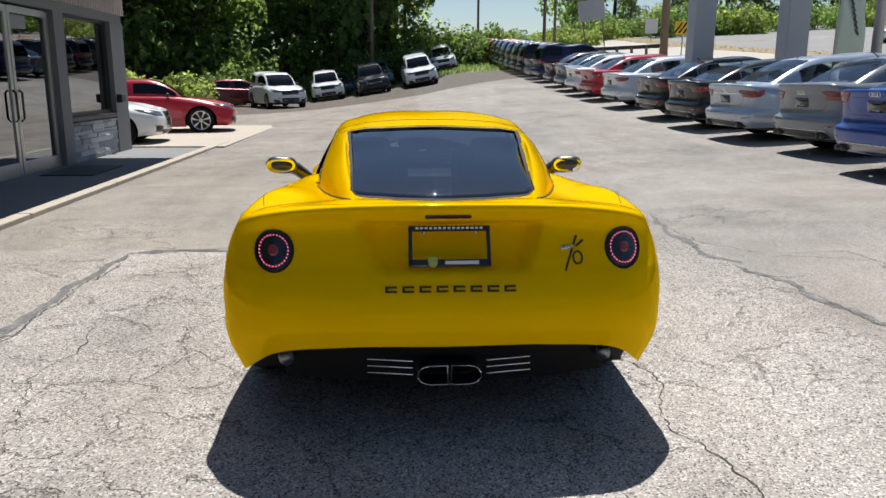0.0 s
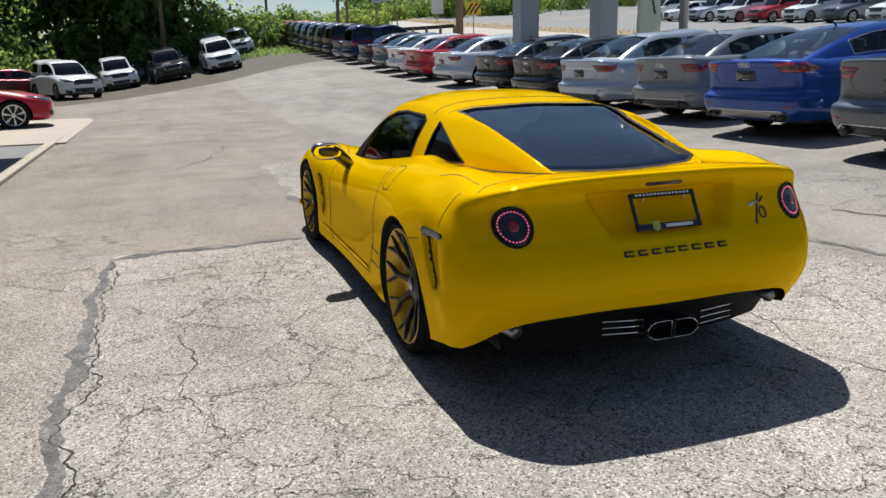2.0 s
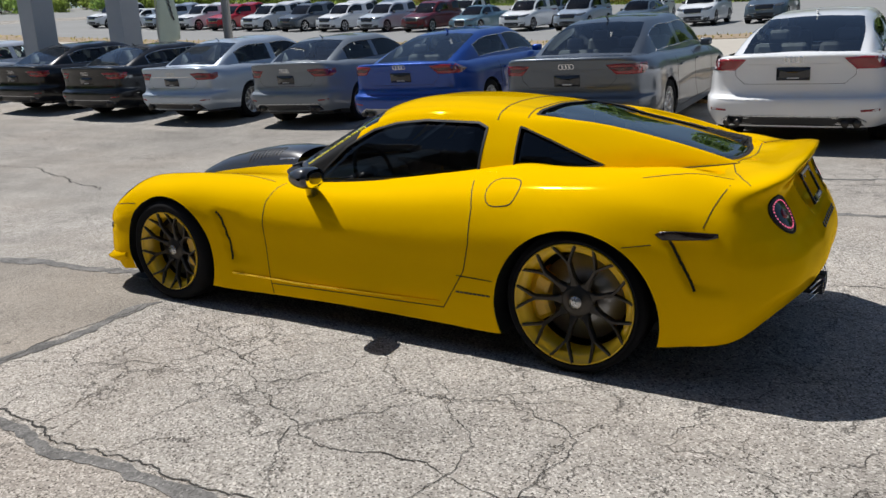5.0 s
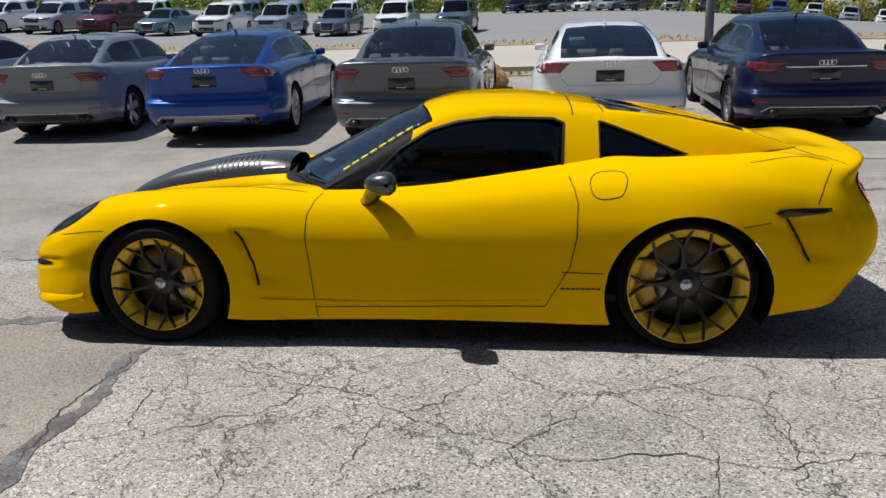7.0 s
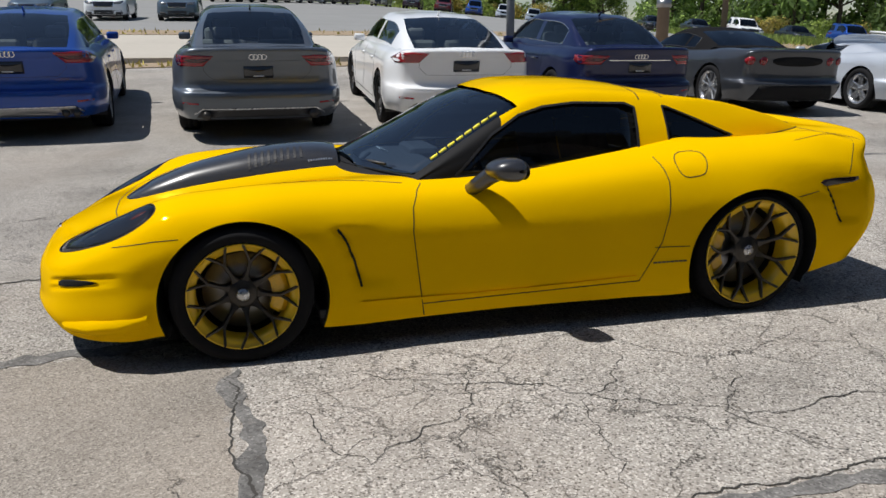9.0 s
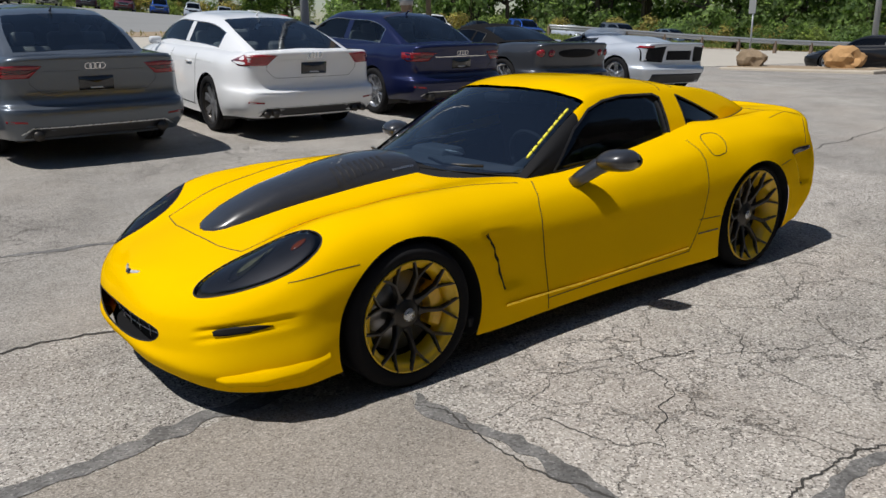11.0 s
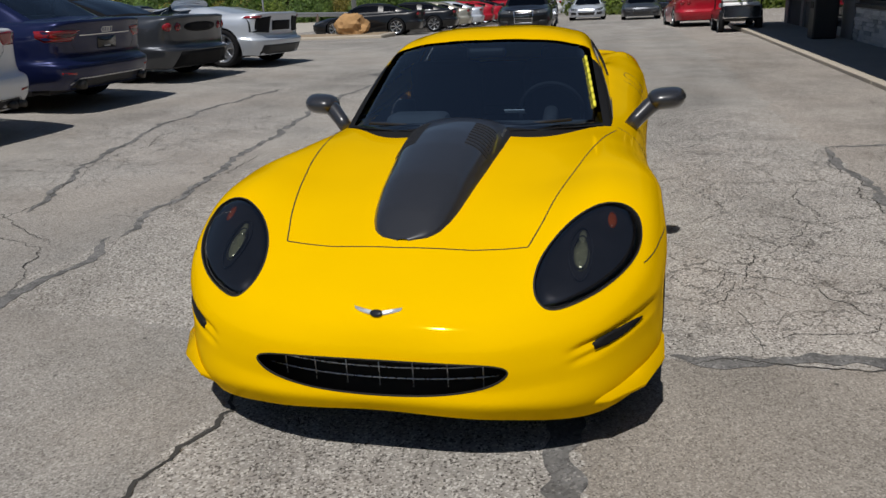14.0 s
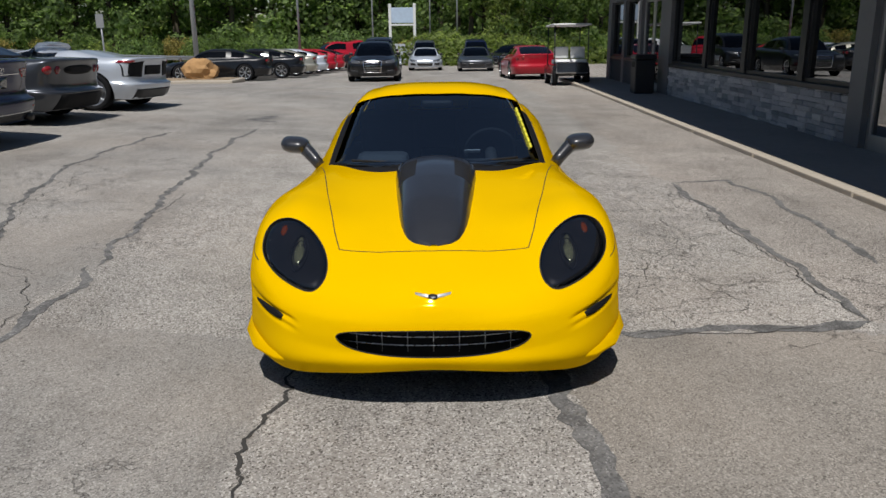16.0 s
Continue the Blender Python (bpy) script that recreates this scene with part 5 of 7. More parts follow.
    if fine:
        tube("roof_antenna", [(0, yb1 + .06, d["H"] - .03), (0, yb1 + .0, d["H"] + .02), (0, yb1 - .04, d["H"] + .035)], .016, body_mat if kind not in ("spider", "wedge") else M_BLACK, car, 6, taper=.006) if kind not in ("spider", "wedge", "coupe") else None
        for sg in (-1, 1):
            ys = [ym - .02] + ([y6 - .55] if d["door"] == 4 else [])
            zt = d["belt"] - .03
            for y in ([ra + .42, -.05, fa - .55] if d["door"] == 4 else [-.35, fa - .62]):
                ribbon("door_gap", bvh, [(y, zt), (y, .5), (y + (.12 if y < 0 else -.04), .30)], "x", sg, .007, .0015, M_GAP, car)
            ribbon("sill_gap", bvh, [(ra + .5, .29), (fa - .5, .29)], "x", sg, .012, .002, M_BLACK, car)
            ribbon("shoulder_crease", bvh, [(ra - .3, d["belt"] - .10), (0, d["belt"] - .115), (fa, d["belt"] - .135)], "x", sg, .007, .003, body_mat, car)
            for y in ([.02, ra + .55] if d["door"] == 4 else [-.28]):
                patch("door_handle", bvh, [(y, zt - .10), (y + .2, zt - .105), (y + .2, zt - .13), (y, zt - .125)], "x", sg, .018, body_mat, car, rings=1)
    for sg in (-1, 1):
        bm = box_bm(bmesh.new(), (sg * (hw * .91 + .03), y6 - .46, d["belt"] + .035), (.17, .09, .105), .03)
        part("door_mirror", bm, body_mat if fine else M_BLACK, car, smooth=True)
    # nose
    ns, lo = d["nose"], d["low"]
    for sg in (-1, 1):
        p = [(.46, ns - .03), (.88, ns + .045), (.90, ns - .01), (.80, ns - .10), (.50, ns - .115)]
        o = patch("headlight", bvh, [(sg * hw * x, z) for x, z in p], "y", 1, .006, M_HEAD if fine else M_HEADFAR, car, "clear headlight", rings=3)
        patch("fog_intake", bvh, [(sg * hw * .56, .42), (sg * hw * .86, .44), (sg * hw * .84, .30), (sg * hw * .54, .29)], "y", 1, .005, M_BLACK, car, rings=2)
    g = [(-.34, ns - .03), (.34, ns - .03), (.30, .34), (-.30, .34)] if kind in ("sedan", "limousine", "compact", "fastback") else [(-.46, ns - .01), (.46, ns - .01), (.40, ns - .23), (-.40, ns - .23)]
    if kind in ("spider", "coupe", "wedge"):
        g = [(-.45, .42), (.45, .42), (.40, .27), (-.40, .27)]
    o = patch("grille", bvh, g, "y", 1, .006, M_GLOSS, car, rings=3)
    if kind not in ("spider", "wedge", "coupe"):
        ribbon("grille_frame", bvh, g, "y", 1, .022, .012, M_CHROME, o, closed=True)
        for q in (range(1, 5) if fine or kind == "limousine" else ()):
            z = g[0][1] + (g[2][1] - g[0][1]) * q / 5
            ribbon("grille_bar", bvh, [(g[0][0] * .95, z), (g[1][0] * .95, z)], "y", 1, .010, .010, M_CHROME, o)
        patch("lower_intake", bvh, [(-.5, .33), (.5, .33), (.46, .24), (-.46, .24)] if kind != "suv" else [(-.78, .50), (.78, .50), (.74, .32), (-.74, .32)], "y", 1, .006, M_BLACK, car, rings=2)
    if kind == "suv" and not fine:
        for sg in (-1, 1):
            tube("roof_rail", [(sg * hw * .60, y, d["H"] - .035) for y in np.linspace(yb1, y4 - .1, 5)], .018, M_BLACK, car, 6)
    car["body_mat"] = 0
    return car


FARW = []


def far_wheel(parent, R, rim, m):
    if not FARW:
        bm = bmesh.new()
        radii, grid = (.004, .05, .12, .19, .226, .232, .248, .25), []
        for k in range(35):
            w = 2 * math.pi * (k + (.28 if k % 5 == 0 else -.28 if k % 5 == 2 else 0)) / 35
            flat = k % 5 in (0, 1, 2)
            xs = (-.098, -.096, -.094 if flat else -.06, -.094 if flat else -.055, -.096 if flat else -.06, -.10, -.105, -.09)
            grid.append([bm.verts.new((x, r * math.cos(w), r * math.sin(w))) for x, r in zip(xs, radii)])
        for k in range(35):
            for i in range(7):
                f = bm.faces.new((grid[k][i], grid[k][i + 1], grid[(k + 1) % 35][i + 1], grid[(k + 1) % 35][i]))
                f.material_index = 1 if k % 5 in (2, 3, 4) and 1 <= i <= 3 else 0
        me = bpy.data.meshes.new("wheel")
        bm.to_mesh(me)
        bm.free()
        me.materials.append(M_ALLOY)
        me.materials.append(M_DARKIN)
        ob = new("wheel", me)
        ty = revolve("tyre", [(-.09, .24), (-.115, .29), (-.09, .35), (.09, .35), (.115, .29)], M_TYRE, ob, 20)
        FARW.extend((ob, ty))
        ob.parent = parent
    else:
        ob = again(FARW[0], parent)
        again(FARW[1], ob)
    ob.matrix_local = m @ Matrix.Scale(R / .35, 4)


def repaint(car, key):
    """Another paint on a copy, set on the objects, not on the shared meshes."""
    for o in car.children_recursive:
        if o.type == "MESH" and o.name.split(".")[0] in ("body", "roof", "engine_cover"):
            o.material_slots[0].link = "OBJECT"
            o.material_slots[0].material = colour(key)
    return car


def on_land(x, y, heading, L=4.8, W=1.6):
    """A pose on the ground for a thing that faces the heading (0: +y, 90: -x)."""
    h = radians(heading)
    f, r = Vector((-math.sin(h), math.cos(h), 0)), Vector((math.cos(h), math.sin(h), 0))
    z = lambda v: land(x + v.x, y + v.y)
    a, b = f * L * .29, r * W * .5
    zf, zb, zr, zl = z(a), z(-a), z(b), z(-b)
    F_ = (2 * a + Vector((0, 0, zf - zb))).normalized()
    R_ = (2 * b + Vector((0, 0, zr - zl))).normalized()
    U = R_.cross(F_).normalized()
    R_ = F_.cross(U)
    m = Matrix((R_, F_, U)).transposed().to_4x4()
    m.translation = (x, y, (zf + zb + zr + zl) / 4)
    return m


M_SOFT = plain("soft_top_fabric", (0.010, 0.010, 0.011), 0.95, grain=200, bump=.2, spec=0.1)
M_SPOKE2 = plain("bright_spoke", (0.42, 0.42, 0.43), 0.3, 0.8)
M_HEAD = plain("headlight_lens", (0.42, 0.44, 0.46), 0.15, 0.3, coat=1.0, grain=30, vary=0.5)

M_HEADFAR = plain("dark_headlight", (0.10, 0.105, 0.11), 0.15, 0.3, coat=1.0, grain=30, vary=0.7)

ROW = "cars in the display row"


def nose_in(x, y, heading, d):
    """The pose of a car whose tail's middle stands at x, y."""
    h = radians(heading)
    half = d["wb"] / 2 + (d["L"] - d["wb"] - d["fo"])
    return on_land(x - math.sin(h) * half, y + math.cos(h) * half, heading, d["L"], d["W"])


def put_row():
    rows = [
        ("sedan_car", "limousine", "dark grey metallic saloon parked with its tail outward", "grey", 4.95, .97, -90, {}),
        ("hatchback_car", "fastback", "bright metallic blue fastback with dark tail lights", "blue", 5.38, 3.66, -87, {}),
        ("sedan_car", "compact", "flat grey compact saloon with a dark boot spoiler", "stone", 5.85, 6.25, -86, {}),
        ("sedan_car", "sedan", "silver blue saloon with wide red tail lights", "silver", 5.85, 9.0, -86, dict(L=4.9, W=1.87, H=1.45)),
        ("convertible_car", "sedan", "black convertible with a black fabric roof", "black", 5.95, 11.6, -86, dict(H=1.38, door=2)),
        ("sedan_car", "sedan", "black saloon with a sloping roof", "black", 6.1, 14.35, -86, dict(H=1.41)),
        ("sedan_car", "sedan", "pale silver saloon with clear windows", "brightsilver", 6.2, 18.2, -86, {}),
        ("sedan_car", "sedan", "bright red saloon parked tail outward", "red", 6.3, 21.6, -86, {}),
        ("sedan_car", "sedan", "white saloon with red tail lights", "white", 6.35, 24.2, -86, {}),
        ("sedan_car", "sedan", "dark slate saloon parked tail outward", "slate", 6.5, 27.0, -86, {}),
        ("sedan_car", "sedan", "black saloon with a maroon sheen", "plum", 6.6, 30.0, -86, {}),
        ("hatchback_car", "fastback", "white fastback with large red tail lights", "white", 5.02, -1.55, -92, {}),
        ("sedan_car", "sedan", "dark navy blue saloon with clear tail badge", "navy", 5.3, -4.12, -91, dict(L=4.73)),
        ("convertible_car", "spider", "dark grey sports car with a black soft top", "graphite", 5.65, -6.95, -92, {}),
        ("sports_car", "wedge", "silver wedge-shaped sports car with black tail grilles", "brightsilver", 5.45, -9.55, -94, {}),
    ]
    for name, kind, label, key, x, y, h, kw in rows:
        c = parked_car(name, kind, label, key, True, ROW, **kw)
        c.matrix_world = nose_in(x, y, h, spec(kind, **kw))


put_row()


# ---------------------------------------------------------------- ground
def asphalt():
    k = Mat("asphalt", (0.25, 0.24, 0.22), 0.92, spec=0.12)
    p = k.place()
    sep = k.node("SeparateXYZ")
    k.link(p, sep.inputs[0])
    wob, wob2 = k.noise(p, 2.2, 3), k.noise(p, 16.0, 3)
    w = k.math("ADD", k.math("MULTIPLY", k.math("SUBTRACT", wob, 0.5), 0.45), k.math("MULTIPLY", k.math("SUBTRACT", wob2, 0.5), 0.16))
    x, y = k.math("ADD", sep.outputs[0], w), k.math("ADD", sep.outputs[1], w)
    # coarse old surface round the car
    old = k.math("MULTIPLY", k.math("MULTIPLY", k.math("GREATER_THAN", x, -2.42), k.math("LESS_THAN", x, 2.35)), k.math("MULTIPLY", k.math("LESS_THAN", y, 1.38), k.math("GREATER_THAN", y, -5.2)))
    nose = k.math("MULTIPLY", k.math("MULTIPLY", k.math("GREATER_THAN", x, -0.66), k.math("LESS_THAN", x, 0.73)), k.math("MULTIPLY", k.math("LESS_THAN", y, 6.5), k.math("GREATER_THAN", y, 1.3)))
    old = k.math("MAXIMUM", old, nose)
    # stones
    vor = k.node("TexVoronoi", Scale=135.0)
    k.link(p, vor.inputs["Vector"])
    vor2 = k.node("TexVoronoi", Scale=190.0)
    k.link(p, vor2.inputs["Vector"])
    bw = k.node("RGBToBW")
    k.link(vor.outputs["Color"], bw.inputs[0])
    stone = k.ramp(bw.outputs[0], [(0.17, (0.10, 0.09, 0.08)), (0.30, (0.335, 0.310, 0.280)), (0.68, (0.405, 0.378, 0.342)), (0.80, (0.64, 0.605, 0.555))])
    bw2 = k.node("RGBToBW")
    k.link(vor2.outputs["Color"], bw2.inputs[0])
    fine = k.ramp(bw2.outputs[0], [(0.16, (0.11, 0.102, 0.092)), (0.28, (0.268, 0.253, 0.232)), (0.70, (0.328, 0.311, 0.287)), (0.82, (0.53, 0.505, 0.465))])
    fine = k.mix(0.48, fine, k.mix(1.0, stone, (0.86, 0.86, 0.86), "MULTIPLY"))
    fine = k.mix(k.math("MULTIPLY", k.math("GREATER_THAN", y, 1.42), k.math("SUBTRACT", 1.0, k.math("MULTIPLY", k.math("GREATER_THAN", x, 0.73), 0.8))), fine, k.mix(1.0, fine, (0.90, 0.865, 0.825), "MULTIPLY"))
    beside = k.math("MULTIPLY", k.math("LESS_THAN", x, -2.44), k.math("LESS_THAN", y, 1.25))
    c = k.mix(old, k.mix(beside, fine, k.mix(1.0, stone, (0.86, 0.835, 0.82), "MULTIPLY")), stone)
    # broad stains and wear
    n1, n2, n3 = k.noise(p, 0.22, 5, 0.6), k.noise(p, 1.4, 5, 0.6), k.noise(p, 9.0, 4, 0.6)
    c = k.mix(1.0, c, k.ramp(n1, [(0.3, 0.80), (0.5, 0.99), (0.72, 1.13)]), "MULTIPLY")
    lane = k.node("Mapping")
    lane.inputs["Scale"].default_value = (1.1, 0.16, 1.0)
    k.link(p, lane.inputs["Vector"])
    c = k.mix(1.0, c, k.ramp(k.noise(lane.outputs[0], 0.9, 5, 0.62, 0.4), [(0.36, 0.86), (0.5, 1.0), (0.66, 1.08)]), "MULTIPLY")
    c = k.mix(1.0, c, k.ramp(n2, [(0.28, 0.78), (0.5, 1.0), (0.75, 1.15)]), "MULTIPLY")
    c = k.mix(k.math("MULTIPLY", k.ramp(n3, [(0.55, 0.0), (0.72, 1.0)]), 0.35), c, (0.34, 0.31, 0.27))
    warm = k.noise(p, 0.5, 3)
    c = k.mix(k.math("MULTIPLY", k.ramp(warm, [(0.46, 0.0), (0.66, 1.0)]), 0.22), c, (0.35, 0.29, 0.235))
    # drips of oil
    od = k.node("TexVoronoi", Scale=1.3)
    k.link(p, od.inputs["Vector"])
    od.feature = "F1"
    spots = k.ramp(od.outputs["Distance"], [(0.02, 1.0), (0.05, 0.0)])
    c = k.mix(k.math("MULTIPLY", spots, 0.6), c, (0.05, 0.048, 0.045))
    # small pits and specks of tar
    pit = k.node("TexVoronoi", Scale=7.0)
    k.link(p, pit.inputs["Vector"])
    tone = k.node("RGBToBW")
    k.link(pit.outputs["Color"], tone.inputs[0])
    pits = k.math("MULTIPLY", k.ramp(pit.outputs["Distance"], [(0.045, 1.0), (0.085, 0.0)]), k.ramp(tone.outputs[0], [(0.50, 0.0), (0.56, 1.0)]))
    c = k.mix(k.math("MULTIPLY", pits, 0.75), c, (0.06, 0.056, 0.052))
    # web of cracks
    warp = k.node("TexNoise", Scale=3.5, Detail=5.0, Roughness=0.65)
    k.link(p, warp.inputs["Vector"])
    mixv = k.node("Mix")
    mixv.data_type = "VECTOR"
    mixv.inputs[0].default_value = 0.30
    k.link(p, mixv.inputs[4])
    k.link(warp.outputs["Color"], mixv.inputs[5])
    web = None
    for scale, wide in ((1.9, 0.0045), (4.6, 0.0075)):
        v = k.node("TexVoronoi", Scale=scale)
        v.feature = "DISTANCE_TO_EDGE"
        k.link(mixv.outputs[1], v.inputs["Vector"])
        line = k.ramp(v.outputs["Distance"], [(0.0, 1.0), (wide, 0.75), (wide * 1.9, 0.0)])
        if web is None:
            web = line
        else:
            gate = k.ramp(k.noise(p, 0.75, 2), [(0.45, 0.0), (0.55, 1.0)])
            web = k.math("MAXIMUM", web, k.math("MULTIPLY", line, gate))
    left = k.math("LESS_THAN", x, 1.0)
    far = k.ramp(k.math("MULTIPLY", k.math("ADD", sep.outputs[1], 10.0), 0.08), [(0.38, 0.12), (0.54, 1.0), (0.85, 1.0), (0.93, 0.0)])
    gate = k.math("MULTIPLY", k.math("MULTIPLY", old, left), far)
    loose = k.ramp(k.noise(p, 0.35, 3), [(0.48, 0.0), (0.58, 1.0)])
    gate = k.math("MAXIMUM", gate, k.math("MULTIPLY", loose, 0.75))
    broken = k.ramp(k.noise(p, 6.0, 4), [(0.36, 0.15), (0.52, 1.0)])
    web = k.math("MULTIPLY", k.math("MULTIPLY", web, gate), broken)
    c = k.mix(k.math("MULTIPLY", web, 0.58), c, (0.04, 0.036, 0.032))
    # newer dark surface beyond the fold
    d = k.math("SUBTRACT", k.math("SUBTRACT", y, k.math("MULTIPLY", x, 0.85)), 32.5)
    dark = k.math("MULTIPLY", k.math("GREATER_THAN", d, 0.0), k.math("LESS_THAN", x, 12.0))
    c = k.mix(k.math("MULTIPLY", dark, 0.9), c, k.mix(1.0, fine, (0.42, 0.40, 0.38), "MULTIPLY"))
    k.color(c)
    h = k.math("ADD", k.math("MULTIPLY", bw.outputs[0], k.math("ADD", k.math("MULTIPLY", old, 0.8), 0.15)), k.math("MULTIPLY", bw2.outputs[0], 0.4))
    h = k.math("SUBTRACT", h, k.math("MULTIPLY", web, 2.2))
    h = k.math("ADD", h, k.math("MULTIPLY", n3, 0.6))
    k.bump(h, 0.8, 0.006)
    return k.m


M_ASPHALT = asphalt()


def tar():
    k = Mat("tar_filler", (0.13, 0.125, 0.12), 0.9, spec=0.3)
    p = k.place()
    v = k.node("TexVoronoi", Scale=110.0)
    k.link(p, v.inputs["Vector"])
    bw = k.node("RGBToBW")
    k.link(v.outputs["Color"], bw.inputs[0])
    c = k.ramp(bw.outputs[0], [(0.15, (0.095, 0.091, 0.087)), (0.4, (0.140, 0.135, 0.129)), (0.75, (0.160, 0.155, 0.148)), (0.9, (0.25, 0.242, 0.23))])
    k.color(k.mix(1.0, c, k.ramp(k.noise(p, 7.0, 4, 0.6), [(0.3, 0.65), (0.7, 1.45)]), "MULTIPLY"))
    k.bump(bw.outputs[0], 0.35, 0.004)
    return k.m


M_TAR = tar()
M_CRACK = plain("crack_dark", (0.042, 0.039, 0.035), 0.95, grain=40, vary=0.4)
M_CONC = plain("concrete", (0.42, 0.365, 0.295), 0.88, grain=18, vary=0.22, bump=0.2)
M_WALK = plain("walkway_concrete", (0.20, 0.20, 0.197), 0.9, grain=14, vary=0.3, bump=0.3)
M_ROAD = plain("pale_road", (0.42, 0.385, 0.33), 0.9, grain=6, vary=0.18)
M_FARLOT = plain("far_lot_asphalt", (0.22, 0.22, 0.215), 0.9, grain=5, vary=0.25)
M_DIRT = plain("dirt", (0.27, 0.205, 0.135), 0.95, grain=20, vary=0.5, bump=0.5)


def ground():
    xs = np.unique(np.concatenate([np.linspace(-300, -20, 25), np.linspace(-20, 20, 101), np.linspace(20, 100, 81), np.linspace(100, 500, 30)]))
    ys = np.unique(np.concatenate([np.linspace(-500, -60, 25), np.linspace(-60, 60, 161), np.linspace(60, 500, 30)]))
    V = [(x, y, land(x, y)) for x in xs for y in ys]
    n = len(ys)
    F = [(i * n + j, (i + 1) * n + j, (i + 1) * n + j + 1, i * n + j + 1) for i in range(len(xs) - 1) for j in range(n - 1)]
    return tagged(mesh_ob("ground", V, F, M_ASPHALT), "weathered grey asphalt lot with cracks and stains", "ground", kind="structure")


def sheet(name, label, cat, mat, x0, x1, y0, y1, up, kind="structure", nx=12, ny=60, wob=0.0, skew=0.0):
    """A sheet that lies on the land, with a skirt, between two edges along y."""
    V, F = [], []
    for i in range(nx + 1):
        for j in range(ny + 1):
            y = y0 + (y1 - y0) * j / ny
            x = x0 + (x1 - x0) * i / nx + skew * y
            x += wob * noise.noise(Vector((x0, y * .35, i * .01))) if i in (0, nx) else 0
            V.append((x, y, land(x, y) + (up if 0 < i < nx or True else 0)))
    m = ny + 1
    for i in range(nx):
        for j in range(ny):
            F.append((i * m + j, (i + 1) * m + j, (i + 1) * m + j + 1, i * m + j + 1))
    ring = [j for j in range(m)] + [i * m + ny for i in range(1, nx + 1)] + [nx * m + j for j in range(ny - 1, -1, -1)] + [i * m for i in range(nx - 1, 0, -1)]
    o = len(V)
    V += [(V[q][0], V[q][1], V[q][2] - up - .05) for q in ring]
    for a in range(len(ring)):
        b = (a + 1) % len(ring)
        F.append((ring[a], ring[b], o + b, o + a))
    return tagged(mesh_ob(name, V, F, mat, smooth=False), label, cat, kind=kind)


def seam(name, label, pts, width, mat, rough=0.05, seed=0, up=0.004, step=0.018, taper=True):
    """A crooked crack or a strip of filler along a line on the ground."""
    rnd = random.Random(seed)
    P = []
    for a, b in zip(pts, pts[1:]):
        n = max(1, int(math.dist(a, b) / step))
        P += [(a[0] + (b[0] - a[0]) * s / n, a[1] + (b[1] - a[1]) * s / n) for s in range(n)]
    P.append(pts[-1])
    V, F = [], []
    for i, (x, y) in enumerate(P):
        a, b = P[max(0, i - 1)], P[min(len(P) - 1, i + 1)]
        d = Vector((b[0] - a[0], b[1] - a[1], 0)).normalized()
        s = Vector((-d.y, d.x, 0))
        q = noise.noise(Vector((x * 2.1 + seed, y * 2.1, 0))) * rough * 2 + noise.noise(Vector((x * 11, y * 11, seed + 2.0))) * rough * .7 + (rnd.uniform(-1, 1) * rough * .12 if width < .035 else 0)
        w = width * (0.55 + 1.1 * abs(noise.noise(Vector((x * 3.3, y * 3.3, seed + 5.0)))) + .35 * abs(noise.noise(Vector((x * 11, y * 11, seed + 9.0)))))
        if taper:
            w *= min(1, (i + 1) / 12, (len(P) - i) / 12)
        c = Vector((x, y, 0)) + s * q
        l, r = c + s * w * .5, c - s * w * .5
        V += [(l.x, l.y, land(l.x, l.y) + up), (r.x, r.y, land(r.x, r.y) + up)]
    F = [(2 * i, 2 * i + 1, 2 * i + 3, 2 * i + 2) for i in range(len(P) - 1)]
    return tagged(mesh_ob(name, V, F, mat, smooth=False), label, "crack", kind="structure")


def x_high(pts):
    """Whether a line runs on the sloping part of the lot."""
    return max(p[0] for p in pts) > .6


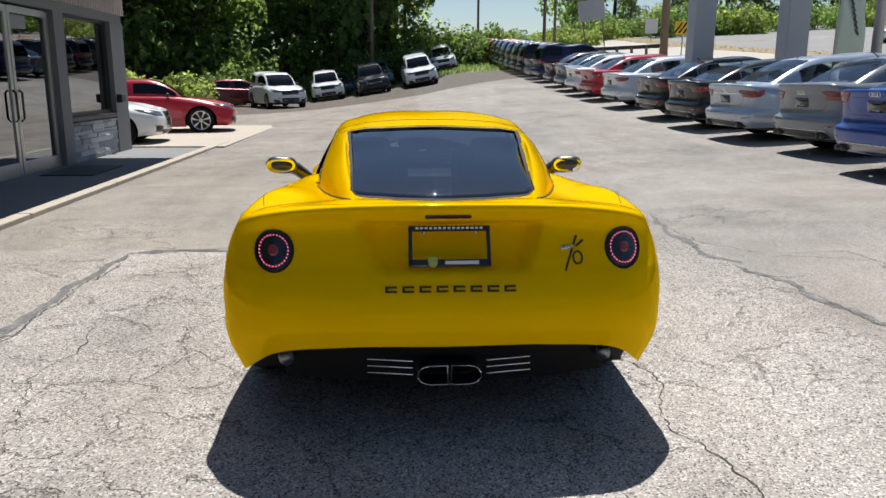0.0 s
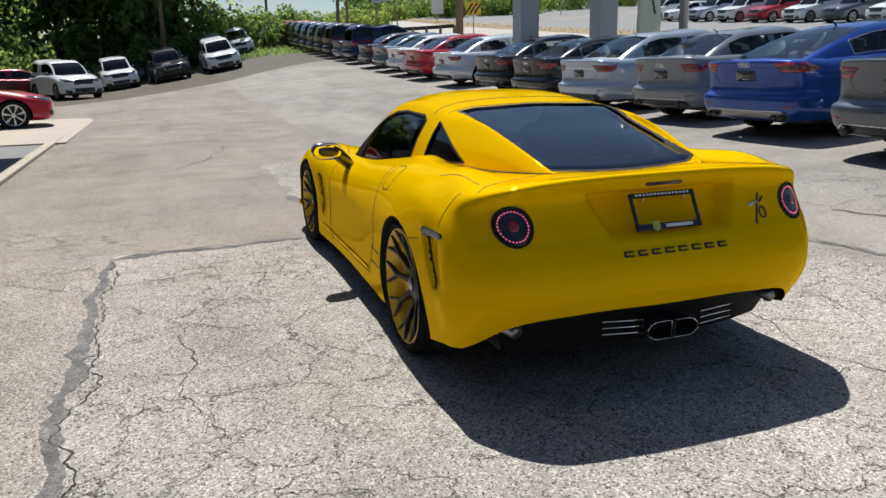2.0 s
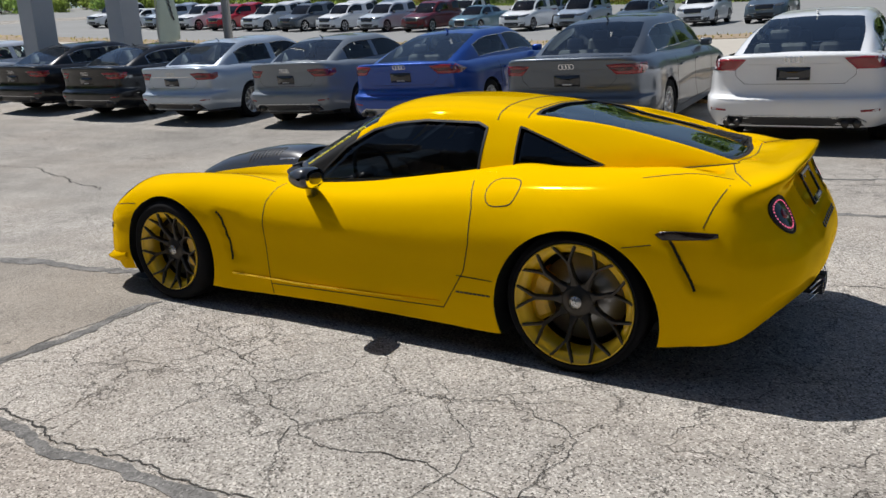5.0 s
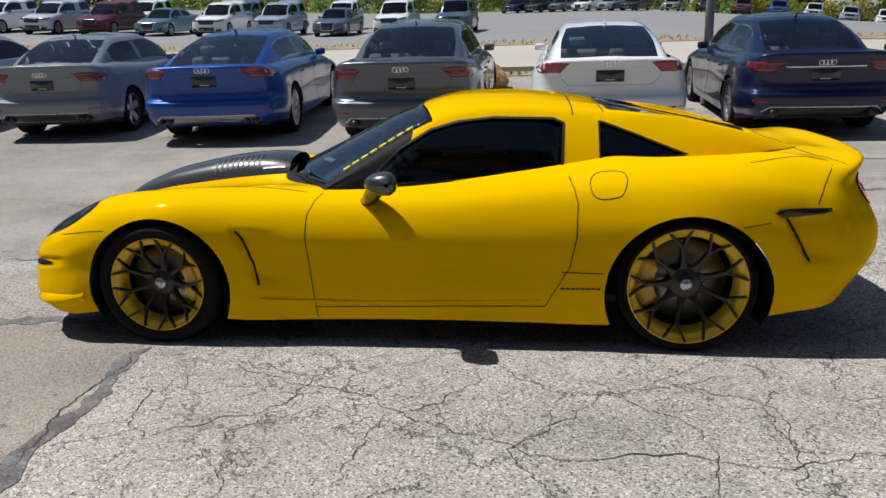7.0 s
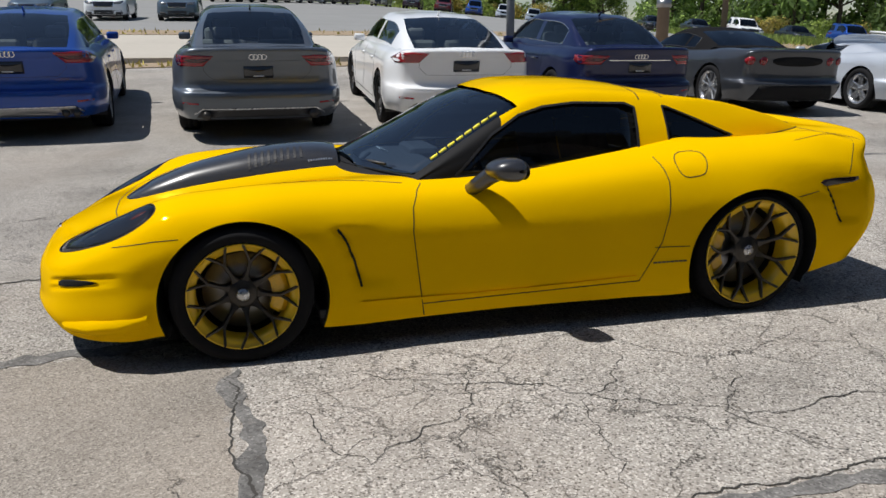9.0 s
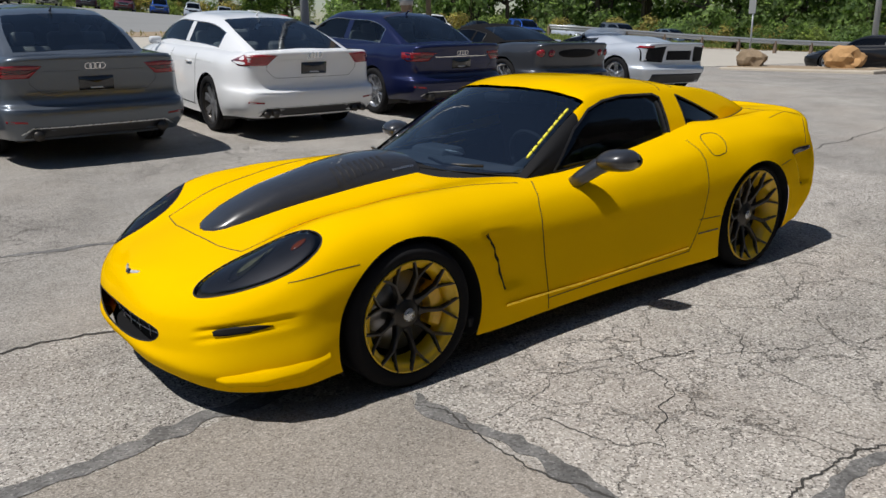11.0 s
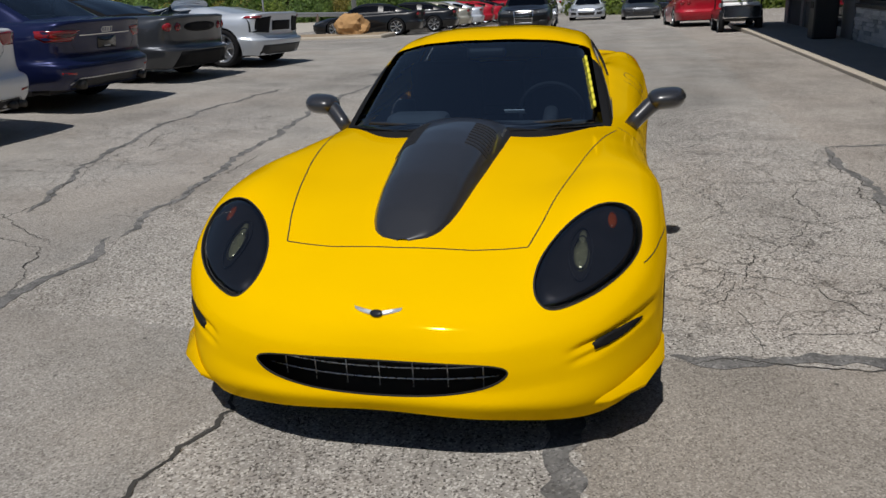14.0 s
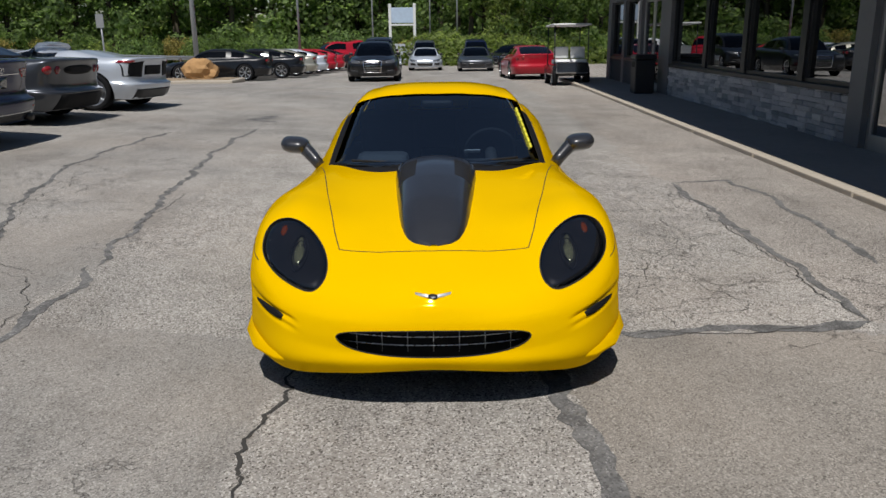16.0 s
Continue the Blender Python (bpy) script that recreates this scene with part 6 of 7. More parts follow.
def cracks():
    tar = "strip of dark tar filler in the asphalt"
    cr = "thin dark crack in the asphalt"
    for i, (pts, w) in enumerate([
        ([(-.95, 1.39), (-1.35, 1.37), (-1.75, 1.40), (-2.43, 1.25)], .10),
        ([(-2.43, 1.25), (-2.44, .3), (-2.46, -.9), (-2.47, -2.83)], .085),
        ([(-2.47, -2.83), (-3.1, -2.95), (-3.19, -1.55), (-3.08, .2)], .07),
        ([(-.58, 1.6), (-.58, 2.05), (-.60, 2.4), (-.63, 2.75), (-.68, 3.0), (-.72, 3.6)], .14),
        ([(2.33, .3), (2.45, -.62), (2.6, -1.9), (2.88, -3.8), (3.0, -5.2), (3.0, -7.3)], .07),
        ([(3.2, .0), (3.64, -1.05), (4.1, -2.66), (4.2, -4.46), (4.1, -6.3)], .06),
        ([(2.4, 2.5), (2.24, 1.16), (2.35, .3)], .06),
        ([(2.9, -8.2), (3.4, -8.5), (3.1, -9.3)], .30),
        ([(.5, -13.2), (1.6, -13.4)], .28),
    ]):
        seam("tar_seam", tar, pts, w, M_TAR, .05, i, .003)
    for i, (pts, w) in enumerate([
        ([(-2.38, 1.20), (-2.385, .3), (-2.40, -.9), (-2.41, -2.75)], .028),
        ([(-1.35, 1.25), (-1.9, .95), (-1.55, .45), (-1.05, .35)], .014),
        ([(-2.35, .15), (-1.8, .05), (-1.3, -.35), (-1.0, -.3)], .013),
        ([(-2.3, -1.1), (-1.7, -1.25), (-1.15, -.75)], .013),
        ([(-.4, -3.3), (-.95, -3.55), (-1.5, -3.2), (-2.2, -3.4)], .013),
        ([(.72, 1.6), (.70, 2.4), (.71, 2.7), (.74, 3.4)], .055),
        ([(-.95, 1.42), (-1.5, 1.40), (-2.2, 1.38)], .03),
        ([(-1.33, 1.38), (-1.26, 1.07), (-1.1, .69), (-1.25, .2)], .012),
        ([(1.0, -1.2), (1.0, -2.1), (1.04, -2.9), (1.2, -3.6)], .018),
        ([(2.4, -.2), (2.47, -1.3), (2.5, -2.2)], .018),
        ([(2.54, .53), (3.35, .13), (4.3, .1)], .018),
        ([(-1.82, -2.1), (-1.97, -1.33), (-1.87, -.48), (-1.42, .3), (-1.2, 1.0)], .016),
        ([(-2.4, -1.87), (-2.1, -1.5), (-1.5, -1.6), (-1.2, -1.1)], .013),
        ([(-2.3, -.67), (-1.9, -.5), (-1.4, -.9), (-1.1, -1.6)], .013),
        ([(-1.6, -3.6), (-1.3, -2.8), (-.9, -2.9), (-.5, -3.2)], .013),
        ([(2.26, 1.94), (2.41, 1.1), (2.61, .64), (3.26, .45), (3.32, -.26), (3.66, -1.4), (3.86, -3.28)], .018),
        ([(-.52, -3.43), (-.69, -5.41), (-1.02, -7.8)], .02),
        ([(2.5, 5.6), (2.45, 3.98), (2.17, 3.02), (2.3, 2.0)], .018),
        ([(.9, 4.2), (.97, 3.6), (.92, 3.2)], .018),
        ([(3.2, 16.2), (5.85, 16.9)], .06),
        ([(-2.2, 6.0), (-1.4, 7.4), (-1.0, 9.5), (.3, 10.2)], .04),
        ([(1.6, 5.5), (2.4, 8.0), (2.2, 10.5)], .04),
        ([(1.2, -6.2), (1.4, -9.0), (1.2, -11.6), (1.5, -13.0)], .04),
    ]):
        seam("crack", cr, pts, w * .34, M_CRACK, .06, 40 + i, .0045 if x_high(pts) else .0035)


ground()
cracks()
sheet("road", "pale sun-bleached road past the lot", "road", M_ROAD, 15.2, 25.5, -70, 120, .012, ny=120)
sheet("far_lot", "grey asphalt lot across the road", "ground", M_FARLOT, 28.0, 90, -62, 100, .012, nx=30, ny=90)
sheet("verge", "dry grass and dirt verge beside the road", "verge", M_DIRT, 25.4, 28.1, -70, 120, .03, ny=140, wob=.5)
sheet("verge", "bare dirt strip before the kerb", "verge", M_DIRT, 13.9, 14.9, -9, 12, .02, nx=4, ny=40, wob=.5)
sheet("kerb", "pale concrete kerb along the road", "kerb", M_CONC, 15.0, 15.22, -16, 60, .12, nx=2, ny=80)


# ---------------------------------------------------------------- building
M_FACADE = plain("charcoal_cladding", (0.155, 0.158, 0.165), 0.55, grain=12, vary=0.2)
M_FRAME = plain("dark_window_frame", (0.022, 0.022, 0.024), 0.4, vary=0.15)
M_RIB = plain("ribbed_metal_siding", (0.46, 0.41, 0.39), 0.5, 0.1, grain=8, vary=0.15)
M_ALU = plain("brushed_aluminium", (0.55, 0.55, 0.55), 0.35, 0.85, vary=0.1)
M_PANE = glass("shop_glass", (0.14, 0.155, 0.155), ior=4.2)
M_MORTAR = plain("stone_joint", (0.07, 0.07, 0.072), 0.9, grain=20, vary=0.3)
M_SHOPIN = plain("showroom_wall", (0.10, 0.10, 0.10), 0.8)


def stone_mat():
    k = Mat("ledge_stone", (0.3, 0.3, 0.31), 0.85)
    info = k.node("ObjectInfo")
    c = k.ramp(info.outputs["Random"], [(0.0, (0.30, 0.31, 0.335)), (0.35, (0.48, 0.49, 0.51)), (0.7, (0.62, 0.62, 0.63)), (1.0, (0.76, 0.75, 0.74))])
    n = k.noise(k.coords(), 30, 5)
    k.color(k.mix(1.0, c, k.ramp(n, [(0.3, 0.7), (0.7, 1.2)]), "MULTIPLY"))
    k.bump(n, 0.8, 0.02)
    return k.m


M_STONE = stone_mat()
WX, ROOF = -5.5, 3.4
PAVE = 0.05


def building():
    b = tagged(empty("showroom_building"), "charcoal showroom with large dark windows over a stone base", "building", kind="structure")
    y0, y1 = -21.4, 10.72
    # openings: (from, to, sort)
    bays = [(-20.9, -19.2, "w"), (-18.9, -17.2, "w"), (-16.9, -14.9, "d"), (-14.0, -11.6, "w"), (-11.4, -9.4, "w"), (-9.2, -7.0, "w"), (-6.8, -5.25, "w"),
            (-4.85, -2.9, "d"), (-2.5, -.3, "w"), (-.1, 2.1, "w"), (2.3, 4.6, "w"), (5.05, 7.62, "d"), (7.98, 10.05, "w")]
    sill, head = .80, 2.46
    bm = bmesh.new()
    box_bm(bm, (WX - .15, (y0 + y1) / 2, (head + ROOF) / 2), (.3, y1 - y0, ROOF - head))
    part("upper_wall", bm, M_FACADE, b, "charcoal wall above the windows")
    edges = [y0] + [e for a, c, s in bays for e in (a, c)] + [y1]
    for a, c in zip(edges[::2], edges[1::2]):
        lowest = sill if c - a < .3 else 0
        box("pier", (WX - .14, (a + c) / 2, (head + lowest) / 2), (.32 if not lowest else .22, c - a, head - lowest), M_FACADE if not lowest else M_FRAME, b)
    # stone base under each run of windows
    runs = []
    for a, c, s in bays:
        if s != "w":
            continue
        if runs and a - runs[-1][1] < .3:
            runs[-1][1] = c
        else:
            runs.append([a, c])
    for a, c in runs:
        box("knee_wall", (WX - .16, (a + c) / 2, sill / 2 - .04), (.24, c - a, sill - .08), M_MORTAR, b)
        box("sill", (WX - .12, (a + c) / 2, sill - .04), (.28, c - a, .08), M_FRAME, b, .01)
    for a, c, s in bays:
        if s == "w":
            w = empty("window")
            w.parent = b
            for q in (a + .03, c - .03):
                box("window_frame", (WX - .12, q, (sill + head) / 2), (.10, .06, head - sill), M_FRAME, w)
            for z in (sill + .03, head - .03):
                box("window_frame", (WX - .12, (a + c) / 2, z), (.10, c - a - .12, .06), M_FRAME, w)
            box("pane", (WX - .13, (a + c) / 2, (sill + head) / 2), (.012, c - a - .11, head - sill - .11), M_PANE, w)
        else:
            w = empty("door")
            w.parent = b
            mid = (a + c) / 2
            for l, r in ((a, mid - .01), (mid + .01, c)):
                for q in (l + .04, r - .04):
                    box("door_frame", (WX - .10, q, head / 2), (.06, .075, head - .08), M_ALU, w, .006)
                for z, t in ((.14, .20), (head - .08, .10)):
                    box("door_frame", (WX - .10, (l + r) / 2, z), (.055, r - l - .15, t), M_ALU, w, .006)
                box("pane", (WX - .10, (l + r) / 2, head / 2), (.012, r - l - .14, head - .3), M_PANE, w)
            for q in (mid - .09, mid + .09):
                tube("pull_handle", [(WX - .06, q, .82), (WX - .02, q, .86), (WX - .02, q, 1.22), (WX - .06, q, 1.26)], .016, M_FRAME, w, 8)
    # ribbed siding band
    bm = bmesh.new()
    y = y0
    while y < y1:
        box_bm(bm, (WX + .018, y + .05, 3.0), (.03, .055, .78))
        y += .11
    tagged(part("siding_rib", bm, M_RIB, b, "ribbed metal siding band"), kind="stuff")
    box("siding", (WX + .002, (y0 + y1) / 2, 3.0), (.006, y1 - y0, .78), M_RIB, b)
    # end walls, back, roof with its overhang
    for y in (y0 + .15, y1 - .15):
        box("end_wall", (WX - 5.15, y, ROOF / 2), (9.7, .3, ROOF), M_FACADE, b)
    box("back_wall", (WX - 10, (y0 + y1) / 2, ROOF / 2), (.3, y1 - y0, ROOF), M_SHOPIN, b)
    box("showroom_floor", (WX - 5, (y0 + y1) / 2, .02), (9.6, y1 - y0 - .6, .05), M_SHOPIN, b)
    box("roof", (WX - 4.45, (y0 + y1) / 2 - .02, ROOF + .16), (12.0, y1 - y0 - .1, .30), M_FACADE, b, .02)
    # wall lamp box by the corner
    box("wall_box", (WX + .05, 10.2, 1.06), (.14, .22, .16), M_FRAME, b, .02)
    return b, runs


shop, RUNS = building()


def walkway():
    tagged(box("walkway", (-4.85, -5.5, PAVE / 2 - .03), (1.42, 33.0, PAVE + .06), M_WALK, None, .01), "grey concrete walkway along the showroom", "pavement", kind="structure")
    y = -22.0
    k = 0
    while y < 11.0:
        tagged(box("kerb", (-4.06, y + 1.24, PAVE / 2 - .02), (.17, 2.47, PAVE + .055), M_CONC, None, .012), "pale concrete kerb stone", "kerb", kind="structure")
        y += 2.5
    tagged(box("apron", (-8.1, 15.2, PAVE / 2 - .035), (8.6, 7.6, PAVE + .06), M_CONC, None, .01), "pale sunlit concrete apron beside the showroom", "pavement", kind="structure")
    tagged(box("door_mat", (-4.95, 6.9, PAVE + .008), (.75, 1.3, .016), M_BLACK, None, .004), "black rubber door mat before the entrance", "mat")


walkway()


def litter_bin():
    b = tagged(empty("litter_bin", pose(-5.05, -14.7, PAVE)), "tall black litter bin beside the wall", "bin")
    box("bin_body", (0, 0, .42), (.5, .5, .84), M_BLACK, b, .03)
    box("bin_lid", (0, 0, .90), (.54, .54, .12), M_FRAME, b, .04)
    box("bin_mouth", (.25, 0, .72), (.02, .3, .14), M_GAP, b, .005)


litter_bin()


def golf_cart():
    c = tagged(empty("golf_cart", on_land(-3.95, -20.2, 180, 2.4, 1.2)), "dark golf cart with white seats and a white roof", "golf cart")
    box("cart_body", (0, .1, .45), (1.15, 2.2, .32), M_GLOSS, c, .06)
    box("rear_bag_rack", (0, -1.05, .55), (1.0, .25, .35), M_CHROME, c, .03)
    box("seat", (0, -.2, .72), (1.0, .5, .14), M_WHITE, c, .05)
    for x in (-.26, .26):
        box("backrest", (x, -.48, 1.0), (.46, .10, .36), M_WHITE, c, .04)
        box("rear_seat", (x, -.75, .74), (.46, .4, .12), M_WHITE, c, .04)
    box("canopy", (0, -.1, 1.84), (1.18, 1.9, .06), M_WHITE, c, .025)
    for x in (-.52, .52):
        for y in (-.95, .75):
            tube("post", [(x, y, .6), (x, y * .93, 1.82)], .018, M_BLACK, c, 8)
    for x in (-.5, .5):
        for y in (-.8, .85):
            far_wheel(c, .25, .15, pose(x, y, .25, 0, 0, 0 if x < 0 else 180))


# ---------------------------------------------------------------- cars further off
MODELS = {}


def far_car(x, y, heading, kind, key, name, label, group="", jitter=0.0, **kw):
    """A copy of a plainer car, in its own paint."""
    if kind not in MODELS:
        c = parked_car(name, kind, label, "black", False, **kw)
        MODELS[kind] = c
        m = on_land(x, y, heading, spec(kind)["L"], spec(kind)["W"])
        c.matrix_world = m
        c["label"] = label
        if group:
            c["group"] = group
        return repaint(c, key)
    src = MODELS[kind]
    c = copy_thing(src, on_land(x, y, heading, spec(kind)["L"], spec(kind)["W"]))
    c.name = name
    c["label"] = label
    if group:
        c["group"] = group
    elif "group" in c:
        del c["group"]
    return repaint(c, key)


def far_cars():
    say = {"white": "white", "slate": "slate grey", "silver": "silver blue", "red": "red", "maroon": "dark red", "black": "black", "grey": "dark grey", "blue": "bright blue",
           "teal": "pale teal", "brightsilver": "silver", "navy": "navy blue", "champagne": "pale gold", "stone": "flat grey", "plum": "dark plum", "graphite": "graphite"}
    sort = {"suv": ("suv_car", "sport utility car"), "sedan": ("sedan_car", "saloon"), "compact": ("sedan_car", "small saloon"), "coupe": ("coupe_car", "low coupe"), "limousine": ("sedan_car", "large saloon"), "fastback": ("hatchback_car", "fastback")}

    def add(x, y, h, kind, key, where, group=""):
        nm, word = sort[kind]
        far_car(x, y, h, kind, key, nm, f"{say[key]} {word} {where}", group)

    # north: nose towards the lot, on the slope
    g = "cars below the trees"
    for x, y, h, kind, key in ((-6.2, 35.2, 205, "suv", "white"), (-4.3, 43.2, 187, "suv", "white"), (-1.55, 42.6, 187, "suv", "black"), (1.35, 42.6, 183, "suv", "white"),
                               (-1.2, 50.0, 185, "suv", "slate"), (1.6, 51.0, 180, "suv", "brightsilver"), (3.4, 53.5, 180, "suv", "white"), (-3.9, 50.0, 185, "sedan", "grey")):
        add(x, y, h, kind, key, "parked below the trees", g)
    add(-8.6, 37.2, -70, "sedan", "maroon", "parked at the edge of the lot")
    add(-6.95, 16.4, -78, "fastback", "red", "parked on the concrete apron")
    add(-7.6, 12.6, -84, "sedan", "white", "parked beside the showroom corner")
    # far end of the display row
    g = "dark cars at the end of the row"
    for i, key in enumerate(("navy", "slate", "black", "plum", "graphite", "navy", "black", "plum", "maroon", "red")):
        add(9.2 + .02 * i, 34.0 + 2.75 * i, -86, "suv" if i not in (1,) else "sedan", key, "at the far end of the row", g)
    # across the road
    g = "cars in the lot across the road"
    for i, (kind, key) in enumerate((("suv", "slate"), ("suv", "white"), ("sedan", "slate"), ("suv", "silver"), ("suv", "white"), ("sedan", "teal"), ("suv", "maroon"), ("suv", "brightsilver"), ("suv", "white"),
                                     ("suv", "grey"), ("suv", "white"), ("suv", "red"), ("suv", "white"), ("suv", "silver"), ("sedan", "white"), ("suv", "white"))):
        y = 3.2 + 3.25 * i
        add(38.2, y, 88, kind, key, "facing the road across the street", g)
        if i in (2, 4, 6, 8, 9, 11):
            add(45.5, y + 1.4, 92, "suv", "white" if i % 4 else "slate", "in the second rank across the street", g)
    for i, key in enumerate(("navy", "black", "grey", "white", "silver", "black")):
        add(80, .5 - 2.0 * i * 1.2, 60, "sedan", key, "in the far rank of the lot", g)
    for i, (kind, key) in enumerate((("sedan", "champagne"), ("suv", "plum"), ("suv", "maroon"), ("suv", "blue"), ("suv", "brightsilver"), ("suv", "silver"), ("suv", "white"), ("suv", "red"), ("sedan", "teal"))):
        add(81, -15.5 - 3.5 * i, 70, kind, key, "in the far rank of the lot", g)
    for i, (kind, key) in enumerate((("sedan", "black"), ("sedan", "black"), ("suv", "white"), ("sedan", "black"), ("suv", "blue"), ("sedan", "brightsilver"), ("suv", "grey"), ("sedan", "slate"))):
        add(56.5 - 3.1 * i, -34.0 - 2.3 * i, 72, kind, key, "by the grass across the street", g)
    # south
    g = "sports cars nose to the island"
    add(9.35, -27.0, -84, "coupe", "black", "beside the rock island", g)
    for i, key in enumerate(("black", "champagne", "brightsilver", "red", "red", "black")):
        add(8.5 - .1 * i, -29.9 - 2.75 * i, -84, "coupe", key, "in the rank behind the island", g)
    add(2.75, -26.2, 2, "limousine", "black", "facing the lot on open asphalt")
    add(3.35, -35.0, 2, "suv", "black", "behind the black saloon")
    add(1.15, -41.5, 0, "coupe", "brightsilver", "facing the lot far off")
    add(1.4, -49.0, 0, "suv", "graphite", "far down the lot")
    add(-1.65, -38.6, 0, "coupe", "graphite", "facing the lot far off")
    add(-2.0, -47.0, 0, "suv", "navy", "far down the lot")
    add(-4.3, -45.6, -35, "sedan", "black", "far down the lot")
    add(-3.35, -26.4, 184, "coupe", "red", "parked with its tail to the walkway")
    add(7.5, -47.0, -60, "suv", "red", "far behind the rank")
    add(6.0, -54.0, -60, "suv", "white", "far behind the rank")


far_cars()
golf_cart()


# ---------------------------------------------------------------- plants
def leaf_mat(name, dark, light):
    k = Mat(name, light, 0.6, spec=0.25)
    geo = k.node("NewGeometry")
    c = k.ramp(geo.outputs["Random Per Island"], [(0.0, dark), (0.6, light), (1.0, tuple(v * 1.5 for v in light))])
    n = k.noise(k.place(), 0.3, 2)
    k.color(k.mix(1.0, c, k.ramp(n, [(0.35, 0.6), (0.65, 1.2)]), "MULTIPLY"))
    tr, mx = k.node("BsdfTranslucent"), k.node("MixShader")
    k.link(k.mix(1.0, c, (1.65, 1.7, 1.1), "MULTIPLY"), tr.inputs[0])
    mx.inputs[0].default_value = 0.66
    k.link(k.b.outputs[0], mx.inputs[1])
    k.link(tr.outputs[0], mx.inputs[2])
    k.link(mx.outputs[0], k.t.nodes["Material Output"].inputs[0])
    return k.m


M_LEAF = [leaf_mat("leaves_deep", (0.078, 0.124, 0.055), (0.195, 0.267, 0.111)), leaf_mat("leaves_mid", (0.065, 0.111, 0.042), (0.163, 0.221, 0.081)), leaf_mat("leaves_bright", (0.104, 0.150, 0.046), (0.240, 0.286, 0.104)),
          leaf_mat("leaves_dry", (0.130, 0.117, 0.039), (0.312, 0.260, 0.104))]
M_BARK = plain("bark", (0.07, 0.055, 0.04), 0.9, grain=12, vary=0.4, bump=0.6)
M_POLEWOOD = plain("pole_wood", (0.17, 0.125, 0.09), 0.9, grain=10, vary=0.35, bump=0.4)
M_GALV = plain("galvanised_steel", (0.38, 0.39, 0.40), 0.5, 0.6, vary=0.12)
M_ROCK = plain("orange_rock", (0.42, 0.24, 0.10), 0.9, grain=6, vary=0.4, bump=0.8)
M_GREYROCK = plain("brown_rock", (0.22, 0.16, 0.10), 0.9, grain=6, vary=0.4, bump=0.8)


def leaves(blobs, count, size, rnd):
    """Small leaf clumps over the skins of blobs (x, y, z, radius)."""
    V, F = [], []
    tot = sum(b[3] ** 2 for b in blobs)
    for x, y, z, r in blobs:
        for _ in range(int(count * r * r / tot)):
            d = Vector((rnd.gauss(0, 1), rnd.gauss(0, 1), rnd.gauss(0, 1))).normalized()
            p = Vector((x, y, z)) + d * r * rnd.uniform(.62, 1.08)
            n = (d + Vector((rnd.uniform(-.9, .9), rnd.uniform(-.9, .9), rnd.uniform(-.4, 1.0)))).normalized()
            a = n.orthogonal().normalized()
            a = Matrix.Rotation(rnd.uniform(0, 6.3), 3, n) @ a
            b = n.cross(a)
            s = size * rnd.uniform(.5, 1.3)
            o = len(V)
            V += [p - a * s, p - b * s * .55 + n * s * .1, p + a * s * .9 - n * s * .15, p + b * s * .6 + n * s * .1]
            F.append((o, o + 1, o + 2, o + 3))
    return V, F


def tree_model(seed, h, spread, leaf, count=3600, low=.10):
    rnd = random.Random(seed)
    t = tagged(empty("tree"), "tall leafy green tree at the edge of the lot", "tree", "trees round the lot")
    bm = bmesh.new()
    V, F, n = [], [], 7

    def limb(a, b, r0, r1):
        o = len(V)
        d = (b - a).normalized()
        s = d.orthogonal().normalized()
        q = d.cross(s)
        for p, r in ((a, r0), ((a + b) / 2 + s * r0 * .6, (r0 + r1) / 2), (b, r1)):
            for k in range(n):
                w = 2 * math.pi * k / n
                V.append(p + (s * math.cos(w) + q * math.sin(w)) * r)
        for i in range(2):
            for k in range(n):
                F.append((o + i * n + k, o + i * n + (k + 1) % n, o + (i + 1) * n + (k + 1) % n, o + (i + 1) * n + k))

    top = Vector((rnd.uniform(-.4, .4), rnd.uniform(-.4, .4), h * .82))
    limb(Vector((0, 0, -.3)), Vector((top.x * .4, top.y * .4, h * .4)), h * .028, h * .02)
    limb(Vector((top.x * .4, top.y * .4, h * .4)), top, h * .02, h * .006)
    blobs = [(top.x, top.y, h * .86, h * .13)]
    for k in range(15):
        f = rnd.uniform(low, .92)
        a = k * 2.4 + rnd.uniform(-.4, .4)
        reach = spread * (1 - .62 * max(0, f - .35)) * rnd.uniform(.55, 1.0)
        b = Vector((math.cos(a) * reach, math.sin(a) * reach, h * f + rnd.uniform(0, .6)))
        limb(Vector((top.x * f, top.y * f, h * f * .82)), b, h * .010, h * .003)
        blobs.append((b.x, b.y, b.z, h * rnd.uniform(.085, .15)))
        blobs.append((b.x * .5, b.y * .5, b.z + .3, h * rnd.uniform(.08, .13)))
    bm.free()
    mesh_ob("trunk", V, F, M_BARK, t, "brown trunk and limbs")
    LV, LF = leaves(blobs, count, h * .0225, rnd)
    tagged(mesh_ob("crown", LV, LF, M_LEAF[leaf], t, "uneven green crown", smooth=False), kind="stuff")
    return t


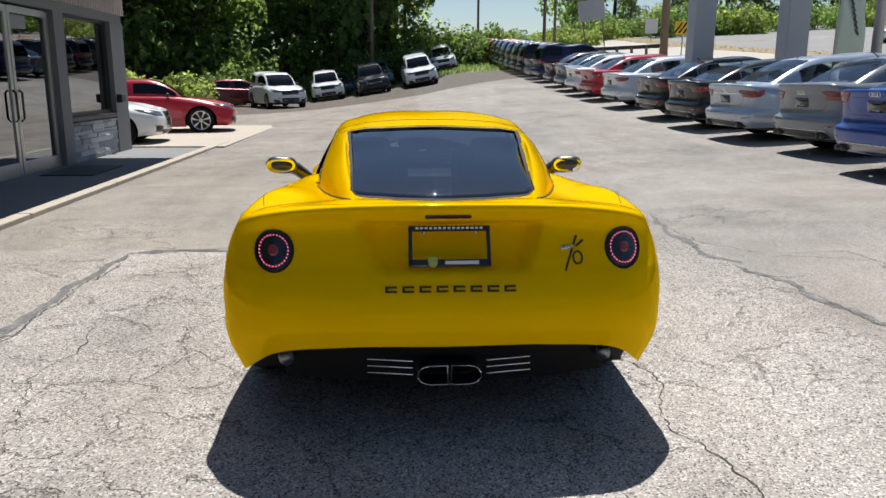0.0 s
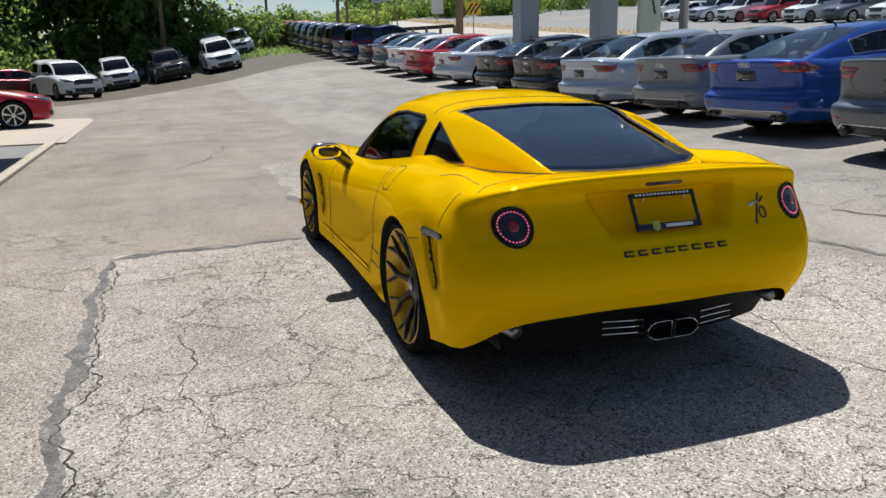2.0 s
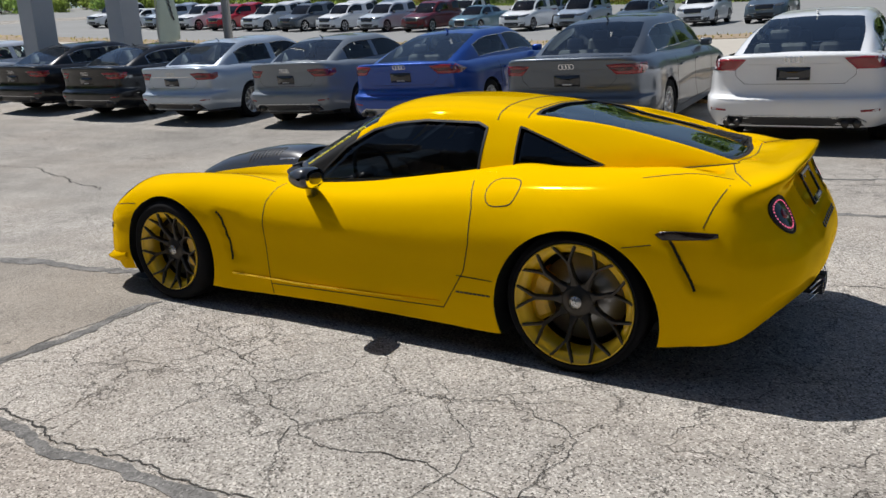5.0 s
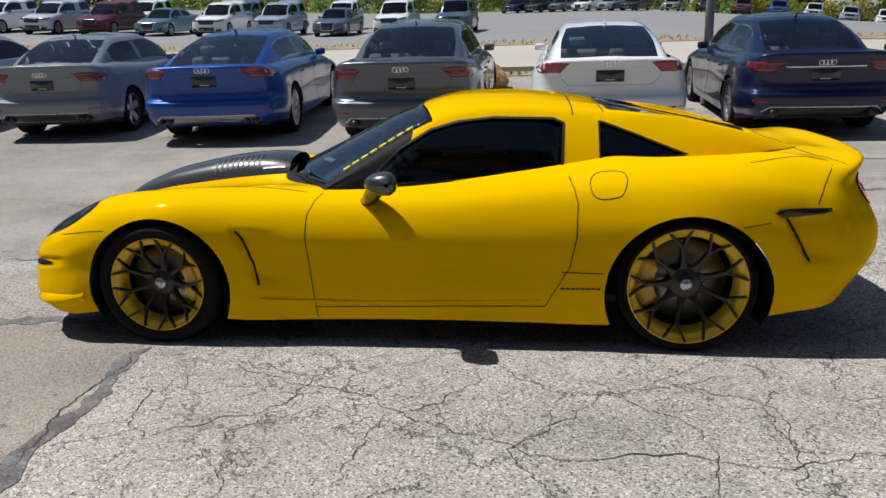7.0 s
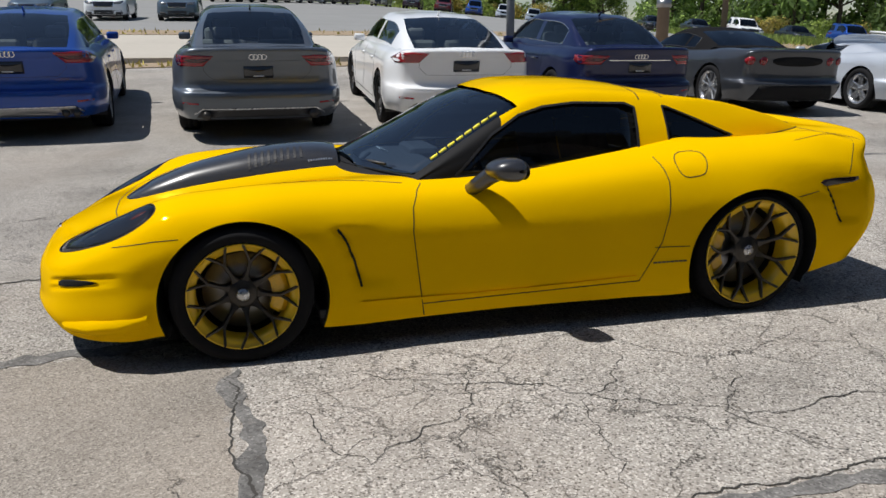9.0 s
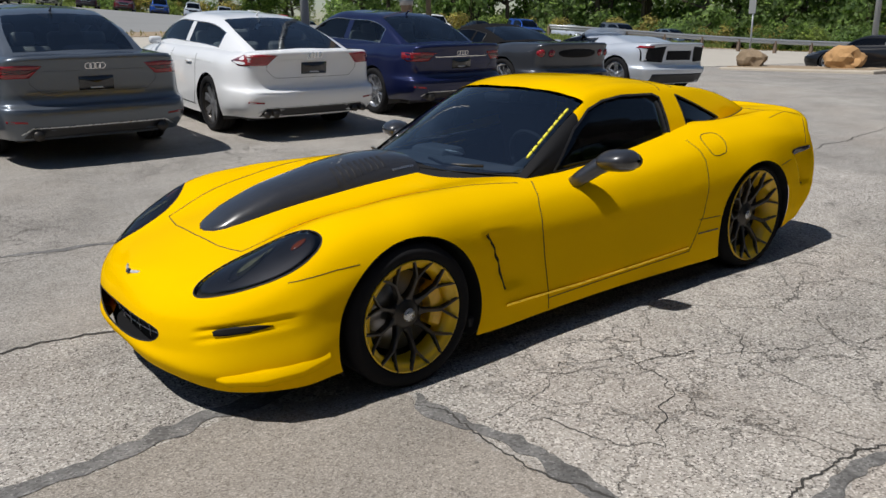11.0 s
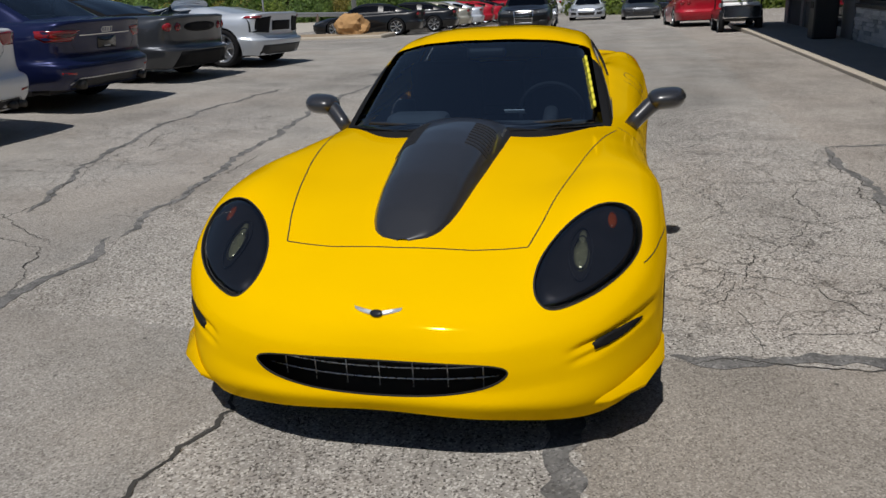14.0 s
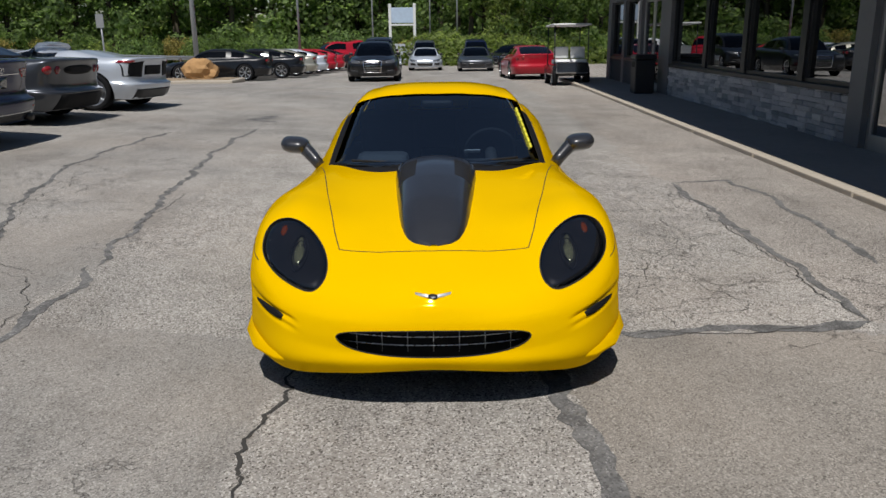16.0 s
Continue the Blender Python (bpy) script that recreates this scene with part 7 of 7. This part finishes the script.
def bush_model(seed, leaf, count=1500):
    rnd = random.Random(seed)
    t = tagged(empty("bush"), "leafy green bush at the edge of the lot", "bush", "bushes round the lot")
    blobs = [(rnd.uniform(-1.1, 1.1), rnd.uniform(-.8, .8), rnd.uniform(.3, 1.1), rnd.uniform(.4, .75)) for _ in range(8)]
    LV, LF = leaves(blobs, count, .105, rnd)
    tagged(mesh_ob("foliage", LV, LF, M_LEAF[leaf], t, "dense small leaves", smooth=False), kind="stuff")
    V, F = [], []
    for k in range(4):
        a = k * 1.6
        tube("stem", [(0, 0, -.15), (math.cos(a) * .4, math.sin(a) * .4, .7)], .03, M_BARK, t, 5, taper=.012)
    return t


def plant():
    rnd = random.Random(7)
    hide = -60.0
    trees = [tree_model(1, 13, 4.2, 0), tree_model(2, 11, 4.0, 1), tree_model(3, 15, 4.6, 0, 4000), tree_model(4, 8, 3.2, 2, 3000, .06)]
    bushes = [bush_model(11, 1), bush_model(12, 2), bush_model(13, 0), bush_model(14, 3)]
    first = set()

    def put(kind, i, x, y, s):
        src = (trees if kind == "t" else bushes)[i]
        m = pose(x, y, land(x, y) - .05, 0, 0, rnd.uniform(0, 360)) @ Matrix.Diagonal((s, s * rnd.uniform(.9, 1.1), s * rnd.uniform(.9, 1.15), 1))
        if src not in first:
            first.add(src)
            src.matrix_world = m
            return
        o = copy_thing(src, Matrix.Identity(4))
        o.matrix_basis = m

    # north wood behind the parked cars
    for k in range(26):
        x = -48 + 1.95 * k + rnd.uniform(-.8, .8)
        put("t", rnd.choice((1, 3, 2, 1, 0)), x, 56 + rnd.uniform(-2, 3) - (7 if x < -12 else 0), rnd.uniform(.85, 1.15))
    for k in range(18):
        put("t", rnd.choice((1, 2, 1)), -48 + 2.7 * k + rnd.uniform(-1, 1), 65 + rnd.uniform(-2, 3), rnd.uniform(1.1, 1.4))
    for k in range(22):
        x = -24 + 1.25 * k + rnd.uniform(-.5, .5)
        put("b", rnd.choice((0, 2, 1)), x, 49.5 + rnd.uniform(-1, 1) + max(0, (x + 6) * .5), rnd.uniform(.9, 1.6))
    for x, y, s in ((-10.5, 33.5, 1.3), (-12.5, 31, 1.5), (-11, 27, 1.3), (-13, 24, 1.6), (-9.2, 39.5, 1.4), (-14.5, 21.5, 1.4)):
        put("b", rnd.choice((0, 1)), x, y, s)
    for k in range(10):
        put("t", rnd.choice((1, 1, 3)), -20 + rnd.uniform(-4, 4), 18 + 3.4 * k, rnd.uniform(.8, 1.1))
    # bright scrub in the gap under the sky
    for k in range(26):
        put("b", rnd.choice((1, 1, 0)), 5 + rnd.uniform(0, 15), 68 + rnd.uniform(0, 16), rnd.uniform(.9, 1.5))
    for x, y, s in ((6.2, 57.5, 1.7), (4.4, 56.5, 1.9), (7.6, 60, 1.8), (2.8, 57.5, 2.0), (8.6, 63, 1.6)):
        put("b", 0, x, y, s)
    # hillside to the north-east, across the road
    for k in range(34):
        put("t", rnd.choice((0, 2, 1, 3)), 26 + 2.9 * k + rnd.uniform(-1.5, 1.5), 106 - .42 * k + rnd.uniform(-4, 6), rnd.uniform(.8, 1.25))
    for k in range(60):
        u = rnd.random()
        put("b", rnd.choice((0, 1, 2, 1)), 22 + 74 * u + rnd.uniform(-2, 2), 92 - 12 * u + rnd.uniform(-6, 6), rnd.uniform(1.2, 2.2))
    # east, behind the far lot
    for k in range(48):
        put("t", rnd.choice((0, 1, 2, 3)), 98 + rnd.uniform(-3, 7), 90 - 3.1 * k + rnd.uniform(-1, 1), rnd.uniform(.8, 1.2))
    for k in range(46):
        put("b", rnd.choice((0, 1, 2, 3)), 91.5 + rnd.uniform(-1.5, 2), 84 - 3.0 * k + rnd.uniform(-1, 1), rnd.uniform(1.1, 1.9))
    # south-east and south
    for k in range(44):
        u = k / 43
        a = radians(-30 - 95 * u)
        r = 82 - 12 * u
        put("t", rnd.choice((0, 2, 1, 0)), 8 + r * math.cos(a) * .95 + rnd.uniform(-2, 2), -8 + r * math.sin(a) + rnd.uniform(-3, 3), rnd.uniform(.85, 1.2))
    for k in range(44):
        u = k / 43
        a = radians(-36 - 62 * u)
        r = 68 - 6 * u
        put("b", rnd.choice((0, 1, 2, 3)), 8 + r * math.cos(a) * .9 + rnd.uniform(-1, 1), -8 + r * math.sin(a) + rnd.uniform(-2, 2), rnd.uniform(1.1, 1.9))
    # large leafy mass at the end of the lot
    for k in range(9):
        put("t", rnd.choice((1, 3, 1)), -14 + 1.5 * k + rnd.uniform(-.5, .5), -58 + rnd.uniform(-2, 2), rnd.uniform(.62, .8))
    for k in range(12):
        put("b", rnd.choice((1, 0, 1)), -11 + 1.1 * k, -54.5 + rnd.uniform(-1, 1), rnd.uniform(1.5, 2.1))
    # thick undergrowth and a second rank behind the south trees
    for k in range(60):
        u = k / 59
        a = radians(-28 - 98 * u)
        r = 92 - 14 * u + rnd.uniform(-2, 6)
        put("b", rnd.choice((0, 2, 0, 1)), 8 + r * math.cos(a) * .95, -8 + r * math.sin(a), rnd.uniform(2.6, 3.8))
    for k in range(30):
        u = k / 29
        a = radians(-30 - 95 * u)
        r = 96 - 13 * u
        put("t", rnd.choice((0, 2, 0)), 8 + r * math.cos(a) * .95 + rnd.uniform(-1, 1), -8 + r * math.sin(a), rnd.uniform(1.1, 1.4))
    for k in range(12):
        put("t", rnd.choice((0, 2, 1)), -34 + 3 * k, -72 + rnd.uniform(-3, 3), rnd.uniform(.9, 1.2))


plant()


def grass(name, label, x0, x1, y0, y1, count, leaf, seed, tall=.3, skew=0.0):
    rnd = random.Random(seed)
    V, F = [], []
    for _ in range(count):
        y = rnd.uniform(y0, y1)
        x = rnd.uniform(x0, x1) + skew * (y - y0)
        z = land(x, y)
        a, s, h = rnd.uniform(0, 6.3), rnd.uniform(.03, .07), tall * rnd.uniform(.4, 1.3)
        d, e = Vector((math.cos(a), math.sin(a), 0)) * s, Vector((rnd.uniform(-.5, .5), rnd.uniform(-.5, .5), 0)) * h
        o = len(V)
        p = Vector((x, y, z - .01))
        V += [p - d, p + d, p + e + Vector((0, 0, h))]
        F.append((o, o + 1, o + 2))
    return tagged(mesh_ob(name, V, F, M_LEAF[leaf], smooth=False), label, "grass", kind="stuff")


grass("grass", "dry green grass along the road verge", 25.6, 28.0, -60, 90, 2600, 3, 1, .14)
grass("grass", "dry green grass by the far cars", 27, 36, -46, -22, 9000, 2, 2, .35)
grass("grass", "rough green grass before the east trees", 87, 93, -60, 90, 9000, 2, 3, .5)
grass("grass", "rough green grass below the north trees", -26, 8, 46.5, 54, 6000, 0, 4, .25)
grass("grass", "weeds on the dirt strip by the kerb", 13.9, 14.8, -8, 10, 260, 3, 5, .14)


# ---------------------------------------------------------------- poles, signs, island
M_PYLON = plain("pale_grey_column", (0.42, 0.44, 0.47), 0.5, vary=0.08)
M_YSIGN = plain("yellow_sign", (0.75, 0.45, 0.02), 0.4)
M_BANNER = plain("pale_banner", (0.50, 0.58, 0.50), 0.7, vary=0.12)
M_BLUESIGN = plain("blue_sign", (0.03, 0.12, 0.42), 0.4)


def poles():
    for x, y, w in ((8.15, 16.2, .58), (10.85, 16.4, .62)):
        z = land(x, y)
        c = tagged(empty("sign_column", pose(x, y, z)), "tall pale grey square sign column behind the row", "column", "sign columns")
        box("shaft", (0, 0, 3.6), (w, w, 7.2), M_PYLON, c, .02)
        box("base", (0, 0, .12), (w + .16, w + .16, .24), M_CONC, c, .02)
    for x, y, r, h, m, lab in ((17.6, 46.5, .28, 12, M_POLEWOOD, "dark wooden utility pole by the road"), (15.3, -10.4, .17, 11, M_POLEWOOD, "brown wooden utility pole with a metal collar"),
                               (8.65, -3.46, .075, 7, M_GALV, "grey steel lamp pole between parked cars"), (10.8, 12.4, .12, 7, M_GALV, "grey steel lamp pole behind the row"),
                               (32, -24, .16, 10, M_POLEWOOD, "brown wooden pole by the far cars"), (12.2, -33.5, .13, 9, M_GALV, "grey steel lamp pole beyond the island"),
                               (8.3, -40, .07, 9, M_GALV, "thin pale flag pole"), (5.2, -52, .06, 9, M_GALV, "thin pale flag pole"), (-.9, -55, .06, 10, M_GALV, "thin pale flag pole"), (1.2, -58, .06, 10, M_GALV, "thin pale flag pole"),
                               (-1.7, 47.5, .14, 10, M_POLEWOOD, "grey wooden pole among the parked cars"), (12.5, 62, .15, 11, M_POLEWOOD, "distant utility pole against the sky"), (8.2, 75, .13, 12, M_POLEWOOD, "distant utility pole against the sky"), (14.2, 66, .13, 10, M_POLEWOOD, "distant utility pole against the sky")):
        z = land(x, y)
        c = tagged(empty("pole", pose(x, y, z)), lab, "pole")
        tube("shaft", [(0, 0, -.2), (0, 0, h)], r, m, c, 12, taper=r * .75)
        if x == 15.3:
            revolve("collar", [(1.5, .185), (1.5, .2), (1.72, .2), (1.72, .185)], M_STEEL, c, 16, axis="z")
    # chevron sign, guard rail and board by the road
    x, y = 20.8, 51.9
    z = land(x, y)
    s = tagged(empty("road_sign", pose(x, y, z, 0, 0, -14)), "yellow warning board with black stripes", "sign")
    tube("post", [(0, 0, 0), (0, 0, 2.4)], .05, M_GALV, s, 8)
    box("board", (0, -.07, 1.95), (1.15, .02, .95), M_YSIGN, s, .005)
    for k in range(3):
        box("stripe", (-.32 + .32 * k, -.084, 1.95), (.12, .006, .9), M_GLOSS, s, .001, Matrix.Rotation(radians(35), 3, "Y"))
    for (xa, ya), (xb, yb), hh, rail, post in (((9.5, 57.0), (20.0, 54.0), .75, M_BLACK, M_POLEWOOD), ((29.5, -31.0), (17.0, -51.0), .78, M_GALV, M_POLEWOOD)):
        g = tagged(empty("guard_rail"), "roadside guard rail on wooden posts", "guard rail")
        n = 10
        for k in range(n + 1):
            f = k / n
            x, y = xa + (xb - xa) * f, ya + (yb - ya) * f
            box("post", (x, y, land(x, y) + hh / 2 - .1), (.18, .18, hh + .1), post, g, .01)
        d = Vector((xb - xa, yb - ya, 0)).normalized()
        for dz in (.62, .74):
            tube("rail", [(xa + (xb - xa) * f, ya + (yb - ya) * f, land(xa + (xb - xa) * f, ya + (yb - ya) * f) + dz * hh / .75) for f in np.linspace(0, 1, 12)], .09, rail, g, 6)
    x, y = 17.0, 62.0
    s = tagged(empty("billboard", pose(x, y, land(x, y), 0, -8, -16)), "weathered pale board on two posts", "sign")
    for q in (-.8, .8):
        tube("post", [(q, 0, 0), (q, 0, 4.4)], .06, M_POLEWOOD, s, 8)
    box("board", (0, -.06, 3.6), (2.2, .05, 1.7), M_PYLON, s, .01)
    # feather banner
    x, y = 12.7, 16.8
    b = tagged(empty("feather_banner", pose(x, y, land(x, y), 0, 0, 12)), "tall pale green feather banner with dark lettering bars", "banner")
    tube("mast", [(-.45, 0, 0), (-.45, 0, 3.4), (-.2, 0, 4.3), (.3, 0, 4.6)], .02, M_GALV, b, 8)
    V, F = [], []
    for k in range(21):
        z = .9 + 3.4 * k / 20
        for j in range(7):
            V.append((-.43 + (.95 - .25 * max(0, k - 14) / 6) * j / 6, .06 * math.sin(k * .5 + j * .6), z + .05 * j))
    F = [(k * 7 + j, k * 7 + j + 1, k * 7 + j + 8, k * 7 + j + 7) for k in range(20) for j in range(6)]
    o = mesh_ob("cloth", V, F, M_BANNER, b)
    so = o.modifiers.new("thick", "SOLIDIFY")
    so.thickness = .006
    for k in range(7):
        box("lettering_bar", (-.1 + .05 * k, -.08, 2.8 - .16 * k), (.2, .008, .07), M_GREYIN, b, .002, Matrix.Rotation(radians(55), 3, "Y"))
    for x, y, w, h, zz, m in ((40, 74, .9, .5, 2.8, M_BLUESIGN), (27, 78, 1.3, 1.5, 1.6, M_WHITE), (12.86, -24.6, .34, .5, 2.3, M_GALV)):
        s = tagged(empty("sign_post", pose(x, y, land(x, y), 0, 0, -20 if y > 0 else 165)), "small sign on a thin steel post", "sign")
        tube("post", [(0, 0, 0), (0, 0, zz + h / 2)], .035, M_GALV, s, 8)
        box("plate", (0, -.05, zz), (w, .015, h), m, s, .003)
    # white sign frame at the end of the lot
    x, y = 3.5, -60
    s = tagged(empty("entrance_sign", pose(x, y, land(x, y))), "white framed entrance sign on two posts", "sign")
    for q in (-1.0, 1.0):
        box("post", (q, 0, 2.4), (.22, .22, 4.8), M_WHITE, s, .01)
    box("board", (0, 0, 3.9), (1.8, .12, 1.2), M_BANNER2, s, .01)
    box("beam", (0, 0, 3.15), (1.8, .16, .14), M_WHITE, s, .01)
    box("low_panel", (0, 0, .9), (4.4, .1, 1.5), M_PYLON, s, .01)


M_BANNER2 = plain("pale_blue_board", (0.45, 0.55, 0.68), 0.5, vary=0.25, grain=4)
poles()


def island():
    V, F = [], []
    isl = tagged(empty("kerb_island"), "low concrete kerb island with dirt", "island", kind="structure")
    box("kerb", (10.6, -24.4, land(10.6, -24.4) + .05), (5.6, 1.9, .18), M_CONC, isl, .05)
    box("soil", (10.6, -24.4, land(10.6, -24.4) + .145), (5.2, 1.5, .03), M_DIRT, isl, .01)
    for x, y, s, m, lab in ((9.3, -24.5, .62, M_ROCK, "large orange rock on the kerb island"), (12.6, -24.3, .55, M_GREYROCK, "large brown rock on the kerb island"), (9.3, 0.3, .33, M_ROCK, "orange rock before the kerb"), (11.6, 0.2, .42, M_ROCK, "orange rock before the kerb")):
        bm = bmesh.new()
        bmesh.ops.create_icosphere(bm, subdivisions=3, radius=1.0)
        for v in bm.verts:
            n = v.co.normalized()
            f = 1 + .35 * noise.noise(n * 1.7 + Vector((x, y, 0))) + .12 * noise.noise(n * 5)
            v.co = Vector((n.x * 1.05, n.y * .8, n.z * .78)) * f * s
            v.co.z = max(v.co.z, -s * .4)
        me = bpy.data.meshes.new("rock")
        bm.to_mesh(me)
        bm.free()
        me.materials.append(m)
        o = tagged(new("rock", me), lab, "rock")
        o.location = (x, y, land(x, y) + s * .4 + (.15 if y < -10 else -.02))


island()


# ---------------------------------------------------------------- stones of the showroom base
def stones():
    rnd = random.Random(5)
    shapes = []
    for k in range(8):
        bm = bmesh.new()
        box_bm(bm, (0, 0, 0), (.05, 1, 1), 0)
        for v in bm.verts:
            v.co += Vector((rnd.uniform(-.012, .012) if v.co.x > 0 else 0, rnd.uniform(-.02, .02), rnd.uniform(-.05, .05)))
        me = bpy.data.meshes.new("stone")
        bm.to_mesh(me)
        bm.free()
        me.materials.append(M_STONE)
        shapes.append(me)
    for a, c in RUNS:
        if -3 < a < 4 or a < -17:
            continue
        z = PAVE
        while z < .70:
            h = rnd.choice((.06, .075, .095))
            y = a
            while y < c - .01:
                w = min(rnd.uniform(.22, .55), c - y)
                o = new("stone", rnd.choice(shapes))
                o.parent = shop
                o.matrix_local = Matrix.Translation((WX - .03 + rnd.uniform(-.012, .016), y + w / 2, z + h / 2)) @ Matrix.Diagonal((1, w - .008, h - .007, 1))
                y += w
            z += h


stones()
